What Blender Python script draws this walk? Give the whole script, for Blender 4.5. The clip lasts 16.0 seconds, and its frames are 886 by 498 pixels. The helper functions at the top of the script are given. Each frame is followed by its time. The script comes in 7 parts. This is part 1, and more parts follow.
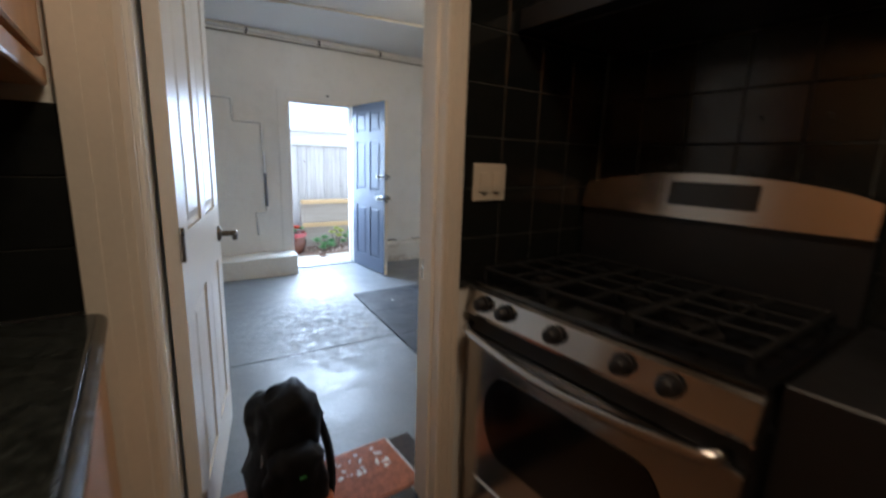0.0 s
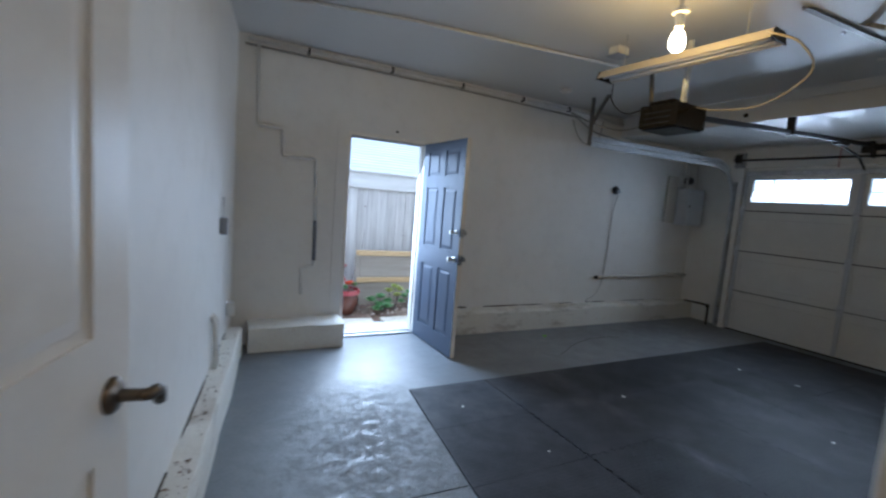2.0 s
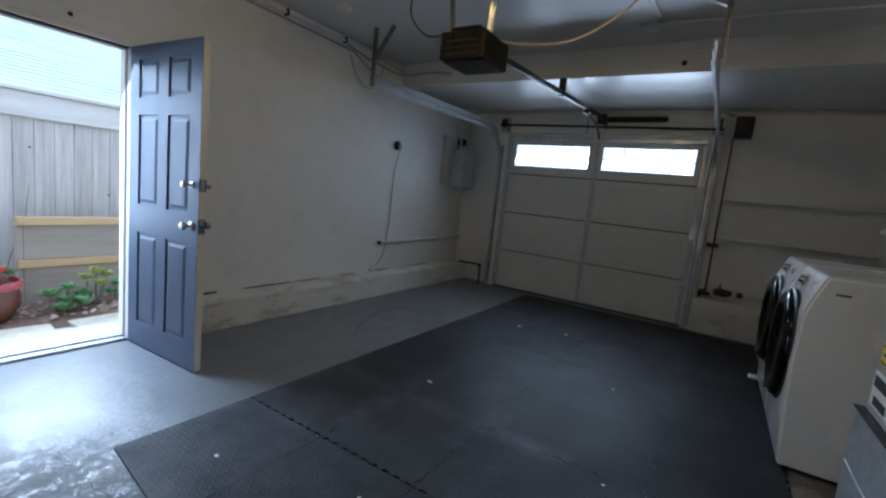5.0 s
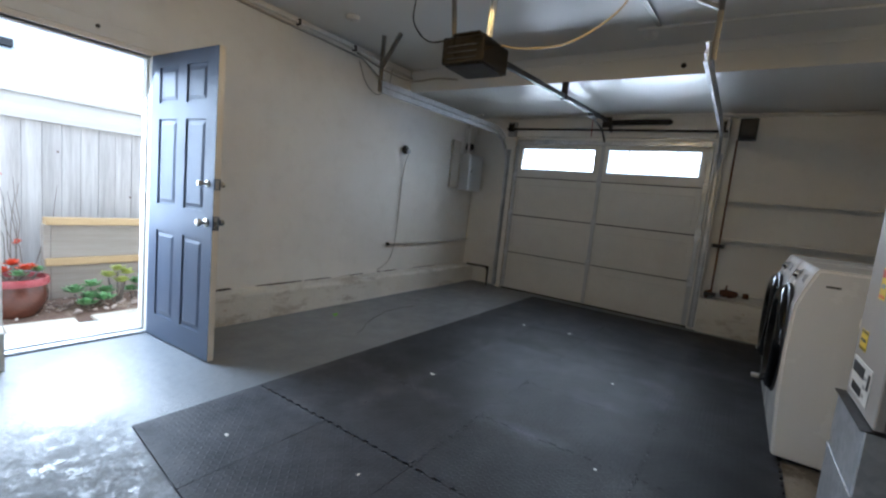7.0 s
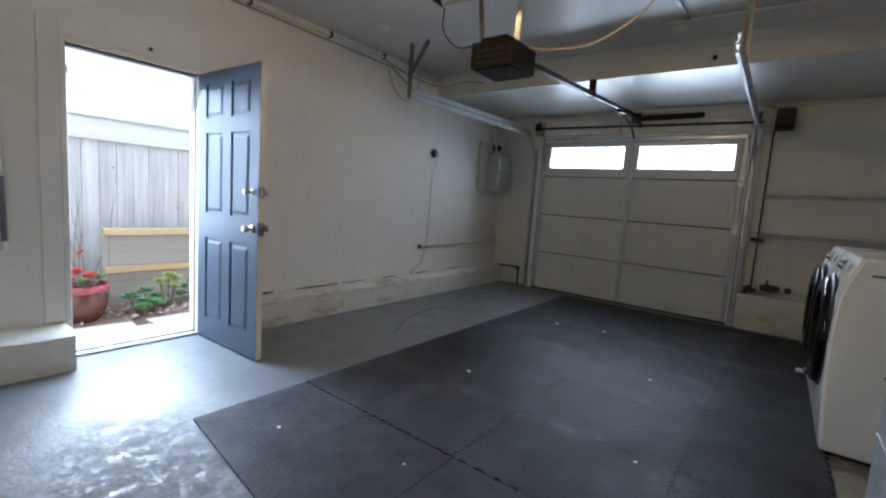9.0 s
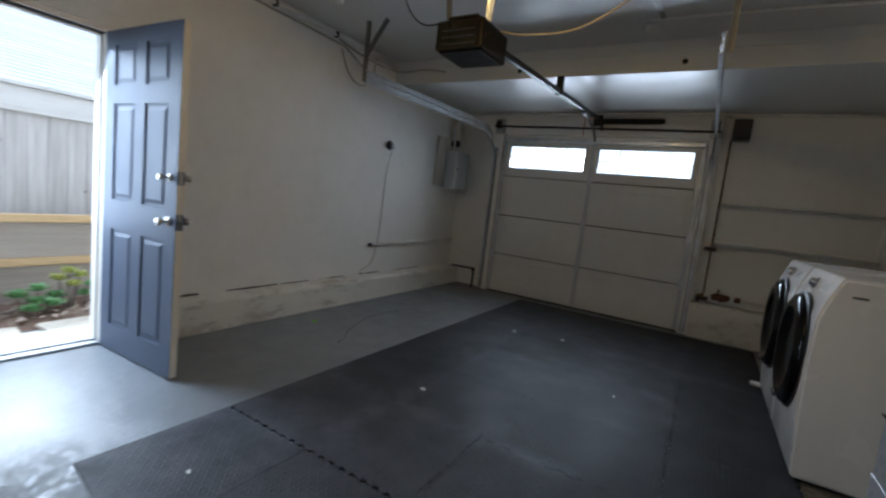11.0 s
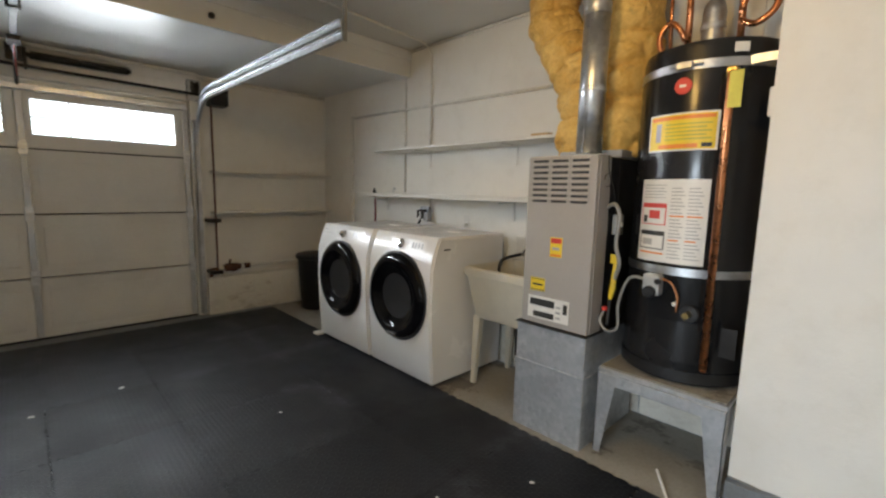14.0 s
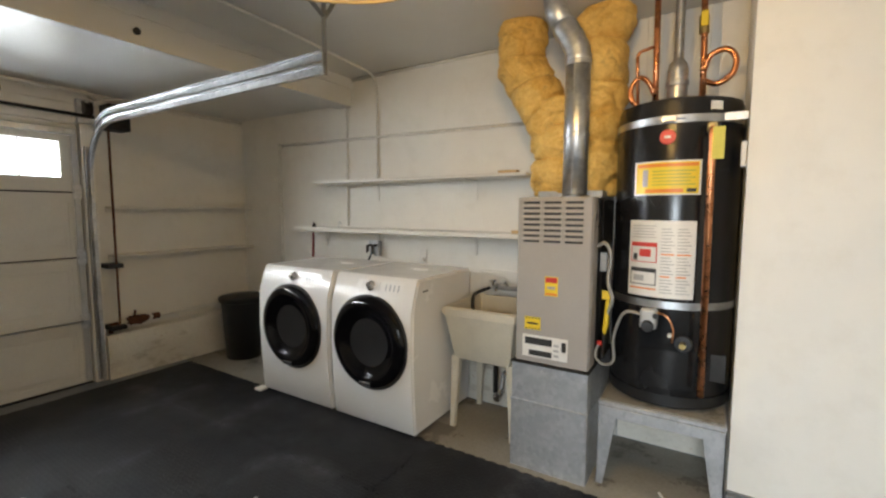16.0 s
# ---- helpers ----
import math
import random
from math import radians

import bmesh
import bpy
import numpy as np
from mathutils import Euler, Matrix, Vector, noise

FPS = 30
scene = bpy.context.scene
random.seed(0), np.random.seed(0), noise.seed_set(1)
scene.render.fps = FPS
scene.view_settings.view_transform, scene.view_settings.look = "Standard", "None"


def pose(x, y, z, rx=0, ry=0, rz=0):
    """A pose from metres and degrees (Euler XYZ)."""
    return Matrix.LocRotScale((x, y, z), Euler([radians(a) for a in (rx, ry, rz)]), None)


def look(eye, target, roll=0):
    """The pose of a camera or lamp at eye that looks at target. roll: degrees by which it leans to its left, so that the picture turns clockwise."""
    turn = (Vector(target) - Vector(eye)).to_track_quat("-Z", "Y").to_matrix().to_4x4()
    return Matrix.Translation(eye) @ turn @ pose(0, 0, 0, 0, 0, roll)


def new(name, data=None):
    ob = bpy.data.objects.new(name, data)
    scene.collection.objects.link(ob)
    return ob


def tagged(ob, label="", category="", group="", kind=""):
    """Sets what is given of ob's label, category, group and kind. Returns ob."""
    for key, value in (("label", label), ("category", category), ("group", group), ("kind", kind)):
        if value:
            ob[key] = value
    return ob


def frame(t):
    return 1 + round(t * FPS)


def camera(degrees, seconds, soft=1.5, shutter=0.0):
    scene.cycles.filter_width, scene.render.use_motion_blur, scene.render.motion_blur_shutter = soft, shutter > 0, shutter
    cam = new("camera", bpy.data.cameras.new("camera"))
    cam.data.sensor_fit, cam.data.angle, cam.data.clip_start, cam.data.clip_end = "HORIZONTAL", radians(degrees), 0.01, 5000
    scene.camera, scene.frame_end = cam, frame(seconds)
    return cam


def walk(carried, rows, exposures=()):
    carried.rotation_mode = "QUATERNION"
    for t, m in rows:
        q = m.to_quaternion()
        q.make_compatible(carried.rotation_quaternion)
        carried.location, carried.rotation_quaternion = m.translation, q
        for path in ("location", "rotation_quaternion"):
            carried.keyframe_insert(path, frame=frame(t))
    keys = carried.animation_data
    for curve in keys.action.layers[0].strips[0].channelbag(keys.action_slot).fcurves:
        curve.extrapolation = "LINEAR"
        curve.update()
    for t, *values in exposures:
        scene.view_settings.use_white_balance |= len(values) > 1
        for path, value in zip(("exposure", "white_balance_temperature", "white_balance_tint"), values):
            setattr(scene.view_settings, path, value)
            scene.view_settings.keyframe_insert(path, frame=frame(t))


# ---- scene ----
cam = camera(90.9, 16.0, soft=2.3, shutter=0.5)
PATH = [
    (0, (-0.022, 0.185, 1.386), (1.109, 1.787, 0.991), 1.8),
    (0.5, (0.086, 0.495, 1.384), (1.168, 2.158, 1.128), 6.4),
    (1, (0.188, 0.753, 1.403), (1.234, 2.434, 1.115), 5.8),
    (1.5, (0.299, 1.109, 1.41), (1.137, 2.92, 1.266), 4.5),
    (2, (0.413, 1.334, 1.433), (1.329, 3.101, 1.228), 4.5),
    (2.5, (0.522, 1.535, 1.424), (1.731, 3.122, 1.278), 5.8),
    (3, (0.575, 1.639, 1.417), (1.842, 3.173, 1.211), 3.0),
    (3.5, (0.669, 1.691, 1.411), (2.098, 3.078, 1.222), 2.5),
    (4, (0.821, 1.938, 1.282), (2.241, 3.332, 1.081), 2.8),
    (4.5, (0.924, 2.121, 1.274), (2.388, 3.461, 1.032), 5.3),
    (5, (0.929, 2.124, 1.293), (2.61, 3.176, 1.037), 6.0),
    (7.5, (0.828, 1.975, 1.233), (2.452, 3.123, 1.026), 5.3),
    (8, (0.778, 1.976, 1.233), (2.358, 3.189, 1.056), 3.5),
    (10.5, (0.899, 1.999, 1.205), (2.48, 3.181, 0.885), 4.9),
    (11, (1.039, 2.217, 1.234), (2.744, 3.238, 1.009), 6.5),
    (11.5, (1.185, 2.493, 1.254), (3.04, 3.164, 0.923), 8.6),
    (12, (1.388, 2.804, 1.254), (3.369, 2.885, 0.994), 4.7),
    (12.5, (1.502, 3.006, 1.31), (3.416, 2.469, 1.088), 3.4),
    (13, (1.467, 3.233, 1.345), (3.175, 2.212, 1.137), 3.2),
    (13.5, (1.551, 3.436, 1.361), (3.139, 2.24, 1.146), 0.4),
    (14, (1.698, 3.662, 1.393), (3.121, 2.283, 1.13), 1.4),
    (14.5, (1.802, 3.88, 1.399), (3.086, 2.369, 1.135), 2.6),
    (15, (1.938, 3.972, 1.435), (3.074, 2.358, 1.111), 0.6),
    (15.5, (2.149, 3.912, 1.483), (3.192, 2.22, 1.261), -0.8),
    (16, (2.226, 3.932, 1.522), (3.272, 2.236, 1.347), 0.2),
]
# seconds, stops, kelvin, tint: the clip's camera adapts as it leaves the kitchen and turns to the laundry
EXPOSURES = [(0.0, 0.75, 5450, 10), (0.5, 0.85, 5500, 10), (1.0, 0.50, 5450, 10), (1.5, 0.25, 5400, 10), (2.5, -0.08, 5080, 10), (3.5, -0.14, 5050, 10), (5.0, -0.12, 5350, 10), (7.3, 0.58, 5700, 10), (8.2, 0.58, 5700, 10), (10.5, 0.1, 5600, 10), (11.5, 0.05, 6100, 10), (12.5, 0.35, 6350, 10), (13.5, 0.8, 6750, 10), (14.5, 1.12, 6800, 10), (16.0, 1.24, 7000, 10)]
walk(cam, [(t, look(eye, target, roll)) for t, eye, target, roll in PATH], EXPOSURES)

# ---- world, sun and large lights ----
world = bpy.data.worlds.new("overcast_sky")
scene.world = world
world.use_nodes = True
wn = world.node_tree
bg = wn.nodes["Background"]
sky = wn.nodes.new("ShaderNodeTexSky")
sky.sky_type = "NISHITA"
sky.sun_disc = False
sky.sun_elevation, sky.sun_rotation = radians(38), radians(20)
sky.air_density, sky.dust_density, sky.ozone_density = 1.0, 3.0, 1.0
cloud = wn.nodes.new("ShaderNodeMix")
cloud.data_type = "RGBA"
cloud.inputs[0].default_value = 0.8
cloud.inputs[7].default_value = (7.0, 8.1, 9.3, 1)
wn.links.new(sky.outputs[0], cloud.inputs[6])
wn.links.new(cloud.outputs[2], bg.inputs[0])
bg.inputs[1].default_value = 0.33


def lamp(name, kind, m, energy, color, size=None, size_y=None, spread=180):
    data = bpy.data.lights.new(name, kind)
    data.energy, data.color = energy, color
    if kind == "AREA":
        data.shape, data.size, data.size_y, data.spread = "RECTANGLE", size, size_y, radians(spread)
    elif kind == "POINT":
        data.shadow_soft_size = size
    elif kind == "SUN":
        data.angle = size
    ob = new(name, data)
    ob.matrix_world = m
    return ob


lamp("sun", "SUN", look((0, 0, 10), (-1.5, -3.5, 5)), 1.2, (1.0, 0.96, 0.9), radians(15))
lamp("doorway_daylight", "AREA", look((1.93, 5.98, 1.32), (1.97, 4.5, 0.20)), 38, (0.74, 0.87, 1.0), 0.95, 1.5, 140)
lamp("garage_window_daylight", "AREA", look((6.90, 4.24, 1.94), (4.5, 3.9, 0.9)), 8.5, (0.84, 0.92, 1.0), 1.0, 0.26, 125)
lamp("garage_window_daylight", "AREA", look((6.90, 3.03, 1.94), (4.5, 2.6, 0.9)), 8.5, (0.84, 0.92, 1.0), 1.0, 0.26, 125)
lamp("bulb_light", "POINT", pose(2.59, 2.985, 2.40), 12, (1.0, 0.60, 0.16), 0.04)
lamp("kitchen_lamp_light", "AREA", look((0.32, 0.18, 2.49), (0.32, 0.18, 0)), 6.0, (1.0, 0.70, 0.42), 0.4, 0.4)


# ---- materials ----
class Nodes:
    """Short hand for building a node material."""

    def __init__(self, name):
        self.mat = bpy.data.materials.new(name)
        self.mat.use_nodes = True
        self.tree = self.mat.node_tree
        self.bsdf = self.tree.nodes["Principled BSDF"]

    def add(self, kind, **inputs):
        n = self.tree.nodes.new(kind)
        for k, v in inputs.items():
            n.inputs[k.replace("_", " ")].default_value = v
        return n

    def link(self, a, b):
        self.tree.links.new(a, b)

    def coords(self, scale=(1, 1, 1)):
        g = self.add("ShaderNodeTexCoord")
        m = self.add("ShaderNodeMapping")
        m.inputs["Scale"].default_value = scale
        self.link(g.outputs["Object"], m.inputs[0])
        return m.outputs[0]

    def world_coords(self, scale=(1, 1, 1)):
        g = self.add("ShaderNodeNewGeometry")
        m = self.add("ShaderNodeMapping")
        m.inputs["Scale"].default_value = scale
        self.link(g.outputs["Position"], m.inputs[0])
        return m.outputs[0]

    def noise(self, vec, scale, detail=4, rough=0.6, lo=0.35, hi=0.65):
        n = self.add("ShaderNodeTexNoise", Scale=scale, Detail=detail, Roughness=rough)
        self.link(vec, n.inputs["Vector"])
        r = self.add("ShaderNodeMapRange")
        r.inputs["From Min"].default_value, r.inputs["From Max"].default_value = lo, hi
        self.link(n.outputs[0], r.inputs[0])
        return r.outputs[0]

    def mix(self, fac, a, b):
        n = self.tree.nodes.new("ShaderNodeMix")
        n.data_type = "RGBA"
        for sock, v in ((n.inputs[0], fac), (n.inputs[6], a), (n.inputs[7], b)):
            if isinstance(v, (int, float)):
                sock.default_value = v
            elif isinstance(v, tuple):
                sock.default_value = (*v, 1)
            else:
                self.link(v, sock)
        return n.outputs[2]

    def math(self, op, a, b=0.0):
        n = self.tree.nodes.new("ShaderNodeMath")
        n.operation = op
        for sock, v in zip(n.inputs, (a, b)):
            if isinstance(v, (int, float)):
                sock.default_value = v
            else:
                self.link(v, sock)
        return n.outputs[0]

    def bump(self, height, strength=0.3, dist=0.004):
        b = self.add("ShaderNodeBump", Strength=strength, Distance=dist)
        self.link(height, b.inputs["Height"])
        self.link(b.outputs[0], self.bsdf.inputs["Normal"])

    def rough(self, v):
        if isinstance(v, (int, float)):
            self.bsdf.inputs["Roughness"].default_value = v
        else:
            self.link(v, self.bsdf.inputs["Roughness"])

    def color(self, v):
        if isinstance(v, tuple):
            self.bsdf.inputs["Base Color"].default_value = (*v, 1)
        else:
            self.link(v, self.bsdf.inputs["Base Color"])


def simple(name, color, rough=0.5, metal=0.0, vary=0.12, scale=6.0, bump=0.1, grain=60.0, spread=0.12):
    """A paint, plastic or metal with mottling at two scales, uneven gloss and fine relief."""
    m = Nodes(name)
    v = m.coords()
    dark = tuple(c * (1 - vary) for c in color)
    light = tuple(min(1, c * (1 + vary)) for c in color)
    coarse, fine = m.noise(v, scale), m.noise(v, grain, 3)
    m.color(m.mix(m.math("ADD", m.math("MULTIPLY", coarse, 0.65), m.math("MULTIPLY", fine, 0.35)), dark, light))
    m.rough(m.math("ADD", m.math("MULTIPLY", coarse, spread), max(0.03, rough - spread / 2)))
    m.bsdf.inputs["Metallic"].default_value = metal
    if bump:
        m.bump(fine, bump, 0.002)
    return m.mat


def wall_paint(name, color, dirt, amount=0.35, rough=0.5):
    """Roller-painted plaster with faint smudges, hairline wear and a little grime."""
    m = Nodes(name)
    v = m.world_coords()
    big, mid, fine = m.noise(v, 0.8, 5), m.noise(v, 5, 6, 0.7, 0.5, 0.72), m.noise(v, 140, 2)
    base = m.mix(big, tuple(c * 0.94 for c in color), tuple(min(1, c * 1.03) for c in color))
    col = m.mix(m.math("MULTIPLY", mid, amount), base, dirt)
    m.color(col)
    m.rough(m.math("ADD", m.math("MULTIPLY", big, 0.15), rough))
    m.bump(m.math("ADD", m.math("MULTIPLY", fine, 0.25), m.math("MULTIPLY", m.noise(v, 9, 3), 1.0)), 0.25, 0.004)
    return m.mat


WALL = wall_paint("white_wall_paint", (0.80, 0.78, 0.73), (0.60, 0.57, 0.50), 0.25)
CEILING = wall_paint("ceiling_gloss_paint", (0.66, 0.66, 0.645), (0.62, 0.60, 0.55), 0.2, rough=0.28)
TRIM = simple("cream_trim_paint", (0.74, 0.68, 0.58), 0.35, 0, 0.05, 4, 0.05)
DOORWHITE = simple("white_door_enamel", (0.80, 0.76, 0.69), 0.36, 0, 0.03, 3, 0.06)
BLUE = simple("slate_blue_door_paint", (0.085, 0.105, 0.15), 0.5, 0, 0.08, 5, 0.08)
BLUE.node_tree.nodes["Principled BSDF"].inputs["Specular IOR Level"].default_value = 0.3
NICKEL = simple("brushed_nickel", (0.55, 0.52, 0.47), 0.28, 1, 0.06, 9, 0.05)
BRASS = simple("aged_brass", (0.45, 0.33, 0.14), 0.35, 1, 0.15, 9, 0.05)
WHITE_ENAMEL = simple("white_appliance_enamel", (0.80, 0.79, 0.77), 0.22, 0, 0.02, 3, 0.0)
BLACK_GLOSS = simple("black_gloss", (0.005, 0.005, 0.006), 0.16, 0, 0.1, 5, 0.0)
BLACK = simple("black_plastic", (0.011, 0.011, 0.012), 0.45, 0, 0.15, 6, 0.1)
DARK_STEEL = simple("dark_oiled_steel", (0.035, 0.032, 0.03), 0.4, 0.7, 0.25, 8, 0.2)
CHROME = simple("chrome", (0.75, 0.75, 0.76), 0.08, 1, 0.02, 5, 0.0)
GREYPAINT = simple("warm_grey_furnace_paint", (0.36, 0.335, 0.31), 0.42, 0, 0.04, 3, 0.05)
COPPER = simple("copper_pipe", (0.58, 0.24, 0.11), 0.3, 1, 0.25, 18, 0.1)
HEATER_BLACK = simple("heater_black_enamel", (0.012, 0.012, 0.013), 0.22, 0, 0.15, 4, 0.04)
RUST = simple("rusty_iron", (0.12, 0.045, 0.02), 0.8, 0.2, 0.4, 20, 0.6)
PLASTIC_CREAM = simple("cream_moulded_plastic", (0.66, 0.61, 0.50), 0.45, 0, 0.06, 5, 0.08)
WIRE = simple("grey_cable", (0.35, 0.33, 0.29), 0.5, 0, 0.1, 10, 0.0)
CABLE_BLACK = simple("black_cable", (0.015, 0.015, 0.015), 0.5, 0, 0.1, 10, 0.0)
PAPER_WHITE = simple("label_white", (0.75, 0.73, 0.69), 0.4, 0, 0.04, 8, 0.0)
PAPER_YELLOW = simple("label_yellow", (0.80, 0.58, 0.04), 0.4, 0, 0.05, 8, 0.0)
PAPER_RED = simple("label_red", (0.62, 0.05, 0.04), 0.4, 0, 0.05, 8, 0.0)
PAPER_ORANGE = simple("label_orange", (0.75, 0.22, 0.03), 0.4, 0, 0.05, 8, 0.0)
PRINT_GREY = simple("label_print", (0.40, 0.39, 0.38), 0.5, 0, 0.1, 8, 0.0)
PRINT_BLACK = simple("label_black", (0.03, 0.03, 0.03), 0.5, 0, 0.1, 8, 0.0)
STEEL = simple("stainless_steel", (0.46, 0.44, 0.42), 0.21, 1, 0.05, 2, 0.03, 200)


def galvanized(name, dull):
    """Zinc-coated sheet with spangle."""
    m = Nodes(name)
    v = m.coords()
    vor = m.add("ShaderNodeTexVoronoi", Scale=42.0)
    m.link(v, vor.inputs["Vector"])
    big = m.noise(v, 5, 5)
    spangle = m.mix(vor.outputs["Color"], (0.58 * dull, 0.60 * dull, 0.63 * dull), (0.80 * dull, 0.82 * dull, 0.84 * dull))
    m.color(m.mix(m.math("MULTIPLY", big, 0.35), spangle, (0.30 * dull, 0.31 * dull, 0.33 * dull)))
    m.rough(m.math("ADD", m.math("MULTIPLY", big, 0.2), 0.28 if dull > 0.9 else 0.45))
    m.bsdf.inputs["Metallic"].default_value = 1.0 if dull > 0.9 else 0.75
    m.bump(big, 0.1, 0.003)
    return m.mat


GALV = galvanized("galvanized_steel", 0.91)
GALV_DULL = galvanized("dull_galvanized_sheet", 0.75)


def concrete(name, a, b, wear, rough=0.32, wear_at=None):
    """Grey floor paint over concrete, scuffed through in patches."""
    m = Nodes(name)
    v = m.world_coords()
    big, mid, fine = m.noise(v, 0.9, 6, 0.65), m.noise(v, 5, 6, 0.7), m.noise(v, 60, 3)
    base = m.mix(m.math("ADD", m.math("MULTIPLY", big, 0.6), m.math("MULTIPLY", fine, 0.4)), a, b)
    patch = m.noise(v, 2.2, 9, 0.72, 0.55, 0.60)
    if wear_at:
        g = m.add("ShaderNodeNewGeometry")
        d = m.tree.nodes.new("ShaderNodeVectorMath")
        d.operation = "DISTANCE"
        m.link(g.outputs["Position"], d.inputs[0])
        d.inputs[1].default_value = wear_at
        near = m.add("ShaderNodeMapRange")
        near.inputs["From Min"].default_value, near.inputs["From Max"].default_value = 1.1, 0.2
        m.link(d.outputs["Value"], near.inputs[0])
        edge = m.noise(v, 11.0, 10, 0.82, 0.44, 0.60)
        patch = m.math("MULTIPLY", edge, near.outputs[0])
    m.color(m.mix(m.math("MULTIPLY", patch, 0.8), base, wear))
    m.rough(m.math("ADD", m.math("MULTIPLY", mid, 0.18), m.math("ADD", m.math("MULTIPLY", patch, 0.32), rough)))
    m.bump(m.math("ADD", m.math("MULTIPLY", mid, 0.8), m.math("MULTIPLY", m.math("MULTIPLY", patch, m.noise(v, 38, 6, 0.75, 0.4, 0.6)), -2.2)), 0.45, 0.005)
    return m.mat


FLOORPAINT = concrete("grey_floor_paint", (0.125, 0.135, 0.145), (0.185, 0.197, 0.21), (0.10, 0.102, 0.10), 0.33, (1.40, 3.62, 0))
FLOORPAINT.node_tree.nodes["Principled BSDF"].inputs["Specular IOR Level"].default_value = 1.0
BARE_CONCRETE = concrete("bare_concrete", (0.22, 0.20, 0.17), (0.32, 0.30, 0.26), (0.15, 0.13, 0.11), 0.7)


def footing_paint():
    """Cream paint over a rough footing, flaked to taupe in long blotches and freckled with rust."""
    m = Nodes("painted_footing")
    v, w = m.world_coords(), m.world_coords((0.55, 0.55, 1.6))
    big, fine = m.noise(v, 1.1, 6, 0.65), m.noise(v, 55, 3)
    c = m.mix(m.math("ADD", m.math("MULTIPLY", big, 0.6), m.math("MULTIPLY", fine, 0.4)), (0.66, 0.63, 0.56), (0.79, 0.77, 0.70))
    flake = m.math("MULTIPLY", m.noise(w, 4.2, 8, 0.72, 0.53, 0.62), m.noise(v, 0.9, 3, 0.5, 0.42, 0.55))
    c = m.mix(m.math("MULTIPLY", flake, 0.7), c, (0.42, 0.37, 0.30))
    c = m.mix(m.math("MULTIPLY", m.noise(v, 21, 4, 0.7, 0.64, 0.72), 0.7), c, (0.38, 0.22, 0.11))
    m.color(c)
    m.rough(m.math("ADD", m.math("MULTIPLY", big, 0.2), 0.5))
    m.bump(m.math("ADD", m.math("MULTIPLY", flake, -1.0), m.math("MULTIPLY", m.noise(v, 14, 5, 0.7), 0.6)), 0.7, 0.006)
    return m.mat


PLINTH = footing_paint()


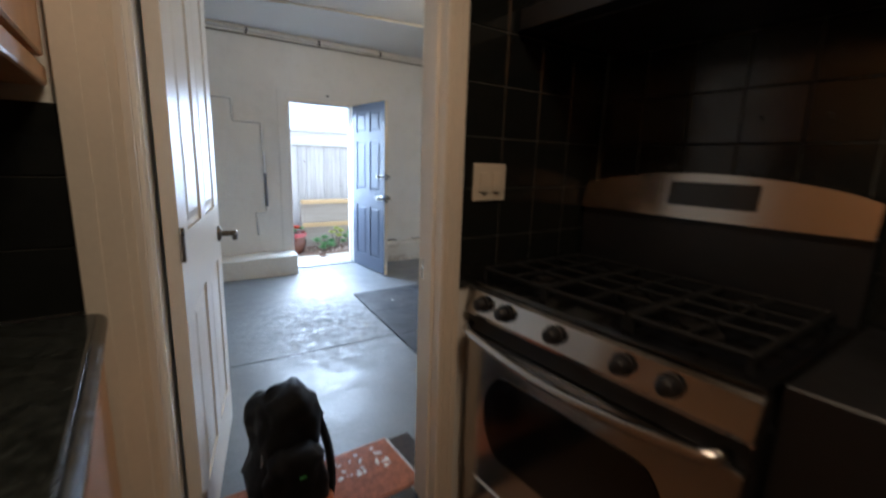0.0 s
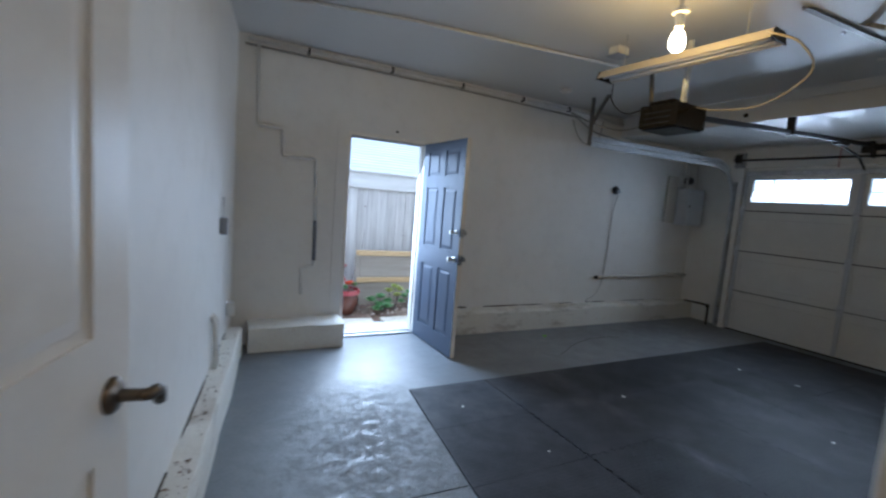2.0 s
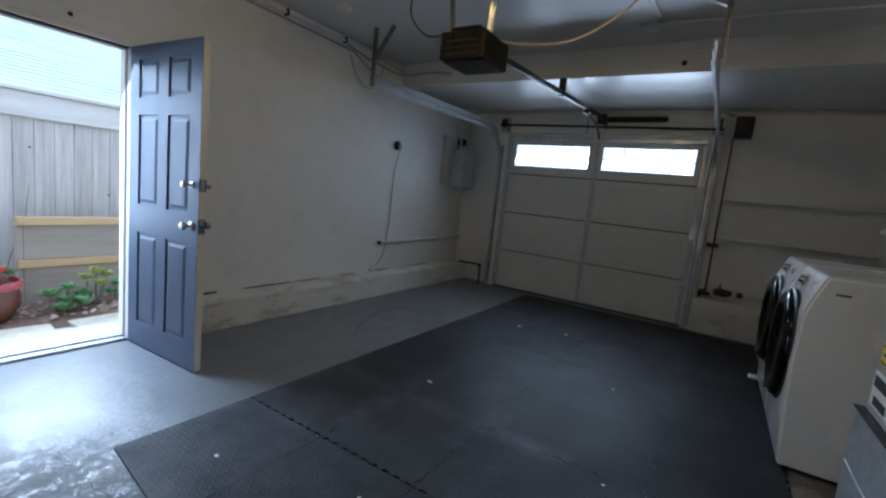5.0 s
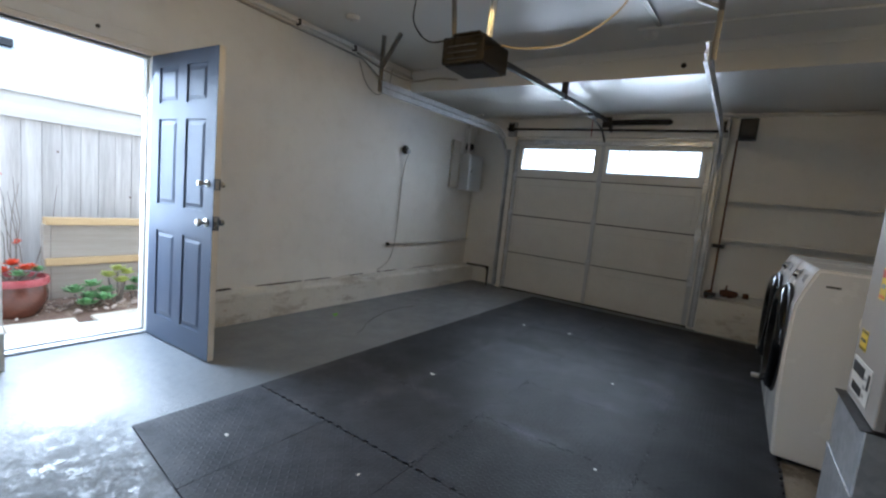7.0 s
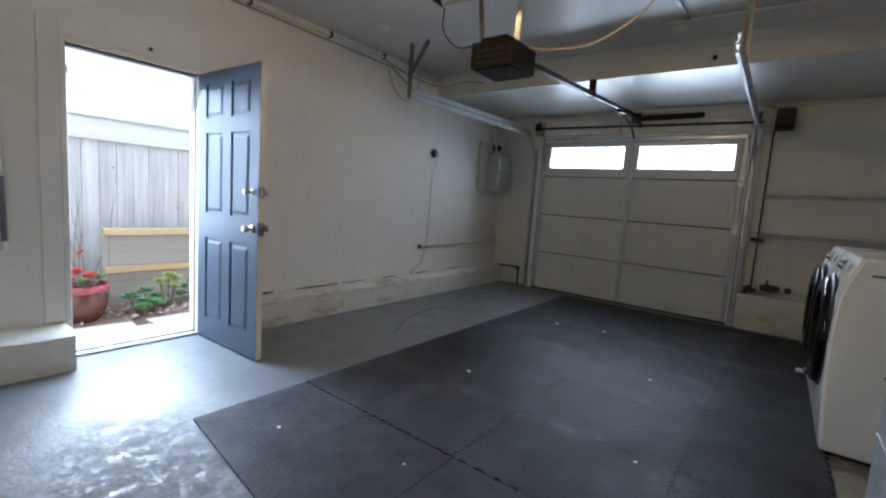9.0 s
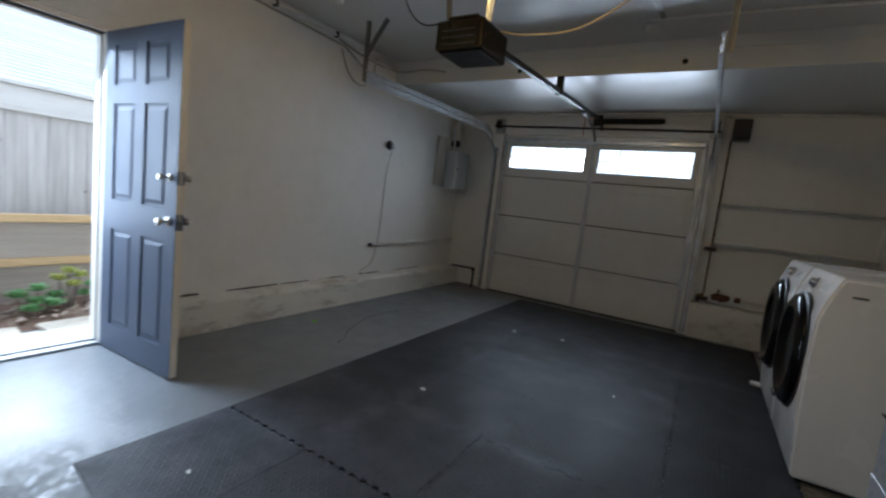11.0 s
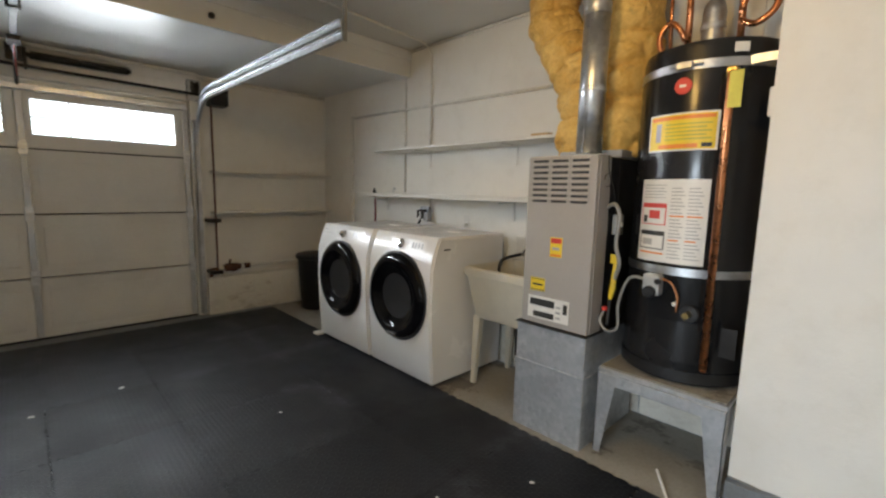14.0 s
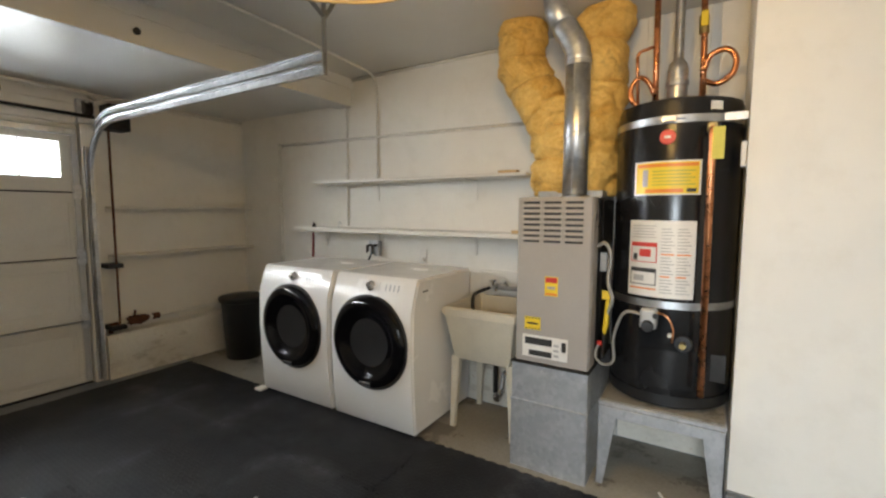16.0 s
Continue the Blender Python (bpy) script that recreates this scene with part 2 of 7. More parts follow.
def mat_rubber():
    """Dark ribbed rubber tile with dust."""
    m = Nodes("dark_rubber_mat")
    m.bsdf.inputs["Specular IOR Level"].default_value = 0.24
    v = m.world_coords()
    dust = m.noise(v, 1.6, 7, 0.7, 0.42, 0.75)
    info = m.add("ShaderNodeObjectInfo")
    base = m.mix(info.outputs["Random"], (0.008, 0.009, 0.0115), (0.025, 0.0275, 0.034))
    # trodden grey dust that gathers along the seams
    uv = m.add("ShaderNodeTexCoord")
    sep = m.add("ShaderNodeSeparateXYZ")
    m.link(uv.outputs["Generated"], sep.inputs[0])
    gaps = [m.math("ABSOLUTE", m.math("SUBTRACT", sep.outputs[k], 0.5)) for k in (0, 1)]
    seam = m.add("ShaderNodeMapRange")
    seam.inputs["From Min"].default_value, seam.inputs["From Max"].default_value = 0.33, 0.5
    m.link(m.math("MAXIMUM", gaps[0], gaps[1]), seam.inputs[0])
    trodden = m.math("MULTIPLY", m.math("MULTIPLY", seam.outputs[0], m.noise(v, 1.15, 4, 0.6, 0.49, 0.63)), m.noise(v, 9, 6, 0.75, 0.25, 0.7))
    c = m.mix(m.math("MULTIPLY", dust, 0.35), base, (0.040, 0.042, 0.049))
    c = m.mix(m.math("MULTIPLY", trodden, 0.5), c, (0.15, 0.155, 0.18))
    # lighter grey towards the doorway, broken up by noise
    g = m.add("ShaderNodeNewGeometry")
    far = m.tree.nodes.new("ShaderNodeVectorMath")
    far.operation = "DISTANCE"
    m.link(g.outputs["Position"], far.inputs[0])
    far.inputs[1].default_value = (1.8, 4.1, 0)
    near_door = m.add("ShaderNodeMapRange")
    near_door.inputs["From Min"].default_value, near_door.inputs["From Max"].default_value = 1.9, 0.3
    m.link(far.outputs["Value"], near_door.inputs[0])
    c = m.mix(m.math("MULTIPLY", m.math("MULTIPLY", near_door.outputs[0], m.noise(v, 4.5, 7, 0.72, 0.25, 0.65)), 0.7), c, (0.105, 0.108, 0.118))
    m.color(m.mix(m.math("MULTIPLY", m.noise(v, 3.3, 8, 0.75, 0.58, 0.70), 0.4), c, (0.008, 0.008, 0.010)))
    m.rough(m.math("ADD", m.math("MULTIPLY", m.noise(v, 3, 5), 0.12), 0.50))
    g = m.add("ShaderNodeNewGeometry")
    heights = []
    for off, shape in ((0.0, (2.6, 9.0, 0.0)), (0.5, (9.0, 2.6, 0.0))):
        mp = m.add("ShaderNodeMapping")
        mp.inputs["Location"].default_value = (off, off, 0)
        mp.inputs["Rotation"].default_value = (0, 0, radians(45))
        mp.inputs["Scale"].default_value = (27, 27, 0)
        m.link(g.outputs["Position"], mp.inputs[0])
        last = mp.outputs[0]
        for op, val in (("FRACTION", None), ("SUBTRACT", (0.5, 0.5, 0)), ("MULTIPLY", shape), ("LENGTH", None)):
            vm = m.tree.nodes.new("ShaderNodeVectorMath")
            vm.operation = op
            m.link(last, vm.inputs[0])
            if val:
                vm.inputs[1].default_value = val
            last = vm.outputs["Value"] if op == "LENGTH" else vm.outputs["Vector"]
        rise = m.add("ShaderNodeMapRange")
        rise.inputs["From Min"].default_value, rise.inputs["From Max"].default_value = 1.1, 0.5
        m.link(last, rise.inputs[0])
        heights.append(rise.outputs[0])
    m.bump(m.math("ADD", m.math("MAXIMUM", heights[0], heights[1]), m.math("MULTIPLY", m.noise(v, 2.5, 4), 0.6)), 1.0, 0.0014)
    return m.mat


MAT_RUBBER = mat_rubber()


def wood(name, a, b, along="x", rough=0.45, grain=14.0):
    m = Nodes(name)
    s = {"x": (0.6, grain, grain), "y": (grain, 0.6, grain), "z": (grain, grain, 0.6)}[along]
    v = m.world_coords(s)
    info = m.add("ShaderNodeObjectInfo")
    g, f = m.noise(v, 1.6, 6, 0.65), m.noise(v, 9, 3)
    col = m.mix(m.math("ADD", m.math("MULTIPLY", g, 0.7), m.math("MULTIPLY", f, 0.3)), a, b)
    m.color(m.mix(m.math("MULTIPLY", info.outputs["Random"], 0.35), col, tuple(0.75 * c for c in a)))
    m.rough(rough)
    m.bump(g, 0.25, 0.003)
    return m.mat


CABINET_WOOD = wood("honey_maple", (0.42, 0.20, 0.075), (0.55, 0.29, 0.12), "z", 0.35, 8)
FENCE_WOOD = wood("weathered_fence_wood", (0.40, 0.365, 0.335), (0.68, 0.65, 0.615), "z", 0.8, 12)
NEW_WOOD = wood("fresh_cedar", (0.52, 0.35, 0.17), (0.66, 0.47, 0.26), "x", 0.7, 12)
OLD_BOARD = wood("old_bed_board", (0.33, 0.28, 0.23), (0.46, 0.40, 0.34), "x", 0.8, 10)
GREYWHITE_BOARD = wood("pale_weathered_board", (0.55, 0.52, 0.48), (0.70, 0.67, 0.63), "x", 0.8, 10)


def glass():
    m = Nodes("frosted_window_glass")
    b = m.bsdf
    b.inputs["Base Color"].default_value = (0.95, 0.97, 0.98, 1)
    b.inputs["Transmission Weight"].default_value = 1.0
    b.inputs["Roughness"].default_value = 0.12
    b.inputs["IOR"].default_value = 1.45
    return m.mat


GLASS = glass()


def emitter(name, color, strength):
    m = Nodes(name)
    m.color(color)
    m.bsdf.inputs["Emission Color"].default_value = (*color, 1)
    m.bsdf.inputs["Emission Strength"].default_value = strength
    return m.mat


# ---- mesh helpers ----
def box(bm, x0, x1, y0, y1, z0, z1, bevel=0.0, seg=1):
    """An upright box, with its edges rounded by bevel."""
    m = Matrix.LocRotScale(((x0 + x1) / 2, (y0 + y1) / 2, (z0 + z1) / 2), None, (abs(x1 - x0), abs(y1 - y0), abs(z1 - z0)))
    made = bmesh.ops.create_cube(bm, size=1, matrix=m)
    if bevel:
        edges = list({e for v in made["verts"] for e in v.link_edges})
        bmesh.ops.bevel(bm, geom=edges, offset=bevel, segments=seg, affect="EDGES", profile=0.5)
    return bm


def prism(bm, ring, lo, hi, axis="z"):
    """A ring of 2D points drawn out from lo to hi along an axis."""
    def at(p, h):
        return {"z": (p[0], p[1], h), "y": (p[0], h, p[1]), "x": (h, p[0], p[1])}[axis]
    a, b = [bm.verts.new(at(p, lo)) for p in ring], [bm.verts.new(at(p, hi)) for p in ring]
    n = len(ring)
    for i in range(n):
        bm.faces.new((a[i], a[(i + 1) % n], b[(i + 1) % n], b[i]))
    bm.faces.new(a[::-1])
    bm.faces.new(b)
    bmesh.ops.recalc_face_normals(bm, faces=bm.faces)
    return bm


def sweep(bm, points, r, seg=10, closed=True, radii=None):
    """A round tube along points."""
    pts = [Vector(p) for p in points]
    rings, side = [], None
    for i, p in enumerate(pts):
        way = (pts[min(i + 1, len(pts) - 1)] - pts[max(i - 1, 0)]).normalized()
        if side is None:
            side = way.orthogonal().normalized()
        side = (side - way * side.dot(way)).normalized()
        up = way.cross(side)
        rr = radii[i] if radii else r
        rings.append([bm.verts.new(p + rr * (math.cos(2 * math.pi * k / seg) * side + math.sin(2 * math.pi * k / seg) * up)) for k in range(seg)])
    for a, b in zip(rings, rings[1:]):
        for k in range(seg):
            bm.faces.new((a[k], a[(k + 1) % seg], b[(k + 1) % seg], b[k]))
    if closed:
        bm.faces.new(rings[0][::-1])
        bm.faces.new(rings[-1])
    return bm


def rounded(points, radius=0.04, steps=5):
    """A polyline with its corners rounded off."""
    pts = [Vector(p) for p in points]
    out = [pts[0]]
    for a, b, c in zip(pts, pts[1:], pts[2:]):
        d1, d2 = (a - b), (c - b)
        r = min(radius, d1.length / 2.1, d2.length / 2.1)
        p, q = b + d1.normalized() * r, b + d2.normalized() * r
        for k in range(steps + 1):
            t = k / steps
            out.append((1 - t) ** 2 * p + 2 * t * (1 - t) * b + t * t * q)
    return out + [pts[-1]]


def lathe(bm, profile, centre, seg=32, axis="z"):
    """A profile of (radius, height) turned round an axis."""
    rings = []
    for r, h in profile:
        ring = []
        for k in range(seg):
            c, s = r * math.cos(2 * math.pi * k / seg), r * math.sin(2 * math.pi * k / seg)
            o = {"z": (c, s, h), "y": (c, h, -s), "x": (h, c, s)}[axis]
            ring.append(bm.verts.new(Vector(centre) + Vector(o)))
        rings.append(ring)
    for a, b in zip(rings, rings[1:]):
        for k in range(seg):
            bm.faces.new((a[k], a[(k + 1) % seg], b[(k + 1) % seg], b[k]))
    bm.faces.new(rings[0][::-1])
    bm.faces.new(rings[-1])
    bmesh.ops.recalc_face_normals(bm, faces=bm.faces)
    return bm


def mesh_of(name, bm, material, smooth=None):
    data = bpy.data.meshes.new(name)
    if smooth:
        for f in bm.faces:
            f.smooth = True
        for e in bm.edges:
            e.smooth = len(e.link_faces) == 2 and e.calc_face_angle(0) < radians(smooth)
    bm.to_mesh(data)
    bm.free()
    data.materials.append(material)
    return data


def part(name, bm, material, parent=None, label="", smooth=None):
    """Links a bmesh as one mesh object under a thing or a part."""
    ob = new(name, mesh_of(name, bm, material, smooth))
    if parent:
        ob.parent = parent
    return tagged(ob, label) if label else ob


def thing(name, label, category, m=None, group=""):
    ob = new(name)
    ob.empty_display_size = 0.1
    ob.matrix_world = m or Matrix()
    return tagged(ob, label, category, group)


def setting(name, bm, material, label="", category="", smooth=None):
    return tagged(new(name, mesh_of(name, bm, material, smooth)), label, category, kind="structure")


def B(*boxes, bevel=0.0, seg=1):
    bm = bmesh.new()
    for b in boxes:
        box(bm, *b, bevel=bevel, seg=seg)
    return bm


def T(points, r, seg=10, radii=None):
    return sweep(bmesh.new(), points, r, seg, radii=radii)


def L(profile, centre, seg=32, axis="z"):
    return lathe(bmesh.new(), profile, centre, seg, axis)


def arc(c, r, a0, a1, n, plane="xy", off=0.0):
    """Points on an arc round c, in degrees."""
    out = []
    for k in range(n + 1):
        a = radians(a0 + (a1 - a0) * k / n)
        u, v = r * math.cos(a), r * math.sin(a)
        out.append({"xy": (c[0] + u, c[1] + v, c[2] + off), "xz": (c[0] + u, c[1] + off, c[2] + v), "yz": (c[0] + off, c[1] + u, c[2] + v)}[plane])
    return out


# ---- the large structure ----
NORTH, SOUTH, EAST, CEIL, LOWCEIL = 5.61, 0.78, 6.90, 2.75, 2.53
KFLOOR = 0.14


def west(y):
    """The west wall stands a little askew."""
    return 0.42 + 0.125 * (y - 4.75)


setting("floor", B((-0.2, 7.1, 0.6, 5.80, -0.2, 0.0)), FLOORPAINT, "grey painted concrete garage floor, worn near the doorway", "floor")
setting("wall_north", B((0.2, 1.53, NORTH, 5.75, 0, 2.85), (2.33, 7.05, NORTH, 5.75, 0, 2.85), (1.53, 2.33, NORTH, 5.75, 2.03, 2.85)), WALL, "white painted plaster garage wall with a door opening", "wall")
bm = bmesh.new()
prism(bm, [(west(1.42), 1.42), (west(5.61), 5.61), (west(5.61) - 0.12, 5.61), (west(1.42) - 0.12, 1.42)], 0, 2.85)
setting("wall_west", bm, WALL, "white painted plaster garage wall", "wall")
setting("wall_south", B((1.95, 7.05, SOUTH - 0.13, SOUTH, 0, 2.85)), WALL, "white painted wall behind the laundry", "wall")
setting("wall_east", B((EAST, 7.05, SOUTH, 2.35, 0, 2.85), (EAST, 7.05, 4.88, NORTH, 0, 2.85), (EAST, 7.05, 2.35, 4.88, 2.23, 2.85)), WALL, "white painted wall around the garage door", "wall")
for n, piece in enumerate(((-0.9, -0.035, 1.30, 1.42, 0, 2.85), (0.775, 2.10, 1.30, 1.42, 0.13, 2.85), (-0.035, 0.775, 1.30, 1.42, 2.19, 2.85))):
    setting(f"wall_kitchen_{n + 1}", B(piece), WALL, "white painted wall between kitchen and garage", "wall")
setting("wall_alcove", B((1.97, 2.10, SOUTH, 1.30, 0.0, 2.85)), WALL, "white painted side wall of the heater alcove", "wall")
setting("ceiling", B((-0.2, 5.20, 0.6, 5.75, CEIL, 2.9)), CEILING, "white gloss painted garage ceiling", "ceiling")
setting("ceiling_low", B((5.20, 7.05, 0.6, 5.75, LOWCEIL, 2.9)), CEILING, "lower white gloss painted ceiling by the garage door", "ceiling")
setting("curb", B((0.775, 2.098, 1.31, 1.418, 0, 0.129)), FLOORPAINT, "grey painted concrete curb under the kitchen wall", "curb")
setting("beam", B((5.20, 5.38, SOUTH, NORTH, 2.50, LOWCEIL), (5.19, 5.20, SOUTH, NORTH, 2.50, CEIL), (5.175, 5.19, SOUTH, NORTH, 2.66, CEIL), bevel=0.003), CEILING, "white painted ceiling beam", "beam")


def rough_ledge(name, rows, z1, material, label, jitter=0.012):
    """A cast footing with an uneven front and top: rows of ((x, y) back, (x, y) front)."""
    bm = bmesh.new()
    rings = []
    for (bx, by), (fx, fy) in rows:
        k = Vector((fx * 3.1, fy * 3.1, 0.3))
        out = 1 + jitter * 6 * noise.noise(k)
        top = z1 + jitter * 1.6 * noise.noise(k * 2.3)
        px, py = bx + (fx - bx) * out, by + (fy - by) * out
        tx, ty = bx + (fx - bx) * (out - 0.10), by + (fy - by) * (out - 0.10)
        rings.append([bm.verts.new(p) for p in ((bx, by, 0), (px, py, 0), (px, py, top * 0.5), (px, py, top - 0.02), (tx, ty, top + 0.003 * noise.noise(k * 7)), (bx, by, top + 0.006))])
    n = len(rings[0])
    for a, b in zip(rings, rings[1:]):
        for k in range(n):
            bm.faces.new((a[k], a[(k + 1) % n], b[(k + 1) % n], b[k]))
    bm.faces.new(rings[0][::-1])
    bm.faces.new(rings[-1])
    bmesh.ops.recalc_face_normals(bm, faces=bm.faces)
    return setting(name, bm, material, label, "footing", smooth=40)


def span(a, b, step=0.08):
    n = max(2, int(abs(b - a) / step))
    return [a + (b - a) * i / n for i in range(n + 1)]


rough_ledge("footing_north_1", [((x, NORTH), (x, 5.36)) for x in span(0.66, 1.50)], 0.24, PLINTH, "white painted concrete footing along the wall")
rough_ledge("footing_north_2", [((x, NORTH), (x, 5.42)) for x in span(2.36, EAST)], 0.25, PLINTH, "white painted concrete footing, chipped and stained")
rough_ledge("footing_west", [((west(y), y), (west(y) + 0.12, y)) for y in span(2.35, 5.36)], 0.25, PLINTH, "white painted concrete footing, dirty on top")
rough_ledge("footing_east", [((EAST, y), (6.74, y)) for y in span(SOUTH, 2.27)], 0.40, PLINTH, "white painted concrete footing beside the garage door")
rough_ledge("footing_south", [((x, SOUTH), (x, SOUTH + 0.10)) for x in span(2.12, 6.70)], 0.30, PLINTH, "white painted concrete footing behind the laundry")

# cracks along the footing tops, where plaster meets concrete
CRACK_DIRT = simple("crack_dirt", (0.06, 0.045, 0.032), 0.9)
for x0, x1, rad in ((2.42, 2.80, 0.007), (2.83, 2.98, 0.013), (3.22, 3.74, 0.008), (3.78, 4.12, 0.005), (4.26, 4.62, 0.006), (4.86, 4.91, 0.011), (4.93, 5.22, 0.007), (5.5, 6.1, 0.004)):
    pts = [(x, NORTH - 0.004, 0.262 + 0.010 * noise.noise(Vector((x * 8, 1, 0)))) for x in span(x0, x1, 0.03)]
    radii = [rad * (0.35 + 0.65 * math.sin(math.pi * (k + 0.5) / len(pts)) ** 0.6) * (1 + 0.5 * noise.noise(Vector((p[0] * 30, 4, 0)))) for k, p in enumerate(pts)]
    setting("crack", T(pts, rad, 5, radii=radii), CRACK_DIRT, "dark open crack above the footing", "crack")
for y0, y1 in ((2.5, 3.3), (3.5, 4.3), (4.55, 5.2)):
    pts = [(west(y) + 0.006, y, 0.256 + 0.006 * noise.noise(Vector((y * 8, 2, 0)))) for y in span(y0, y1, 0.04)]
    setting("crack", T(pts, 0.005, 5), CRACK_DIRT, "dirty crack between wall and footing", "crack")


# ---- doors ----
def panelled_leaf(w, h, t, rects, inset=0.007, field=0.03):
    """A door leaf from x 0 to w: stiles and rails, with sunk panels and raised fields on both faces."""
    bm = bmesh.new()
    xs = sorted({0, w, *(v for r in rects for v in r[:2])})
    zs = sorted({0, h, *(v for r in rects for v in r[2:])})
    def inside(x, z):
        return any(a < x < b and c < z < d for a, b, c, d in rects)
    for a, b in zip(xs, xs[1:]):
        run = None
        for c, d in zip(zs, zs[1:]):
            if not inside((a + b) / 2, (c + d) / 2):
                run = (run[0], d) if run else (c, d)
                if d < h and not inside((a + b) / 2, d + 1e-4):
                    continue
                box(bm, a, b, 0, t, run[0], run[1])
            run = None
    for a, b, c, d in rects:
        box(bm, a, b, inset, t - inset, c, d)
        for y0, y1 in ((inset, 0.0), (t - inset, t)):
            o = [(a, c), (b, c), (b, d), (a, d)]
            i1 = [(a + field, c + field), (b - field, c + field), (b - field, d - field), (a + field, d - field)]
            i0 = [(a + field * 0.45, c + field * 0.45), (b - field * 0.45, c + field * 0.45), (b - field * 0.45, d - field * 0.45), (a + field * 0.45, d - field * 0.45)]
            ytop = y0 + (y1 - y0) * 0.75
            base = [bm.verts.new((p[0], y0 + (y1 - y0) * 0.05, p[1])) for p in i0]
            top = [bm.verts.new((p[0], ytop, p[1])) for p in i1]
            for k in range(4):
                bm.faces.new((base[k], base[(k + 1) % 4], top[(k + 1) % 4], top[k]))
            bm.faces.new(top)
    bmesh.ops.remove_doubles(bm, verts=bm.verts, dist=0.0002)
    bmesh.ops.recalc_face_normals(bm, faces=bm.faces)
    return bm


def knob(side, x, z, y, parent, name="door_knob", scale=1.0):
    """A round rose with a knob, sticking out along side (+1 or -1 in y)."""
    s = scale
    return part(name, L([(0.001, 0), (0.032 * s, 0), (0.032 * s, side * 0.008), (0.012 * s, side * 0.014), (0.011 * s, side * 0.035), (0.024 * s, side * 0.042), (0.029 * s, side * 0.055), (0.024 * s, side * 0.066), (0.001, side * 0.069)], (x, y, z), 20, "y"), NICKEL, parent, "satin nickel door knob", smooth=50)


# slate blue door, standing open into the garage
hinge, free = Vector((2.315, 5.585)), Vector((2.352, 4.768))
d = free - hinge
leaf_w = d.length
door = thing("door_1", "slate blue six-panel exterior door standing wide open", "door", Matrix.Translation((hinge.x, hinge.y, 0.012)) @ pose(0, 0, 0, 0, 0, math.degrees(math.atan2(d.y, d.x))))
w = leaf_w
rects = [(x0, x1, z0, z1) for x0, x1 in ((0.115, w / 2 - 0.055), (w / 2 + 0.055, w - 0.115)) for z0, z1 in ((0.17, 0.80), (0.99, 1.58), (1.69, 1.93))]
part("leaf", panelled_leaf(w, 2.02, 0.044, rects, 0.010, 0.04), BLUE, door)
knob(-1, w - 0.065, 0.92, 0.0, door, scale=0.85)
knob(1, w - 0.065, 0.92, 0.044, door, scale=0.85)
knob(-1, w - 0.065, 1.17, 0.0, door, "deadbolt", scale=0.65)
knob(1, w - 0.065, 1.17, 0.044, door, "deadbolt", scale=0.65)
part("latch_plate", B((w - 0.001, w + 0.002, 0.010, 0.034, 0.88, 0.96)), NICKEL, door)
part("latch_plate", B((w - 0.001, w + 0.002, 0.010, 0.034, 1.14, 1.20)), NICKEL, door)
part("edge_strip", B((w, w + 0.003, 0.002, 0.042, 0.0, 0.875)), TRIM, door, "unpainted pale door edge")
part("edge_strip", B((w, w + 0.003, 0.002, 0.042, 0.965, 1.135)), TRIM, door, "unpainted pale door edge")
part("edge_strip", B((w, w + 0.003, 0.002, 0.042, 1.205, 2.02)), TRIM, door, "unpainted pale door edge")
for z in (0.2, 1.0, 1.8):
    part("hinge", T([(-0.008, 0.022, z - 0.045), (-0.008, 0.022, z + 0.045)], 0.008, 8), NICKEL, door)
frame_1 = setting("door_frame_1", B((1.505, 1.535, NORTH - 0.012, 5.76, 0, 2.03), (2.325, 2.355, NORTH - 0.012, 5.76, 0, 2.03), (1.505, 2.355, NORTH - 0.012, 5.76, 2.03, 2.065), (1.535, 1.55, 5.66, 5.70, 0, 2.03), (2.312, 2.325, 5.66, 5.70, 0, 2.03), (1.55, 2.312, 5.66, 5.70, 2.016, 2.03), bevel=0.002), DOORWHITE, "white painted exterior door frame, chipped along its edge", "door frame")
setting("threshold_1", B((1.535, 2.325, 5.60, 5.80, 0.002, 0.018), (1.535, 2.325, 5.66, 5.70, 0.018, 0.03), bevel=0.003), GALV_DULL, "worn metal door threshold", "threshold")
part("door_stop", L([(0.001, 0), (0.014, 0), (0.012, -0.02), (0.001, -0.022)], (2.0, NORTH, 2.12), 12, "y"), DARK_STEEL)
tagged(bpy.data.objects["door_stop"], "small dark metal bumper above the door", "door stop")

setting("trim_exterior_door", B((1.40, 1.504, NORTH - 0.010, NORTH, 0.262, 2.16), (1.5045, 2.47, NORTH - 0.010, NORTH, 2.066, 2.16), (2.356, 2.47, NORTH - 0.010, NORTH, 0.30, 2.0655), bevel=0.003), WALL, "white painted flat board around the exterior door", "trim")

BRONZE = simple("satin_bronze", (0.15, 0.12, 0.09), 0.3, 1, 0.1, 9, 0.05)
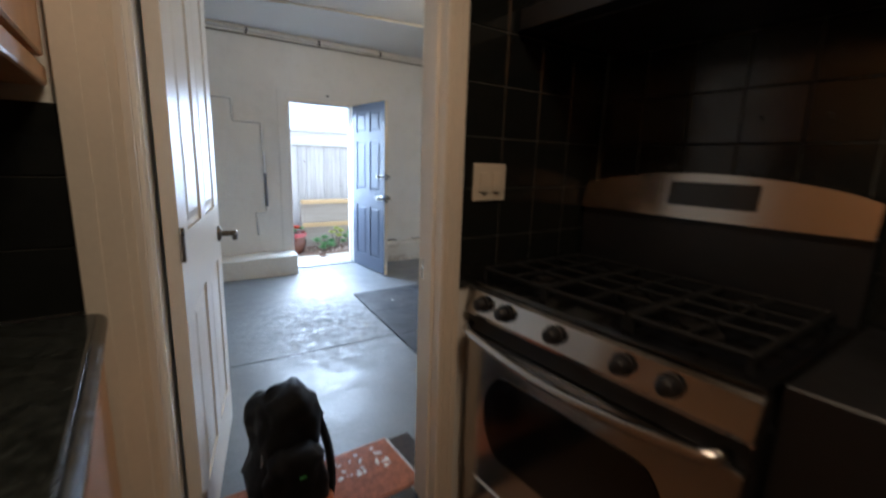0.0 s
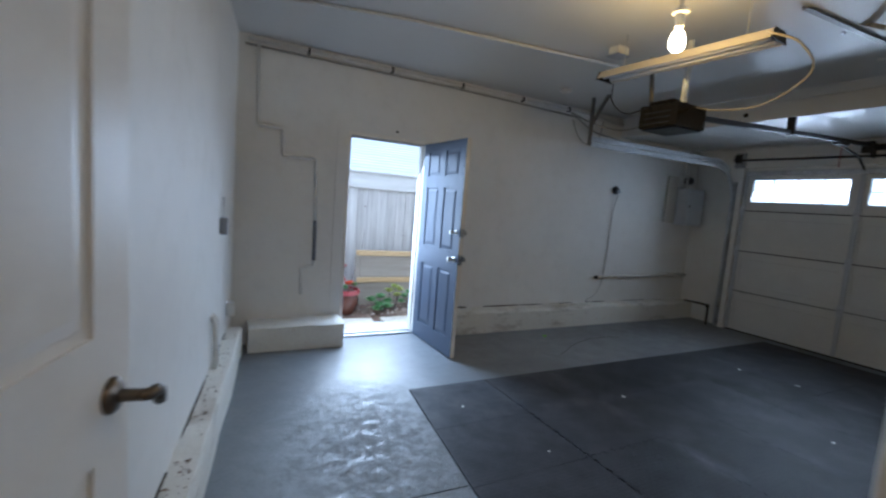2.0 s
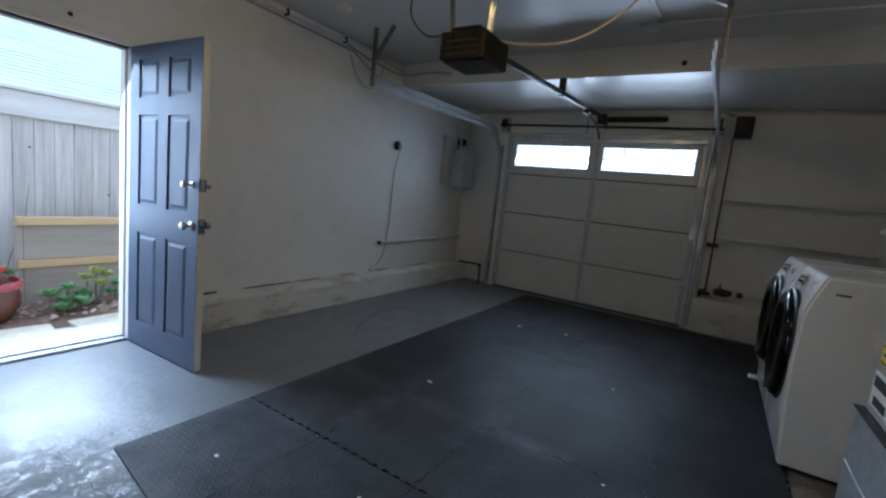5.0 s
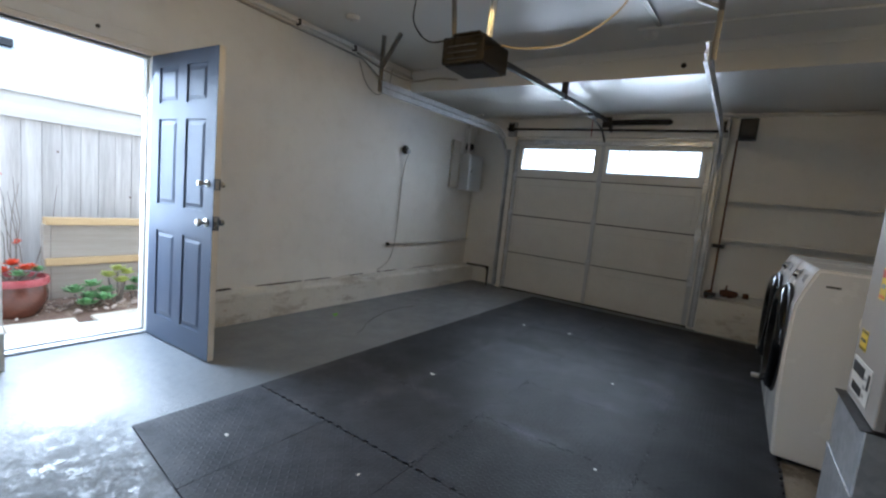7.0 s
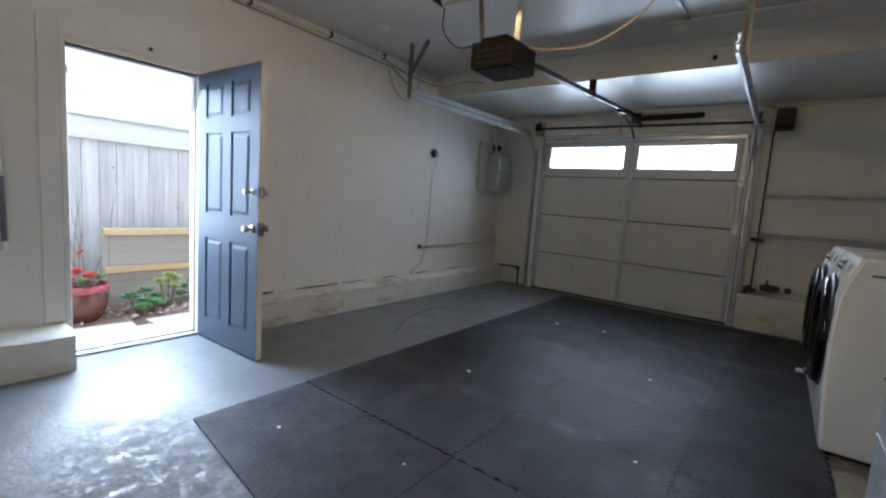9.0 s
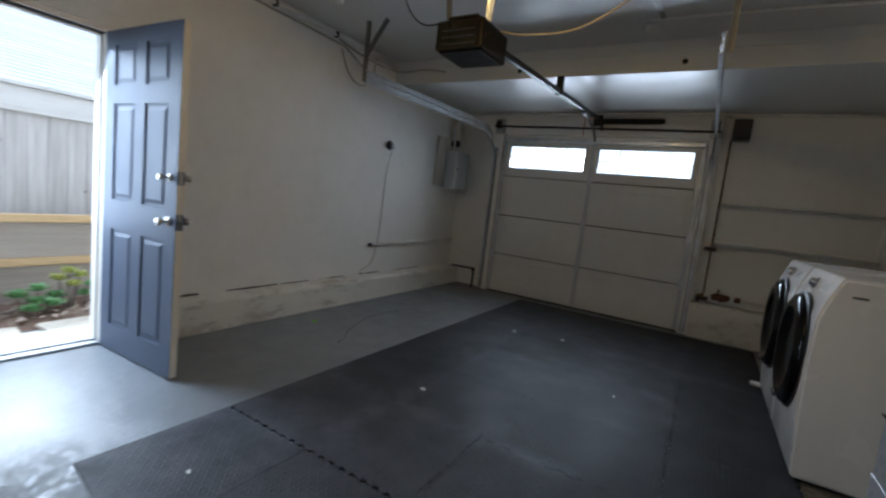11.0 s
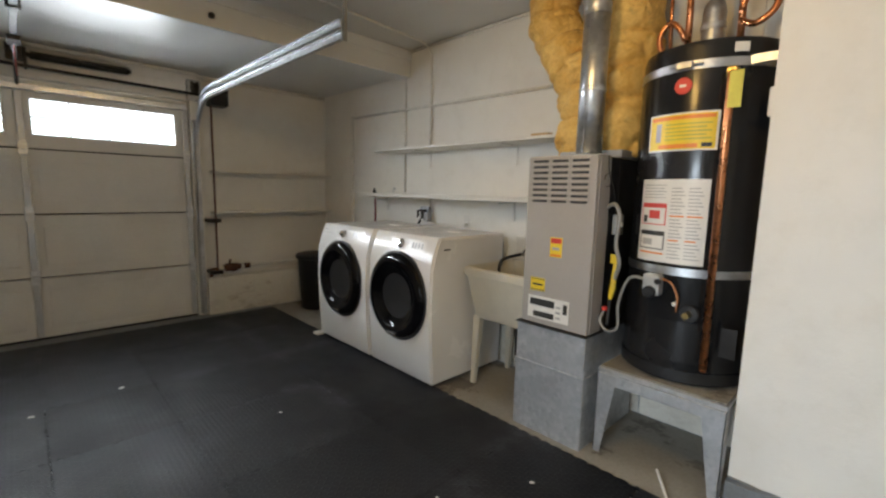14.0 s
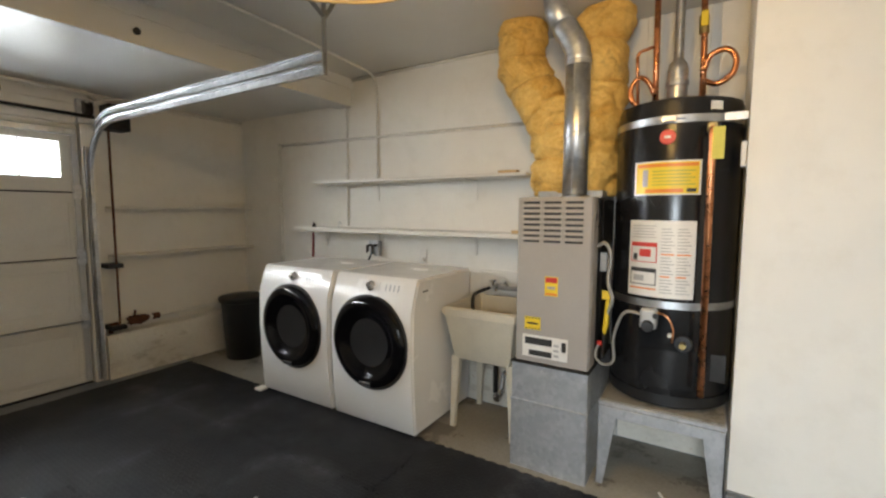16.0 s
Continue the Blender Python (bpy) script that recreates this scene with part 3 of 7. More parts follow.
# white interior door, standing open against the west wall
hinge, ang = Vector((0.06, 1.485)), 76.0
door = thing("door_2", "glossy white moulded interior door standing open", "door", Matrix.Translation((hinge.x, hinge.y, KFLOOR + 0.012)) @ pose(0, 0, 0, 0, 0, ang))
w = 0.85
rects = [(x0, x1, z0, z1) for x0, x1 in ((0.12, w / 2 - 0.05), (w / 2 + 0.05, w - 0.12)) for z0, z1 in ((0.20, 0.80), (1.02, 1.88))]
part("leaf", panelled_leaf(w, 2.02, 0.036, rects, 0.008, 0.045), DOORWHITE, door)
for side, y in ((-1, 0.0), (1, 0.036)):
    rose = part("lever_handle", L([(0.001, 0), (0.033, 0), (0.033, side * 0.006), (0.026, side * 0.012), (0.012, side * 0.016), (0.011, side * 0.045), (0.001, side * 0.046)], (w - 0.065, y, 0.90), 20, "y"), BRONZE, door, "dark satin bronze lever handle", smooth=50)
    part("lever", T(rounded([(w - 0.065, y + side * 0.046, 0.90), (w - 0.065, y + side * 0.060, 0.90), (w - 0.032, y + side * 0.066, 0.899), (w - 0.016, y + side * 0.060, 0.868)], 0.02), 0.0115, 10), BRONZE, rose, smooth=60)
part("latch_plate", B((w - 0.001, w + 0.002, 0.008, 0.028, 0.86, 0.94)), NICKEL, door)
for z in (0.22, 1.0, 1.80):
    part("hinge", T([(-0.006, -0.006, z - 0.045), (-0.006, -0.006, z + 0.045)], 0.007, 8), NICKEL, door)
setting("strike_plate", B((0.7525, 0.7548, 1.385, 1.415, 0.99, 1.06), bevel=0.0005), NICKEL, "nickel strike plate in the door jamb", "strike plate")
setting("door_frame_2", B((-0.035, -0.015, 1.292, 1.428, KFLOOR, 2.19), (0.755, 0.775, 1.292, 1.428, KFLOOR, 2.19), (-0.035, 0.775, 1.292, 1.428, 2.17, 2.192), (-0.015, -0.003, 1.33, 1.38, KFLOOR, 2.17), (0.743, 0.755, 1.33, 1.38, KFLOOR, 2.17), bevel=0.002), DOORWHITE, "white painted interior door jamb", "door frame")


def casing(x0, x1, y0, out, name):
    """Moulded door trim: a stepped board."""
    a, b = (x0, x1)
    bm = B((a, b, y0, y0 + out * 0.010, KFLOOR, 2.26), bevel=0.002)
    box(bm, a + (b - a) * 0.18, b, y0 + out * 0.010, y0 + out * 0.016, KFLOOR, 2.26, bevel=0.002)
    box(bm, a + (b - a) * 0.60, b, y0 + out * 0.016, y0 + out * 0.020, KFLOOR, 2.26, bevel=0.0015)
    return setting(name, bm, TRIM, "cream painted moulded door casing", "trim")


casing(-0.03, -0.128, 1.30, -1, "trim_door_1")
casing(0.762, 0.822, 1.30, -1, "trim_door_2")
casing(0.77, 0.85, 1.42, 1, "trim_door_3")
setting("trim_door_head", B((-0.128, 0.822, 1.282, 1.30, 2.18, 2.27), bevel=0.003), TRIM, "cream painted moulded door casing", "trim")
setting("threshold_2", B((-0.015, 0.755, 1.27, 1.45, KFLOOR - 0.012, KFLOOR + 0.006), bevel=0.004), DARK_STEEL, "dark metal threshold strip at the kitchen door", "threshold")
setting("doorway_step", B((-0.035, 0.775, 1.30, 1.46, 0, KFLOOR - 0.014), bevel=0.004), FLOORPAINT, "grey painted concrete sill under the kitchen door", "step")

# ---- sectional garage door ----
STILE = simple("pale_zinc_stile", (0.50, 0.52, 0.54), 0.38, 0.35, 0.08, 8, 0.1)
GD = simple("garage_door_steel", (0.68, 0.67, 0.635), 0.42, 0, 0.06, 2.5, 0.08)
Y0, Y1, XF = 2.37, 4.86, 6.82
gd = thing("garage_door", "closed white steel sectional garage door with a row of windows", "garage door")
MID = 3.615
for i in range(4):
    z0, z1 = 0.555 * i + 0.007, 0.555 * (i + 1) - 0.007
    bm = bmesh.new()
    cols = ((Y0 + 0.09, MID - 0.05), (MID + 0.05, Y1 - 0.09))
    if i < 3:
        rc = [(a, b, z0 + 0.07, z1 - 0.07) for a, b in cols]
    else:
        rc = [(2.47, 3.57, 1.765, 2.10), (3.70, 4.775, 1.765, 2.10)]
    ys = sorted({Y0, Y1, *(v for r in rc for v in r[:2])})
    for a, b in zip(ys, ys[1:]):
        hole = [r for r in rc if r[0] <= a and b <= r[1]]
        if hole:
            box(bm, XF, XF + 0.045, a, b, z0, hole[0][2])
            box(bm, XF, XF + 0.045, a, b, hole[0][3], z1)
            if i < 3:
                box(bm, XF + 0.008, XF + 0.045, a, b, hole[0][2], hole[0][3])
                box(bm, XF + 0.003, XF + 0.009, a + 0.03, b - 0.03, hole[0][2] + 0.03, hole[0][3] - 0.03, bevel=0.003)
        else:
            box(bm, XF, XF + 0.045, a, b, z0, z1)
    sec = part("section", bm, GD, gd)
    part("rail", B((XF - 0.003, XF, Y0, Y1, z0, z0 + 0.016), (XF - 0.003, XF, Y0, Y1, z1 - 0.016, z1), bevel=0.001), GD, sec)
    for y in (Y0 + 0.03, MID, Y1 - 0.03):
        part("stile", B((XF - 0.012, XF - 0.0005, y - 0.03, y + 0.03, z0 + 0.024, z1 - 0.024), bevel=0.003), GD, sec)
        part("stile_flange", B((XF - 0.026, XF - 0.0125, y - 0.022, y + 0.022, z0 + 0.024, z1 - 0.024), bevel=0.003), STILE, sec, "grey steel stile flange")
        if i:
            part("hinge", B((XF - 0.031, XF - 0.0265, y - 0.034, y + 0.034, z0 - 0.06, z0 + 0.06), (XF - 0.052, XF - 0.031, y - 0.028, y + 0.028, z0 - 0.014, z0 + 0.014), bevel=0.002), GALV, sec, "galvanized hinge")
    if i == 3:
        for a, b, c, dd in rc:
            win = part("window", B((XF - 0.008, XF + 0.05, a, a + 0.025, c, dd), (XF - 0.008, XF + 0.05, b - 0.025, b, c, dd), (XF - 0.008, XF + 0.05, a + 0.025, b - 0.025, c, c + 0.022), (XF - 0.008, XF + 0.05, a + 0.025, b - 0.025, dd - 0.022, dd), bevel=0.003), GD, gd)
            pane = part("pane", B((XF + 0.02, XF + 0.024, a + 0.02, b - 0.02, c + 0.02, dd - 0.02)), GLASS, win)
            pane.visible_shadow = False
            n = 4
            for k in range(1, n):
                y = a + (b - a) * k / n
                part("muntin", B((XF + 0.006, XF + 0.0125, y - 0.007, y + 0.007, c + 0.02, dd - 0.02), bevel=0.002), GD, win)
            part("muntin", B((XF + 0.0128, XF + 0.019, a + 0.02, b - 0.02, (c + dd) / 2 - 0.007, (c + dd) / 2 + 0.007), bevel=0.002), GD, win)
for i in range(1, 4):
    part("joint_seal", B((XF + 0.046, XF + 0.052, Y0, Y1, 0.555 * i - 0.02, 0.555 * i + 0.02)), BLACK, gd)
part("bottom_seal", B((XF - 0.01, XF + 0.05, Y0, Y1, 0.0, 0.02), bevel=0.005), BLACK, gd, "black rubber bottom seal")
part("top_strut", B((XF - 0.05, XF - 0.001, Y0 + 0.02, Y1 - 0.02, 2.135, 2.19), bevel=0.006), GALV, gd, "galvanized stiffening strut")
setting("garage_door_jamb_1", B((6.78, EAST, 2.27, 2.36, 0, 2.24), bevel=0.004), WALL, "white painted timber jamb", "jamb")
setting("garage_door_jamb_2", B((6.78, EAST, 4.87, 4.96, 0, 2.24), bevel=0.004), WALL, "white painted timber jamb", "jamb")
setting("garage_door_stop", B((XF + 0.055, EAST + 0.02, 2.30, Y0 + 0.03, 0, 2.25), (XF + 0.055, EAST + 0.02, Y1 - 0.03, 4.93, 0, 2.25), (XF + 0.055, EAST + 0.02, Y0 + 0.03, Y1 - 0.03, 2.19, 2.25)), WALL, "white painted timber stop outside the garage door", "jamb")
setting("garage_door_header", B((6.80, EAST, 2.27, 4.96, 2.24, 2.40), (6.83, EAST, 2.27, 4.96, 2.404, LOWCEIL), bevel=0.004), WALL, "white painted timber header above the garage door", "header")


def door_track(y, xend, name, swing=0.0):
    """A pair of galvanized roller rails that rise beside the door and bend back under the ceiling."""
    tr = thing(name, "galvanized steel garage door track bending back along the ceiling", "track")
    def channel(path):
        bm = bmesh.new()
        prof = [(-0.026, -0.012), (0.026, -0.012), (0.026, 0.012), (0.020, 0.012), (0.020, -0.007), (-0.020, -0.007), (-0.020, 0.012), (-0.026, 0.012)]
        rings = []
        for i, p in enumerate(path):
            q0, q1 = path[max(i - 1, 0)], path[min(i + 1, len(path) - 1)]
            way = Vector((q1[0] - q0[0], 0, q1[1] - q0[1])).normalized()
            side = Vector((-way.z, 0, way.x))
            rings.append([bm.verts.new(Vector((p[0], y + swing * (6.755 - p[0]) / (6.755 - xend), p[1])) + side * a + Vector((0, b, 0))) for a, b in prof])
        n = len(prof)
        for a, b in zip(rings, rings[1:]):
            for k in range(n):
                bm.faces.new((a[k], a[(k + 1) % n], b[(k + 1) % n], b[k]))
        bm.faces.new(rings[0][::-1])
        bm.faces.new(rings[-1])
        bmesh.ops.recalc_face_normals(bm, faces=bm.faces)
        return bm
    R, xv, zt = 0.46, 6.755, 2.235
    low = [(xv, 0.02), (xv, 1.0)] + [(xv - R + R * math.cos(a), zt - R + R * math.sin(a)) for a in np.linspace(0, math.pi / 2, 12)] + [(xend, zt)]
    part("lower_rail", channel(low), GALV, tr, smooth=50)
    up = [(xv - R + (R + 0.055) * math.cos(a), zt - R + 0.004 + (R + 0.058) * math.sin(a)) for a in np.linspace(0.9, math.pi / 2, 9)] + [(xend, zt + 0.062)]
    part("upper_rail", channel(up), GALV, tr, smooth=50)
    s = 1 if y > 3.6 else -1
    for z in (0.35, 0.95, 1.55):
        part("bracket", B((xv - 0.02, 6.80, y + s * 0.012 - 0.012, y + s * 0.012 + 0.012, z - 0.03, z + 0.03), bevel=0.002), GALV, tr)
    part("angle_iron", B((6.772, 6.779, y - 0.03, y + 0.03, 0.03, 2.05), (6.735, 6.772, y - s * 0.03 - 0.0015, y - s * 0.03 + 0.0015, 0.03, 2.05)), GALV_DULL, tr, "dull galvanized angle iron")
    return tr


tl, tr = door_track(4.965, 4.13, "garage_door_track", 0.13), door_track(2.315, 3.95, "garage_door_track")


def perforated(bm, a, b, wdt=0.03, t=0.003):
    """An angle strut between two points."""
    a, b = Vector(a), Vector(b)
    way = (b - a).normalized()
    s = way.cross(Vector((0, 1, 0.01))).normalized()
    u = way.cross(s)
    for p, q in ((s * wdt, u * t), (s * t, u * wdt)):
        vs = [bm.verts.new(e + o) for e in (a, b) for o in (Vector(), p, p + q, q)]
        for k in range(4):
            bm.faces.new((vs[k], vs[(k + 1) % 4], vs[4 + (k + 1) % 4], vs[4 + k]))
        bm.faces.new(vs[:4][::-1])
        bm.faces.new(vs[4:])
    bmesh.ops.recalc_face_normals(bm, faces=bm.faces)
    return bm


ANGLE = simple("perforated_angle", (0.30, 0.29, 0.27), 0.45, 0.8, 0.15, 12, 0.1)
part("hanger", perforated(bmesh.new(), (4.14, 5.12, 2.22), (4.14, 5.12, CEIL)), ANGLE, tl)
part("hanger_brace", perforated(bmesh.new(), (4.14, 5.12, 2.45), (4.14, 4.90, CEIL)), ANGLE, tl)
part("hanger", perforated(bmesh.new(), (3.97, 2.29, 2.22), (3.97, 2.29, CEIL)), ANGLE, tr)
part("hanger_brace", perforated(bmesh.new(), (3.97, 2.29, 2.50), (3.97, 2.75, CEIL)), ANGLE, tr)
part("hanger_brace", perforated(bmesh.new(), (3.97, 2.29, 2.50), (3.65, 2.29, CEIL)), ANGLE, tr)

# ---- laundry ----
DOOR_GLASS = simple("black_door_glass", (0.003, 0.003, 0.004), 0.08, 0, 0.1, 5, 0.0, spread=0.02)
DOOR_GLASS.node_tree.nodes["Principled BSDF"].inputs["Specular IOR Level"].default_value = 0.28


def front_loader(name, label, x0, x1, handle):
    """A front-loading machine with a sloped console and a big dark round door, facing +y."""
    ob = thing(name, label, "washing machine" if handle else "dryer", Matrix.Translation((x0, 0.93, 0)))
    w, dpt, h = x1 - x0, 0.75, 1.075
    prof = [(0.0, 0.03), (dpt - 0.012, 0.03), (dpt, 0.045), (dpt + 0.022, 0.35), (dpt + 0.030, 0.60), (dpt + 0.022, 0.86), (dpt - 0.005, 0.955), (dpt - 0.045, h - 0.012), (dpt - 0.06, h), (0.0, h)]
    bm = prism(bmesh.new(), prof, 0, w, "x")
    bmesh.ops.bevel(bm, geom=[e for e in bm.edges if abs(e.verts[0].co.x - e.verts[1].co.x) < 1e-5], offset=0.014, segments=3, affect="EDGES")
    part("body", bm, WHITE_ENAMEL, ob, smooth=35)
    part("toe_panel", B((0.03, w - 0.03, 0.05, dpt - 0.03, 0.012, 0.032)), BLACK, ob)
    for x in (0.06, w - 0.06):
        for y in (0.08, dpt - 0.05):
            part("foot", L([(0.022, 0), (0.022, 0.010), (0.012, 0.014), (0.012, 0.032)], (x, y, 0.0), 10), BLACK, ob)
    c = (w / 2, dpt + 0.024, 0.62)
    dr = part("door", L([(0.300, -0.012), (0.318, 0.004), (0.318, 0.018), (0.305, 0.036), (0.270, 0.050), (0.245, 0.048), (0.225, 0.030), (0.20, 0.018), (0.15, 0.006), (0.10, -0.002), (0.05, -0.006), (0.001, -0.007)], c, 56, "y"), DOOR_GLASS, ob, "glossy black round door", smooth=75)
    part("bezel", L([(0.318, -0.014), (0.330, -0.012), (0.332, 0.004), (0.322, 0.012), (0.3185, 0.010)], c, 56, "y"), BLACK, dr, "dark grey door ring", smooth=40)
    part("handle", B((c[0] - 0.05, c[0] + 0.05, c[1] + 0.048, c[1] + 0.060, c[2] - 0.292, c[2] - 0.262), bevel=0.005, seg=2), CHROME, dr, "chrome door handle")
    slope = Vector((0, -0.04, 0.108)).normalized()
    n = Vector((0, slope.z, -slope.y))
    base = Vector((0, dpt - 0.005, 0.955))
    def on(x, s, o=0.0):
        return base + Vector((x, 0, 0)) + slope * s + n * o
    def plate(bm, x, s, ww, hh, o):
        vs = [bm.verts.new(on(x + a * ww / 2, s + b * hh / 2, k)) for k in (-0.004, o) for a, b in ((-1, -1), (1, -1), (1, 1), (-1, 1))]
        for q in ((4, 5, 6, 7), (0, 1, 5, 4), (1, 2, 6, 5), (2, 3, 7, 6), (3, 0, 4, 7)):
            bm.faces.new([vs[k] for k in q])
        bmesh.ops.recalc_face_normals(bm, faces=bm.faces)
        return bm
    con = part("console", plate(bmesh.new(), w * 0.42, 0.052, w * 0.55, 0.085, 0.0015), WHITE_ENAMEL, ob, "white control console")
    kb = new("dial", mesh_of("dial", L([(0.034, 0), (0.036, 0.008), (0.030, 0.014), (0.024, 0.016), (0.022, 0.034), (0.018, 0.038), (0.001, 0.038)], (0, 0, 0), 24), CHROME, 40))
    kb.parent = con
    kb.matrix_local = Matrix.Translation(on(w * 0.52, 0.052, 0.002)) @ n.to_track_quat("Z", "Y").to_matrix().to_4x4()
    for i in range(4):
        part("button", plate(bmesh.new(), w * 0.20 + i * 0.035, 0.052, 0.008, 0.045, 0.004), GALV_DULL, con, "grey slim button")
        part("marking", plate(bmesh.new(), w * 0.62, 0.032 + i * 0.014, 0.012, 0.004, 0.0025), PRINT_GREY, con)
        part("marking", plate(bmesh.new(), w * 0.42, 0.032 + i * 0.014, 0.012, 0.004, 0.0025), PRINT_GREY, con)
    if handle:
        part("drawer_seam", plate(bmesh.new(), w * 0.84, 0.045, w * 0.22, 0.003, 0.0008), PRINT_GREY, con)
    part("badge", plate(bmesh.new(), w * 0.9 if handle else w * 0.2, 0.075 if handle else 0.012, 0.07, 0.006, 0.0012), PRINT_GREY, con)
    part("side_vent", B((-0.0015, 0.001, 0.60, 0.66, 0.985, 0.995), bevel=0.0004), PRINT_BLACK, ob)
    return ob


front_loader("washing_machine", "white front-loading washing machine with a black round door", 4.585, 5.39, True)
front_loader("tumble_dryer", "white front-loading dryer with a black round door", 3.825, 4.56, False)

# furnace on its galvanized plenum
fu = thing("furnace", "tall warm grey gas furnace cabinet with a louvred front", "furnace")
FX0, FX1, FY0, FY1, FZ0, FZ1 = 2.765, 3.185, 0.95, 1.555, 0.645, 1.60
# shade on the furnace's side is put into this rear part's black colour
part("cabinet", B((FX0 + 0.006, FX1 - 0.006, FY0, 1.40, FZ0, FZ1 - 0.006), bevel=0.004), BLACK, fu, "rear of the cabinet, black for the shade on its side")
part("front_casing", B((FX0, FX1, 1.402, FY1 - 0.031, FZ0, FZ1), bevel=0.004), GREYPAINT, fu)
cols = [(2.805, 2.915), (2.925, 3.035), (3.045, 3.155)]
rows_z = [1.345 + 0.031 * k for k in range(8)]
fr = part("front_panel", B((FX0 + 0.002, FX1 - 0.002, FY1 - 0.0305, FY1, FZ0 + 0.002, FZ1 - 0.004), bevel=0.006, seg=2), GREYPAINT, fu)
for a, b in cols:
    for z in rows_z:
        part("slot", B((a + 0.008, b - 0.008, FY1 - 0.001, FY1 + 0.0015, z + 0.0005, z + 0.0145), bevel=0.0005), PRINT_BLACK, fr, "dark louvre slot")
        bm = bmesh.new()
        prof = [(FY1 + 0.001, z + 0.016), (FY1 + 0.008, z + 0.013), (FY1 + 0.009, z + 0.015), (FY1 + 0.002, z + 0.029), (FY1 + 0.001, z + 0.029)]
        part("louvre", prism(bm, prof, a, b, "x"), GREYPAINT, fr)
pl = thing("plenum", "dull galvanized sheet-metal plenum box under the furnace", "plenum")
part("box", B((2.755, 3.20, 0.93, 1.575, 0.0, 0.41), bevel=0.004), GALV_DULL, pl)
part("upper_box", B((2.757, 3.198, 0.932, 1.573, 0.414, 0.640), bevel=0.004), GALV_DULL, pl)
part("seam", B((2.752, 3.203, 0.928, 1.578, 0.405, 0.418), bevel=0.002), GALV_DULL, pl)

# water heater and its stand
HX, HY, HR = 2.415, 1.13, 0.305
st = thing("heater_stand", "dull galvanized steel water heater stand", "stand")
part("top", B((2.115, 2.72, 0.85, 1.485, 0.455, 0.478), bevel=0.003), GALV_DULL, st)
part("deck", B((2.125, 2.71, 0.86, 1.475, 0.479, 0.487)), BARE_CONCRETE, st, "stained brown board deck")
part("apron", B((2.118, 2.717, 1.478, 1.490, 0.395, 0.4545), bevel=0.002), GALV_DULL, st)
part("apron", B((2.118, 2.717, 0.848, 0.858, 0.395, 0.4545), bevel=0.002), GALV_DULL, st)
for x, s in ((2.118, 1), (2.717, -1)):
    for y, q in ((1.4915, -1), (0.846, 1)):
        bm = bmesh.new()
        prism(bm, [(x, 0.0), (x + s * 0.035, 0.0), (x + s * 0.105, 0.45), (x, 0.45)], y, y + q * 0.004, "y")
        prism(bm, [(y, 0.0), (y + q * 0.035, 0.0), (y + q * 0.105, 0.45), (y, 0.45)], x, x + s * 0.004, "x")
        part("leg", bm, GALV_DULL, st)
wh = thing("water_heater", "black tank water heater strapped to the wall", "water heater")
part("tank", L([(HR - 0.02, 0.488), (HR, 0.50), (HR, 0.62), (HR + 0.004, 0.63), (HR + 0.004, 1.98), (HR, 2.0), (HR, 2.055), (HR - 0.008, 2.085), (HR - 0.05, 2.10), (0.05, 2.105), (0.001, 2.105)], (HX, HY, 0), 64), HEATER_BLACK, wh, smooth=35)

# laundry sink
sk = thing("laundry_sink", "cream moulded plastic laundry sink on four legs", "sink")
SX0, SX1, SY0, SY1, SZ = 3.235, 3.765, 0.90, 1.45, 0.875
bm = bmesh.new()
def ring_at(z, inset, rim=0.0):
    a, b, c, d2 = SX0 + inset - rim, SX1 - inset + rim, SY0 + inset * 0.8 - rim, SY1 - inset * 1.2 + rim
    return [bm.verts.new((x, y, z)) for x, y in ((a, c), (b, c), (b, d2), (a, d2))]
rings = [ring_at(0.50, 0.075), ring_at(0.52, 0.06), ring_at(SZ - 0.06, 0.012), ring_at(SZ - 0.058, 0.0), ring_at(SZ - 0.006, 0.0), ring_at(SZ, 0.005), ring_at(SZ, 0.028), ring_at(SZ - 0.02, 0.034), ring_at(0.535, 0.085)]
for a, b in zip(rings, rings[1:]):
    for k in range(4):
        bm.faces.new((a[k], a[(k + 1) % 4], b[(k + 1) % 4], b[k]))
bm.faces.new(rings[0][::-1])
bm.faces.new(rings[-1])
bmesh.ops.recalc_face_normals(bm, faces=bm.faces)
bmesh.ops.bevel(bm, geom=[e for e in bm.edges], offset=0.006, segments=2, affect="EDGES")
part("basin", bm, PLASTIC_CREAM, sk, smooth=40)
for x, s in ((SX0 + 0.06, 1), (SX1 - 0.06, -1)):
    for y, q in ((SY0 + 0.06, 1), (SY1 - 0.11, -1)):
        bm = bmesh.new()
        top = [(x - 0.03, y - 0.025), (x + 0.03, y - 0.025), (x + 0.03, y + 0.025), (x - 0.03, y + 0.025)]
        lo = [bm.verts.new((x - s * 0.02 + (px - x) * 0.55, y - q * 0.015 + (py - y) * 0.55, 0.0)) for px, py in top]
        hi = [bm.verts.new((px, py, 0.515)) for px, py in top]
        for k in range(4):
            bm.faces.new((lo[k], lo[(k + 1) % 4], hi[(k + 1) % 4], hi[k]))
        bm.faces.new(lo[::-1])
        bm.faces.new(hi)
        part("leg", bm, PLASTIC_CREAM, sk)

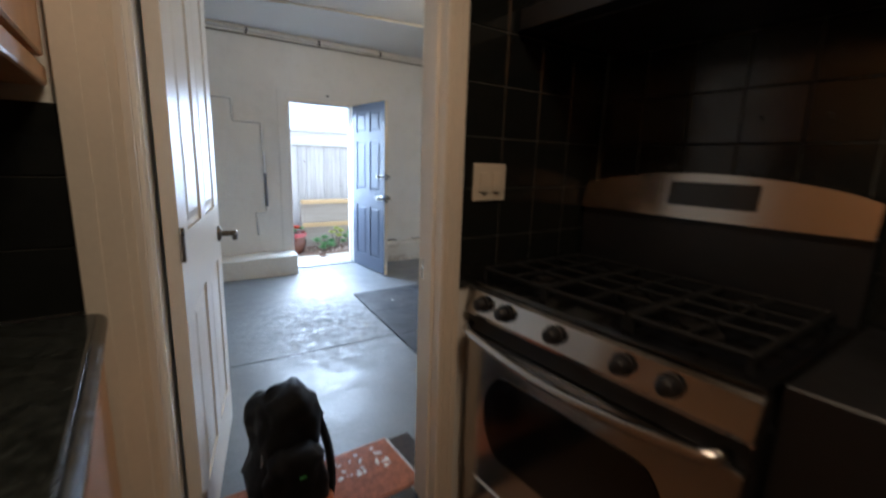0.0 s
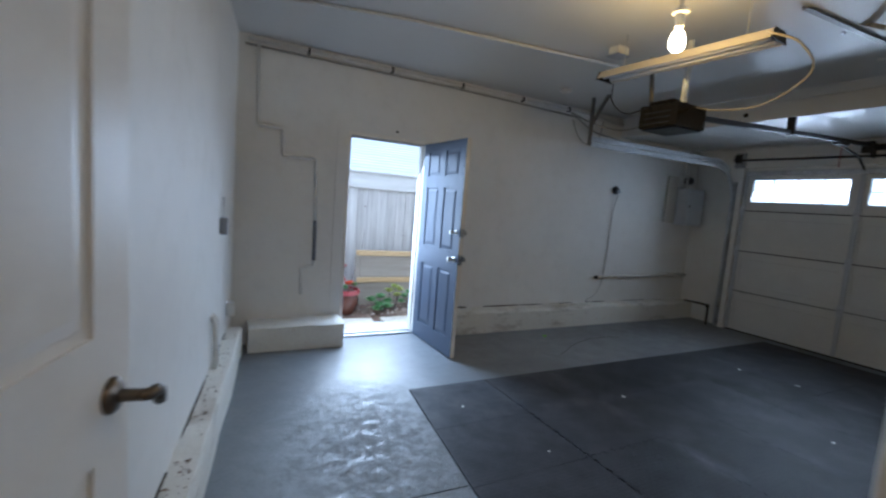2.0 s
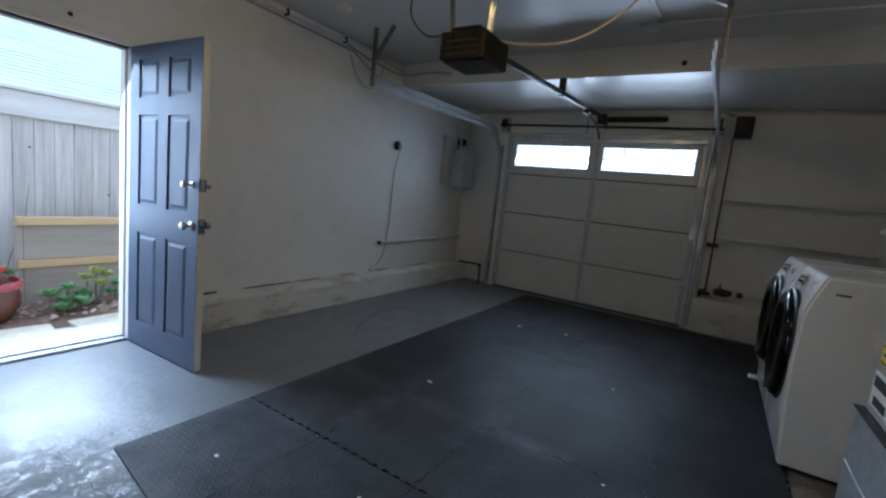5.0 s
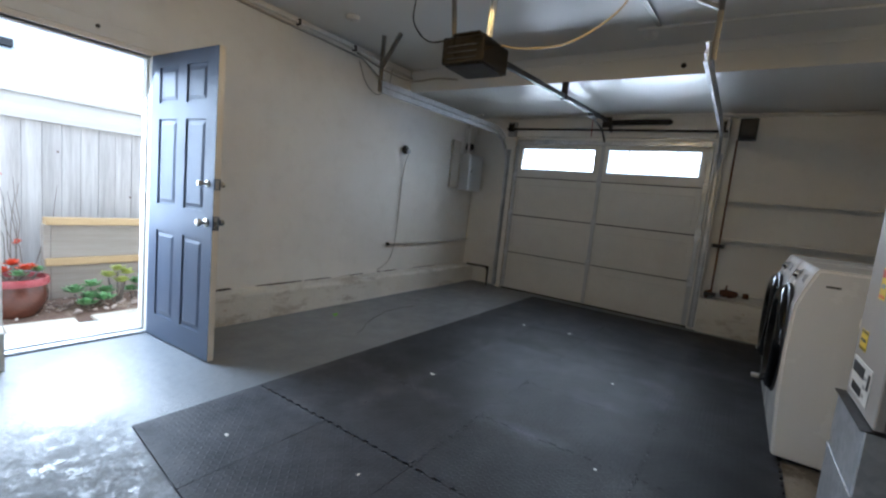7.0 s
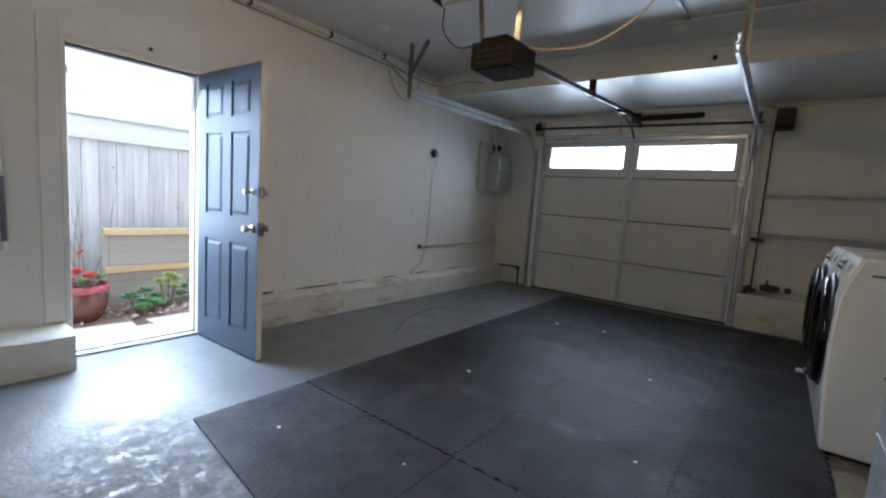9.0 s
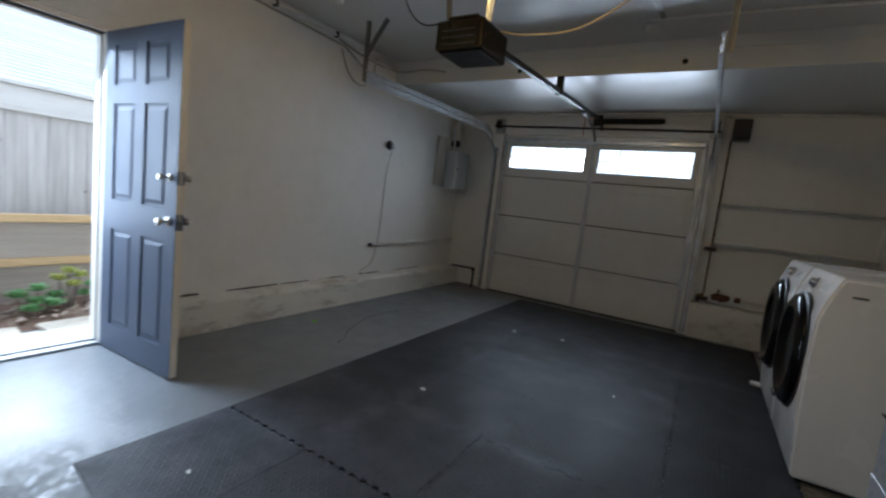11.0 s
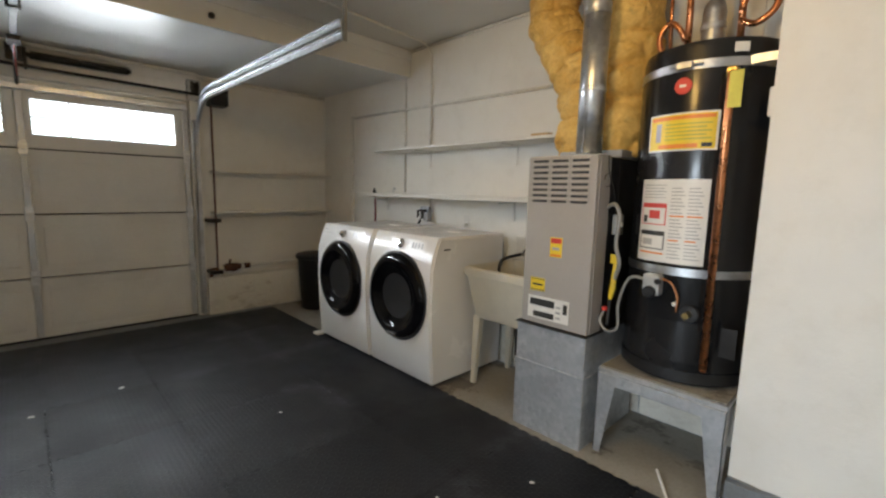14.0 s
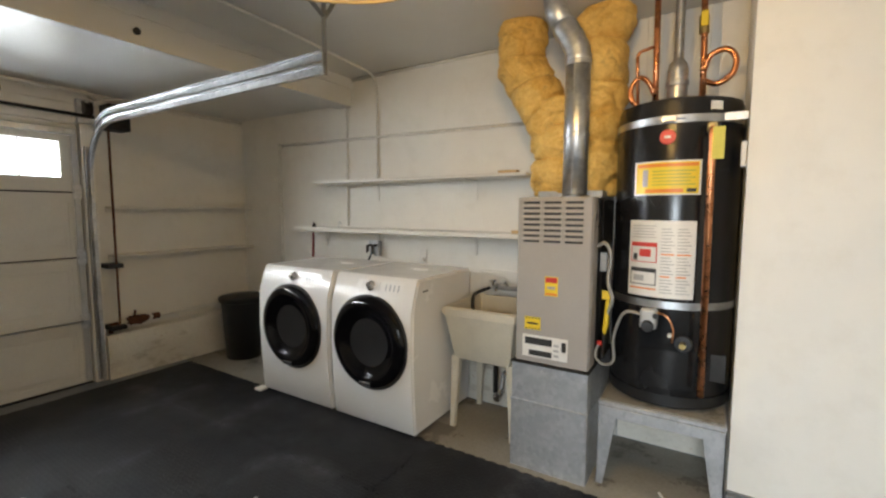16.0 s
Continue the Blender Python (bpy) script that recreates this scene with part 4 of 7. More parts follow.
# wall shelves
SHELF = simple("white_shelf_paint", (0.74, 0.72, 0.67), 0.4, 0, 0.05, 4, 0.05)
def shelf(x0, x1, y0, y1, z, t=0.022, brackets=(), label="long white painted wall shelf"):
    s = thing("wall_shelf", label, "shelf", group="wall shelves")
    part("board", B((x0, x1, y0, y1, z - t, z), bevel=0.003), SHELF, s)
    for x in brackets:
        part("bracket", B((x - 0.012, x + 0.012, y0, y0 + 0.012, z - t - 0.16, z - t), (x - 0.010, x + 0.010, y0 + 0.012, y1 - 0.06, z - t - 0.014, z - t), bevel=0.002), SHELF, s)
    return s
shelf(3.33, 5.44, SOUTH, 1.06, 1.79, brackets=(3.85, 4.87))
shelf(3.30, 5.74, SOUTH, 1.06, 1.36, 0.035, brackets=(3.85, 4.87, 5.55))
for z, dz in ((1.552, 0), (1.115, 0)):
    s = thing("side_shelf", "narrow white shelf fixed to the end wall", "shelf", group="end wall shelves")
    part("board", B((6.745, EAST, SOUTH + 0.005, 2.17, z - 0.022, z), bevel=0.003), SHELF, s)
    part("batten", B((6.88, EAST, SOUTH + 0.005, 2.17, z - 0.055, z - 0.0225), bevel=0.002), SHELF, s)

# ---- outdoors ----
SOIL = concrete("garden_soil", (0.10, 0.06, 0.04), (0.22, 0.14, 0.10), (0.30, 0.22, 0.16), 0.9)
PAVE = concrete("pale_path_concrete", (0.42, 0.40, 0.36), (0.55, 0.53, 0.49), (0.34, 0.31, 0.27), 0.8)
setting("ground", B((-400, 400, 5.80, 400, -0.30, -0.06), (7.06, 400, -400, 5.80, -0.30, -0.06), (-400, -6.0, -400, 5.80, -0.30, -0.06)), PAVE, "pale concrete path and ground outside", "ground")
# soil bed, fence, raised bed, pot and plants outside the blue door
bm = bmesh.new()
nx, ny = 60, 14
grid = [[bm.verts.new((0.2 + 7.0 * i / nx, 6.30 + 1.0 * j / ny + 0.02 * noise.noise(Vector((i * 0.5, j * 0.5, 2))), -0.052 + (0.045 if 0 < j else 0.0) * min(1, j / 3) + 0.02 * noise.noise(Vector((i * 0.9, j * 0.9, 5))))) for j in range(ny + 1)] for i in range(nx + 1)]
for i in range(nx):
    for j in range(ny):
        bm.faces.new((grid[i][j], grid[i + 1][j], grid[i + 1][j + 1], grid[i][j + 1]))
setting("soil_bed", bm, SOIL, "reddish brown garden soil bed", "soil", smooth=60)
setting("pavement", B((0.4, 7.0, 5.80, 6.13, -0.05, -0.012), bevel=0.006), PAVE, "pale concrete path outside the door", "pavement")
rng = random.Random(4)
stone = mesh_of("paver", B((-0.21, 0.21, -0.11, 0.11, 0, 0.03), bevel=0.008, seg=2), simple("paver_stone", (0.46, 0.40, 0.32), 0.8, 0, 0.2, 9, 0.4))
for x, a in ((1.42, 4), (1.88, -5), (2.42, 3)):
    o = new("paver", stone)
    o.matrix_world = pose(x, 6.26, -0.05, 0, 0, a)
    tagged(o, "flat tan stepping stone at the bed's edge", "stepping stone", "stepping stones")
# chips of stone and bark
chip = bmesh.new()
for k in range(260):
    x, y, s = rng.uniform(1.2, 3.6), rng.uniform(6.36, 6.95), rng.uniform(0.006, 0.022)
    m = Matrix.LocRotScale((x, y, -0.005 + 0.5 * s), Euler((rng.uniform(-0.5, 0.5), rng.uniform(-0.5, 0.5), rng.uniform(0, 3))), (s * 1.6, s, s * 0.6))
    bmesh.ops.create_icosphere(chip, subdivisions=1, radius=1, matrix=m)
tagged(part("stone_chips", chip, simple("bark_and_stone", (0.42, 0.33, 0.27), 0.9, 0, 0.5, 3, 0.2)), "scattered pale stone and bark chips on the soil", "gravel", kind="stuff")

fence = thing("fence", "weathered grey vertical-board fence with a pale top board", "fence")
FY = 7.32
x, k = 0.0, 0
while x < 6.4:
    wd = 0.138 + 0.006 * noise.noise(Vector((k, 3, 1)))
    part("board", B((x, x + wd, FY + 0.004 * (k % 2), FY + 0.02 + 0.004 * (k % 2), -0.05, 1.60), bevel=0.002), FENCE_WOOD, fence)
    x, k = x + wd + 0.004, k + 1
part("top_board", B((0.0, 6.4, FY - 0.03, FY - 0.002, 1.565, 1.775), bevel=0.004), GREYWHITE_BOARD, fence, "pale horizontal top board")
part("cap", B((0.0, 6.4, FY - 0.06, FY + 0.08, 1.777, 1.81), bevel=0.004), GREYWHITE_BOARD, fence)
part("post", B((2.98, 3.07, FY - 0.045, FY - 0.031, -0.05, 1.775), bevel=0.004), FENCE_WOOD, fence)
for z, q in ((0.92, 2.83), (1.31, 2.24), (1.12, 3.36)):
    part("knot", L([(0.009, 0), (0.007, -0.0015), (0.001, -0.002)], (q, FY - 0.0005, z), 10, "y"), RUST, fence)
bed = thing("raised_bed", "raised garden bed of old boards with fresh cedar strips", "planter")
part("upper_board", B((2.10, 5.2, 6.96, 7.0, 0.37, 0.665), bevel=0.004), OLD_BOARD, bed)
part("lower_board", B((2.10, 5.2, 6.962, 7.0, -0.05, 0.30), bevel=0.004), OLD_BOARD, bed)
part("strip", B((2.06, 5.2, 6.93, 7.03, 0.667, 0.73), bevel=0.004), NEW_WOOD, bed, "fresh yellow cedar strip")
part("strip", B((2.06, 5.2, 6.935, 7.0, 0.302, 0.368), bevel=0.004), NEW_WOOD, bed, "fresh yellow cedar strip")
part("end_post", B((2.05, 2.098, 6.96, 7.05, -0.05, 0.665), bevel=0.004), OLD_BOARD, bed)

pot = thing("flower_pot", "dark red glazed round flower pot with a pink rim", "flower pot")
GLAZE = simple("red_glaze", (0.12, 0.045, 0.03), 0.2, 0, 0.35, 5, 0.1)
RIM = simple("pink_glaze", (0.36, 0.07, 0.075), 0.25, 0, 0.2, 6, 0.1)
pc = (1.80, 6.62, -0.03)
part("body", L([(0.11, 0.0), (0.15, 0.03), (0.195, 0.13), (0.20, 0.20), (0.185, 0.27), (0.001, 0.275)], pc, 32), GLAZE, pot, smooth=60)
part("rim", L([(0.184, 0.265), (0.205, 0.27), (0.212, 0.30), (0.205, 0.325), (0.185, 0.325), (0.18, 0.29), (0.178, 0.268)], pc, 32), RIM, pot, "pink glazed rim", smooth=60)
part("saucer", L([(0.12, -0.018), (0.17, -0.012), (0.175, 0.004), (0.112, 0.004)], pc, 28), RUST, pot)
part("soil", L([(0.178, 0.276), (0.17, 0.292), (0.001, 0.30)], pc, 24), SOIL, pot)


def leaf_mat(name, a, b):
    m = Nodes(name)
    g = m.add("ShaderNodeNewGeometry")
    v = m.world_coords()
    m.color(m.mix(m.math("MULTIPLY", m.math("ADD", g.outputs["Random Per Island"], m.noise(v, 30, 2)), 0.5), a, b))
    m.rough(0.45)
    return m.mat


GREEN = leaf_mat("succulent_green", (0.10, 0.24, 0.09), (0.28, 0.48, 0.22))
LIME = leaf_mat("lime_leaves", (0.32, 0.38, 0.08), (0.58, 0.58, 0.20))
DARKLEAF = leaf_mat("tree_leaves", (0.04, 0.08, 0.02), (0.12, 0.18, 0.05))
REDLEAF = leaf_mat("red_flowers", (0.50, 0.04, 0.02), (0.75, 0.14, 0.05))
TWIG = simple("brown_twig", (0.20, 0.165, 0.14), 0.8, 0, 0.3, 20, 0.3)


def leaf(bm, base, way, length, width, cup=0.25):
    """A pointed, cupped leaf of six faces."""
    way = way.normalized()
    side = way.cross(Vector((0, 0, 1)))
    side = side.normalized() if side.length > 0.01 else Vector((1, 0, 0))
    up = side.cross(way)
    rows = []
    for t, s in ((0, 0.25), (0.35, 0.9), (0.7, 1.0), (1.0, 0.08)):
        c = base + way * length * t + up * (cup * length * t * t)
        rows.append([bm.verts.new(c + side * (width * s / 2) * q + up * (0.18 * width * s * abs(q))) for q in (-1, 0, 1)])
    for a, b in zip(rows, rows[1:]):
        for k in range(2):
            bm.faces.new((a[k], a[k + 1], b[k + 1], b[k]))


def rosette_plant(name, label, at, heads, material, size, rnd, stem=True):
    ob = thing(name, label, "plant")
    bm, stems = bmesh.new(), bmesh.new()
    for hx, hy, hz in heads:
        c = Vector(at) + Vector((hx, hy, hz))
        if stem:
            sweep(stems, [Vector(at) + Vector((hx * 0.3, hy * 0.3, -0.03)), c - Vector((0, 0, 0.01))], 0.008, 6)
        for ring, tilt in ((7, 0.15), (6, 0.6), (4, 1.3)):
            for k in range(ring):
                a = 2 * math.pi * (k + 0.5 * (tilt > 0.5)) / ring + rnd.uniform(-0.15, 0.15)
                way = Vector((math.cos(a), math.sin(a), tilt + rnd.uniform(-0.1, 0.15)))
                leaf(bm, c, way, size * rnd.uniform(0.8, 1.1) * (1 - 0.2 * tilt), size * 0.5)
    part("leaves", bm, material, ob, smooth=60)
    if stem:
        part("stems", stems, TWIG, ob)
    return ob


rosette_plant("succulent", "green rosette succulent in the soil bed", (2.27, 6.58, -0.02), [(0, 0, 0.08), (-0.10, 0.03, 0.14), (0.09, -0.05, 0.07), (0.03, 0.08, 0.17), (-0.05, -0.08, 0.05), (0.13, 0.05, 0.11)], GREEN, 0.10, rng)
rosette_plant("leafy_shrub", "yellow-green leafy plant in the soil bed", (2.50, 6.66, -0.02), [(0, 0, 0.30), (-0.06, 0.03, 0.24), (0.07, 0.0, 0.26), (0.02, -0.05, 0.20)], LIME, 0.085, rng)
rosette_plant("succulent", "small olive green plant beside the yellow-green one", (2.66, 6.70, -0.02), [(0, 0, 0.16), (0.08, 0.04, 0.20), (-0.05, -0.03, 0.10)], GREEN, 0.08, rng)
rosette_plant("potted_plant", "red-leaved plant growing in the glazed pot", (1.80, 6.62, 0.27), [(-0.08, 0, 0.06), (0.05, -0.05, 0.08), (0.10, 0.06, 0.06), (0.0, 0.08, 0.10)], REDLEAF, 0.075, rng)
rosette_plant("potted_plant", "green leaves growing in the glazed pot", (1.84, 6.60, 0.27), [(-0.04, -0.06, 0.04), (0.09, 0.0, 0.06)], GREEN, 0.07, rng)
tw = thing("bare_shrub", "thin bare shrub with a few red blossoms", "shrub")
bm, fl = bmesh.new(), bmesh.new()
for k in range(9):
    a = rng.uniform(0, 6.28)
    p = Vector((1.90 + rng.uniform(-0.03, 0.03), 6.95 + rng.uniform(-0.03, 0.03), -0.05))
    pts = [p]
    for s in range(6):
        p = p + Vector((0.045 * math.cos(a) + rng.uniform(-0.03, 0.03), 0.03 * math.sin(a) + rng.uniform(-0.02, 0.02), rng.uniform(0.12, 0.22)))
        pts.append(p)
    sweep(bm, pts, 0.004, 5, radii=[0.006, 0.006, 0.005, 0.004, 0.0035, 0.003, 0.002])
    if k % 4 == 0:
        for q in range(5):
            leaf(fl, pts[-1 if k % 8 else -3], Vector((rng.uniform(-1, 1), rng.uniform(-1, 1), rng.uniform(0, 1))), 0.05, 0.03)
part("branch", bm, TWIG, tw)
part("blossoms", fl, REDLEAF, tw)

# neighbouring house with its shingle roof, beyond the fence
house = thing("neighbour_house", "neighbouring house with a pale grey shingle roof", "house")
part("wall", B((-6, 16, 10.6, 16.0, -0.05, 1.75)), simple("pale_siding", (0.55, 0.56, 0.56), 0.7, 0, 0.05, 3, 0.1), house)
SHINGLE = wood("grey_shingles", (0.42, 0.45, 0.48), (0.54, 0.57, 0.60), "x", 0.85, 3)
roof = part("roof", prism(bmesh.new(), [(9.98, 1.66), (14.6, 4.10), (14.6, 3.98), (9.98, 1.58)], -6.4, 16.4, "x"), SHINGLE, house, "pale grey shingle roof in straight courses")
for k in range(34):
    y0, z0 = 10.0 + 0.135 * k, 1.72 + 0.072 * k
    part("shingle_course", prism(bmesh.new(), [(y0, z0 - 0.02), (y0 + 0.16, z0 + 0.065), (y0 + 0.16, z0 + 0.085), (y0, z0 + 0.012)], -6.5, 16.5, "x"), SHINGLE, roof)
part("eave_gutter", T([(-6.5, 9.96, 1.70), (16.5, 9.96, 1.70)], 0.06, 10), GREYWHITE_BOARD, roof)
part("roof_vent", B((2.30, 2.95, 12.3, 12.42, 3.0, 3.13), bevel=0.01), BLACK, roof, "black roof vent strip")
part("back_slope", prism(bmesh.new(), [(14.6, 4.10), (19.0, 1.75), (19.0, 1.6), (14.6, 3.9)], -6.5, 16.5, "x"), SHINGLE, roof)


def tree(at, h, spread, seed):
    r = random.Random(seed)
    t = thing("tree", "leafy green tree behind the neighbouring roof", "tree", group="background trees")
    base = Vector(at)
    tr_ = bmesh.new()
    sweep(tr_, [base, base + Vector((0.1, 0, h * 0.35)), base + Vector((0.0, 0.1, h * 0.75))], 0.2, 9, radii=[0.28, 0.2, 0.08])
    tips = []
    for k in range(14):
        a, z = r.uniform(0, 6.28), h * r.uniform(0.35, 0.75)
        p = base + Vector((0.05, 0.05, z))
        q = p + Vector((spread * math.cos(a) * r.uniform(0.4, 1), spread * math.sin(a) * r.uniform(0.4, 1), h * r.uniform(0.1, 0.3)))
        sweep(tr_, [p, (p + q) / 2 + Vector((0, 0, 0.15)), q], 0.05, 6, radii=[0.07, 0.045, 0.015])
        tips += [q, (p + q) / 2]
    part("trunk", tr_, TWIG, t, smooth=60)
    lv = bmesh.new()
    for tip in tips:
        for k in range(90):
            o = Vector((r.gauss(0, 1), r.gauss(0, 1), r.gauss(0, 0.8))) * spread * 0.22
            leaf(lv, tip + o, Vector((r.uniform(-1, 1), r.uniform(-1, 1), r.uniform(-0.6, 0.6))), 0.17, 0.10)
    part("crown", lv, DARKLEAF, t)


tree((2.5, 24.0, -0.06), 8.0, 2.6, 1)
tree((7.5, 25.0, -0.06), 7.4, 2.4, 2)

# ---- interlocking rubber floor mat ----
mat = thing("floor_mat", "dark interlocking diamond-plate rubber floor mat", "floor mat")


def toothed(x0, x1, y0, y1, slant=0.0, teeth_x=True, teeth_y=True, rise=0.011):
    """A tile with interlocking teeth along its far edges, sunk to match along its near ones."""
    g, dpt, n = 0.0019, 0.014, 9
    ring = []
    def edge(a, b, out, on):
        a, b = Vector(a), Vector(b)
        ring.append(a)
        if not on:
            return
        for k in range(n):
            for f, o in ((0.25, 0), (0.30, 1), (0.70, 1), (0.75, 0)):
                ring.append(a + (b - a) * ((k + f) / n) + Vector(out) * dpt * o)
    edge((x0 + slant + g, y0 + g), (x1 - g, y0 + g), (0, 1), teeth_y)
    edge((x1 - g, y0 + g), (x1 - g, y1 - g), (1, 0), teeth_x)
    edge((x1 - g, y1 - g), (x0 + g, y1 - g), (0, 1), teeth_y)
    edge((x0 + g, y1 - g), (x0 + slant + g, y0 + g), (1, 0), teeth_x)
    bm = bmesh.new()
    lo, hi = [bm.verts.new((p.x, p.y, 0.001)) for p in ring], [bm.verts.new((p.x, p.y, rise)) for p in ring]
    m = len(ring)
    for k in range(m):
        bm.faces.new((lo[k], lo[(k + 1) % m], hi[(k + 1) % m], hi[k]))
    top = bm.faces.new(hi)
    bmesh.ops.triangulate(bm, faces=[top])
    return bm


XS = [1.62, 2.40, 3.06, 3.72, 4.46, 5.16, 5.86, 6.60]
YS = [1.63, 2.22, 3.07, 3.65, 4.25]
for i, (xa, xb) in enumerate(zip(XS, XS[1:])):
    for j, (ya, yb) in enumerate(zip(YS, YS[1:])):
        if i == 0:
            t0, t1 = 1.73 + 0.118 * (yb - 4.25), 1.73 + 0.118 * (ya - 4.25)
            bm = toothed(t0, xb, ya, yb, t1 - t0, False, False)
        else:
            bm = toothed(xa, xb, ya, yb, 0, True, j < 3)
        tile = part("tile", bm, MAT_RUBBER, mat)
        tile.location.z = 0.0004 * ((i * 5 + j * 3) % 4)
setting("floor_strip", B((2.12, 6.72, 0.90, 1.625, 0.0, 0.003)), BARE_CONCRETE, "bare stained concrete strip under the laundry", "floor")

# ---- kitchen ----
KTILE = simple("black_wall_tile", (0.011, 0.012, 0.011), 0.16, 0, 0.25, 7, 0.04)
KFLOORMAT = wood("kitchen_floor_wood", (0.20, 0.11, 0.055), (0.30, 0.17, 0.09), "y", 0.4, 8)
KWALL = wall_paint("kitchen_wall_paint", (0.36, 0.29, 0.20), (0.3, 0.24, 0.17), 0.2)
GRANITE = simple("dark_granite", (0.025, 0.028, 0.026), 0.18, 0, 0.8, 60, 0.0, 260)
setting("kitchen_floor", B((-0.90, 1.65, -2.6, 1.27, 0.0, KFLOOR)), KFLOORMAT, "brown wooden kitchen floor", "floor")
setting("kitchen_wall_east", B((1.52, 1.65, -2.6, 1.30, KFLOOR, 2.75)), KWALL, "kitchen wall behind the stove", "wall")
setting("kitchen_wall_west", B((-0.90, -0.76, -2.6, 1.30, KFLOOR, 2.75)), KWALL, "kitchen wall behind the counter", "wall")
setting("kitchen_wall_south", B((-0.76, 1.52, -2.6, -2.45, KFLOOR, 2.75)), KWALL, "tan kitchen wall", "wall")
setting("kitchen_ceiling", B((-0.90, 1.65, -2.6, 1.295, 2.60, 2.75)), KWALL, "kitchen ceiling", "ceiling")
lampk = thing("ceiling_lamp", "round frosted kitchen ceiling lamp", "lamp")
part("base", L([(0.17, 0), (0.17, -0.03), (0.16, -0.035), (0.001, -0.035)], (0.32, 0.18, 2.599), 32), NICKEL, lampk)
part("shade", L([(0.155, -0.036), (0.15, -0.06), (0.10, -0.085), (0.001, -0.095)], (0.32, 0.18, 2.599), 32), emitter("warm_lamp_glass", (1.0, 0.75, 0.45), 3.0), lampk, "frosted glass shade", smooth=60)

tile_wall = thing("tile_backsplash", "glossy black kitchen wall tiles", "backsplash")
tm = mesh_of("tile", B((0, 0.1595, -0.008, 0, 0, 0.160), bevel=0.0025), KTILE)
tme = mesh_of("tile", B((-0.008, 0, 0, 0.1595, 0, 0.160), bevel=0.0025), KTILE)
def put(data, m):
    o = new("tile", data)
    o.parent = tile_wall
    o.matrix_world = m
for r in range(9):
    z = 0.979 + 0.1625 * r
    for c in range(5):
        x, sx = (0.825, 1.018) if c == 0 else (0.9895 + 0.1622 * (c - 1), 0.15 if c == 4 else 1)
        put(tm, Matrix.Translation((x, 1.2995, z)) @ Matrix.Diagonal((sx, 1, 1, 1)))
    for c in range(11):
        put(tme, pose(1.5195, 1.2885 - 0.1622 * (c + 1), z))
    if r < 3:
        for c in range(3):
            put(tm, Matrix.Translation((-0.125 - 0.1622 * (c + 1), 1.2995, 1.062 + 0.1365 * r)) @ Matrix.Diagonal((1, 1, 0.84, 1)))
GROUT = simple("grey_grout", (0.07, 0.07, 0.062), 0.8, 0, 0.2, 20, 0.2)
part("grout", B((0.8235, 1.513, 1.2945, 1.2998, 0.97, 2.45)), GROUT, tile_wall)
part("grout", B((1.5145, 1.5198, -0.5, 1.294, 0.97, 2.45)), GROUT, tile_wall)
part("grout", B((-0.62, -0.125, 1.2945, 1.2998, 1.061, 1.468)), GROUT, tile_wall)

sw = thing("light_switch", "almond two-gang light switch plate on black tile", "light switch")
ALMOND = simple("almond_plastic", (0.62, 0.55, 0.44), 0.35, 0, 0.04, 5, 0.0)
part("plate", B((0.865, 1.002, 1.283, 1.2905, 1.262, 1.383), bevel=0.003, seg=2), ALMOND, sw)
for x in (0.907, 0.960):
    part("rocker", B((x - 0.018, x + 0.018, 1.278, 1.2828, 1.29, 1.355), bevel=0.002), ALMOND, sw)
    part("slot", B((x - 0.010, x + 0.010, 1.2770, 1.2779, 1.285, 1.2885)), PRINT_BLACK, sw)

ct = thing("base_cabinet", "honey maple kitchen base cabinet", "cabinet")
part("body", B((-0.74, -0.128, -1.6, 1.288, KFLOOR + 0.10, 1.018)), CABINET_WOOD, ct)
part("toe_kick", B((-0.74, -0.20, -1.6, 1.288, KFLOOR + 0.001, KFLOOR + 0.099)), BLACK, ct)
for y0 in (-1.5, -0.55, 0.40):
    part("door", B((-0.1275, -0.108, y0, y0 + 0.87, KFLOOR + 0.12, 1.0), bevel=0.004), CABINET_WOOD, ct)
setting_top = thing("countertop", "dark polished granite countertop", "countertop")
part("front_edge", T([(-0.1115, -1.6, 1.04), (-0.1115, 1.289, 1.04)], 0.0185, 12), GRANITE, setting_top, "rounded granite front edge", smooth=60)
part("slab", B((-0.755, -0.110, -1.6, 1.289, 1.020, 1.060), bevel=0.006, seg=2), GRANITE, setting_top)
uc = thing("wall_cabinet", "honey maple kitchen wall cabinet", "cabinet")
part("body", B((-0.755, -0.155, -1.6, 1.289, 1.535, 2.45)), CABINET_WOOD, uc)
part("light_rail", B((-0.74, -0.137, -1.6, 1.289, 1.497, 1.533), bevel=0.006, seg=2), CABINET_WOOD, uc)
for y0 in (-1.5, -0.55, 0.40):
    part("door", B((-0.154, -0.135, y0, y0 + 0.87, 1.545, 2.44), bevel=0.004), CABINET_WOOD, uc)

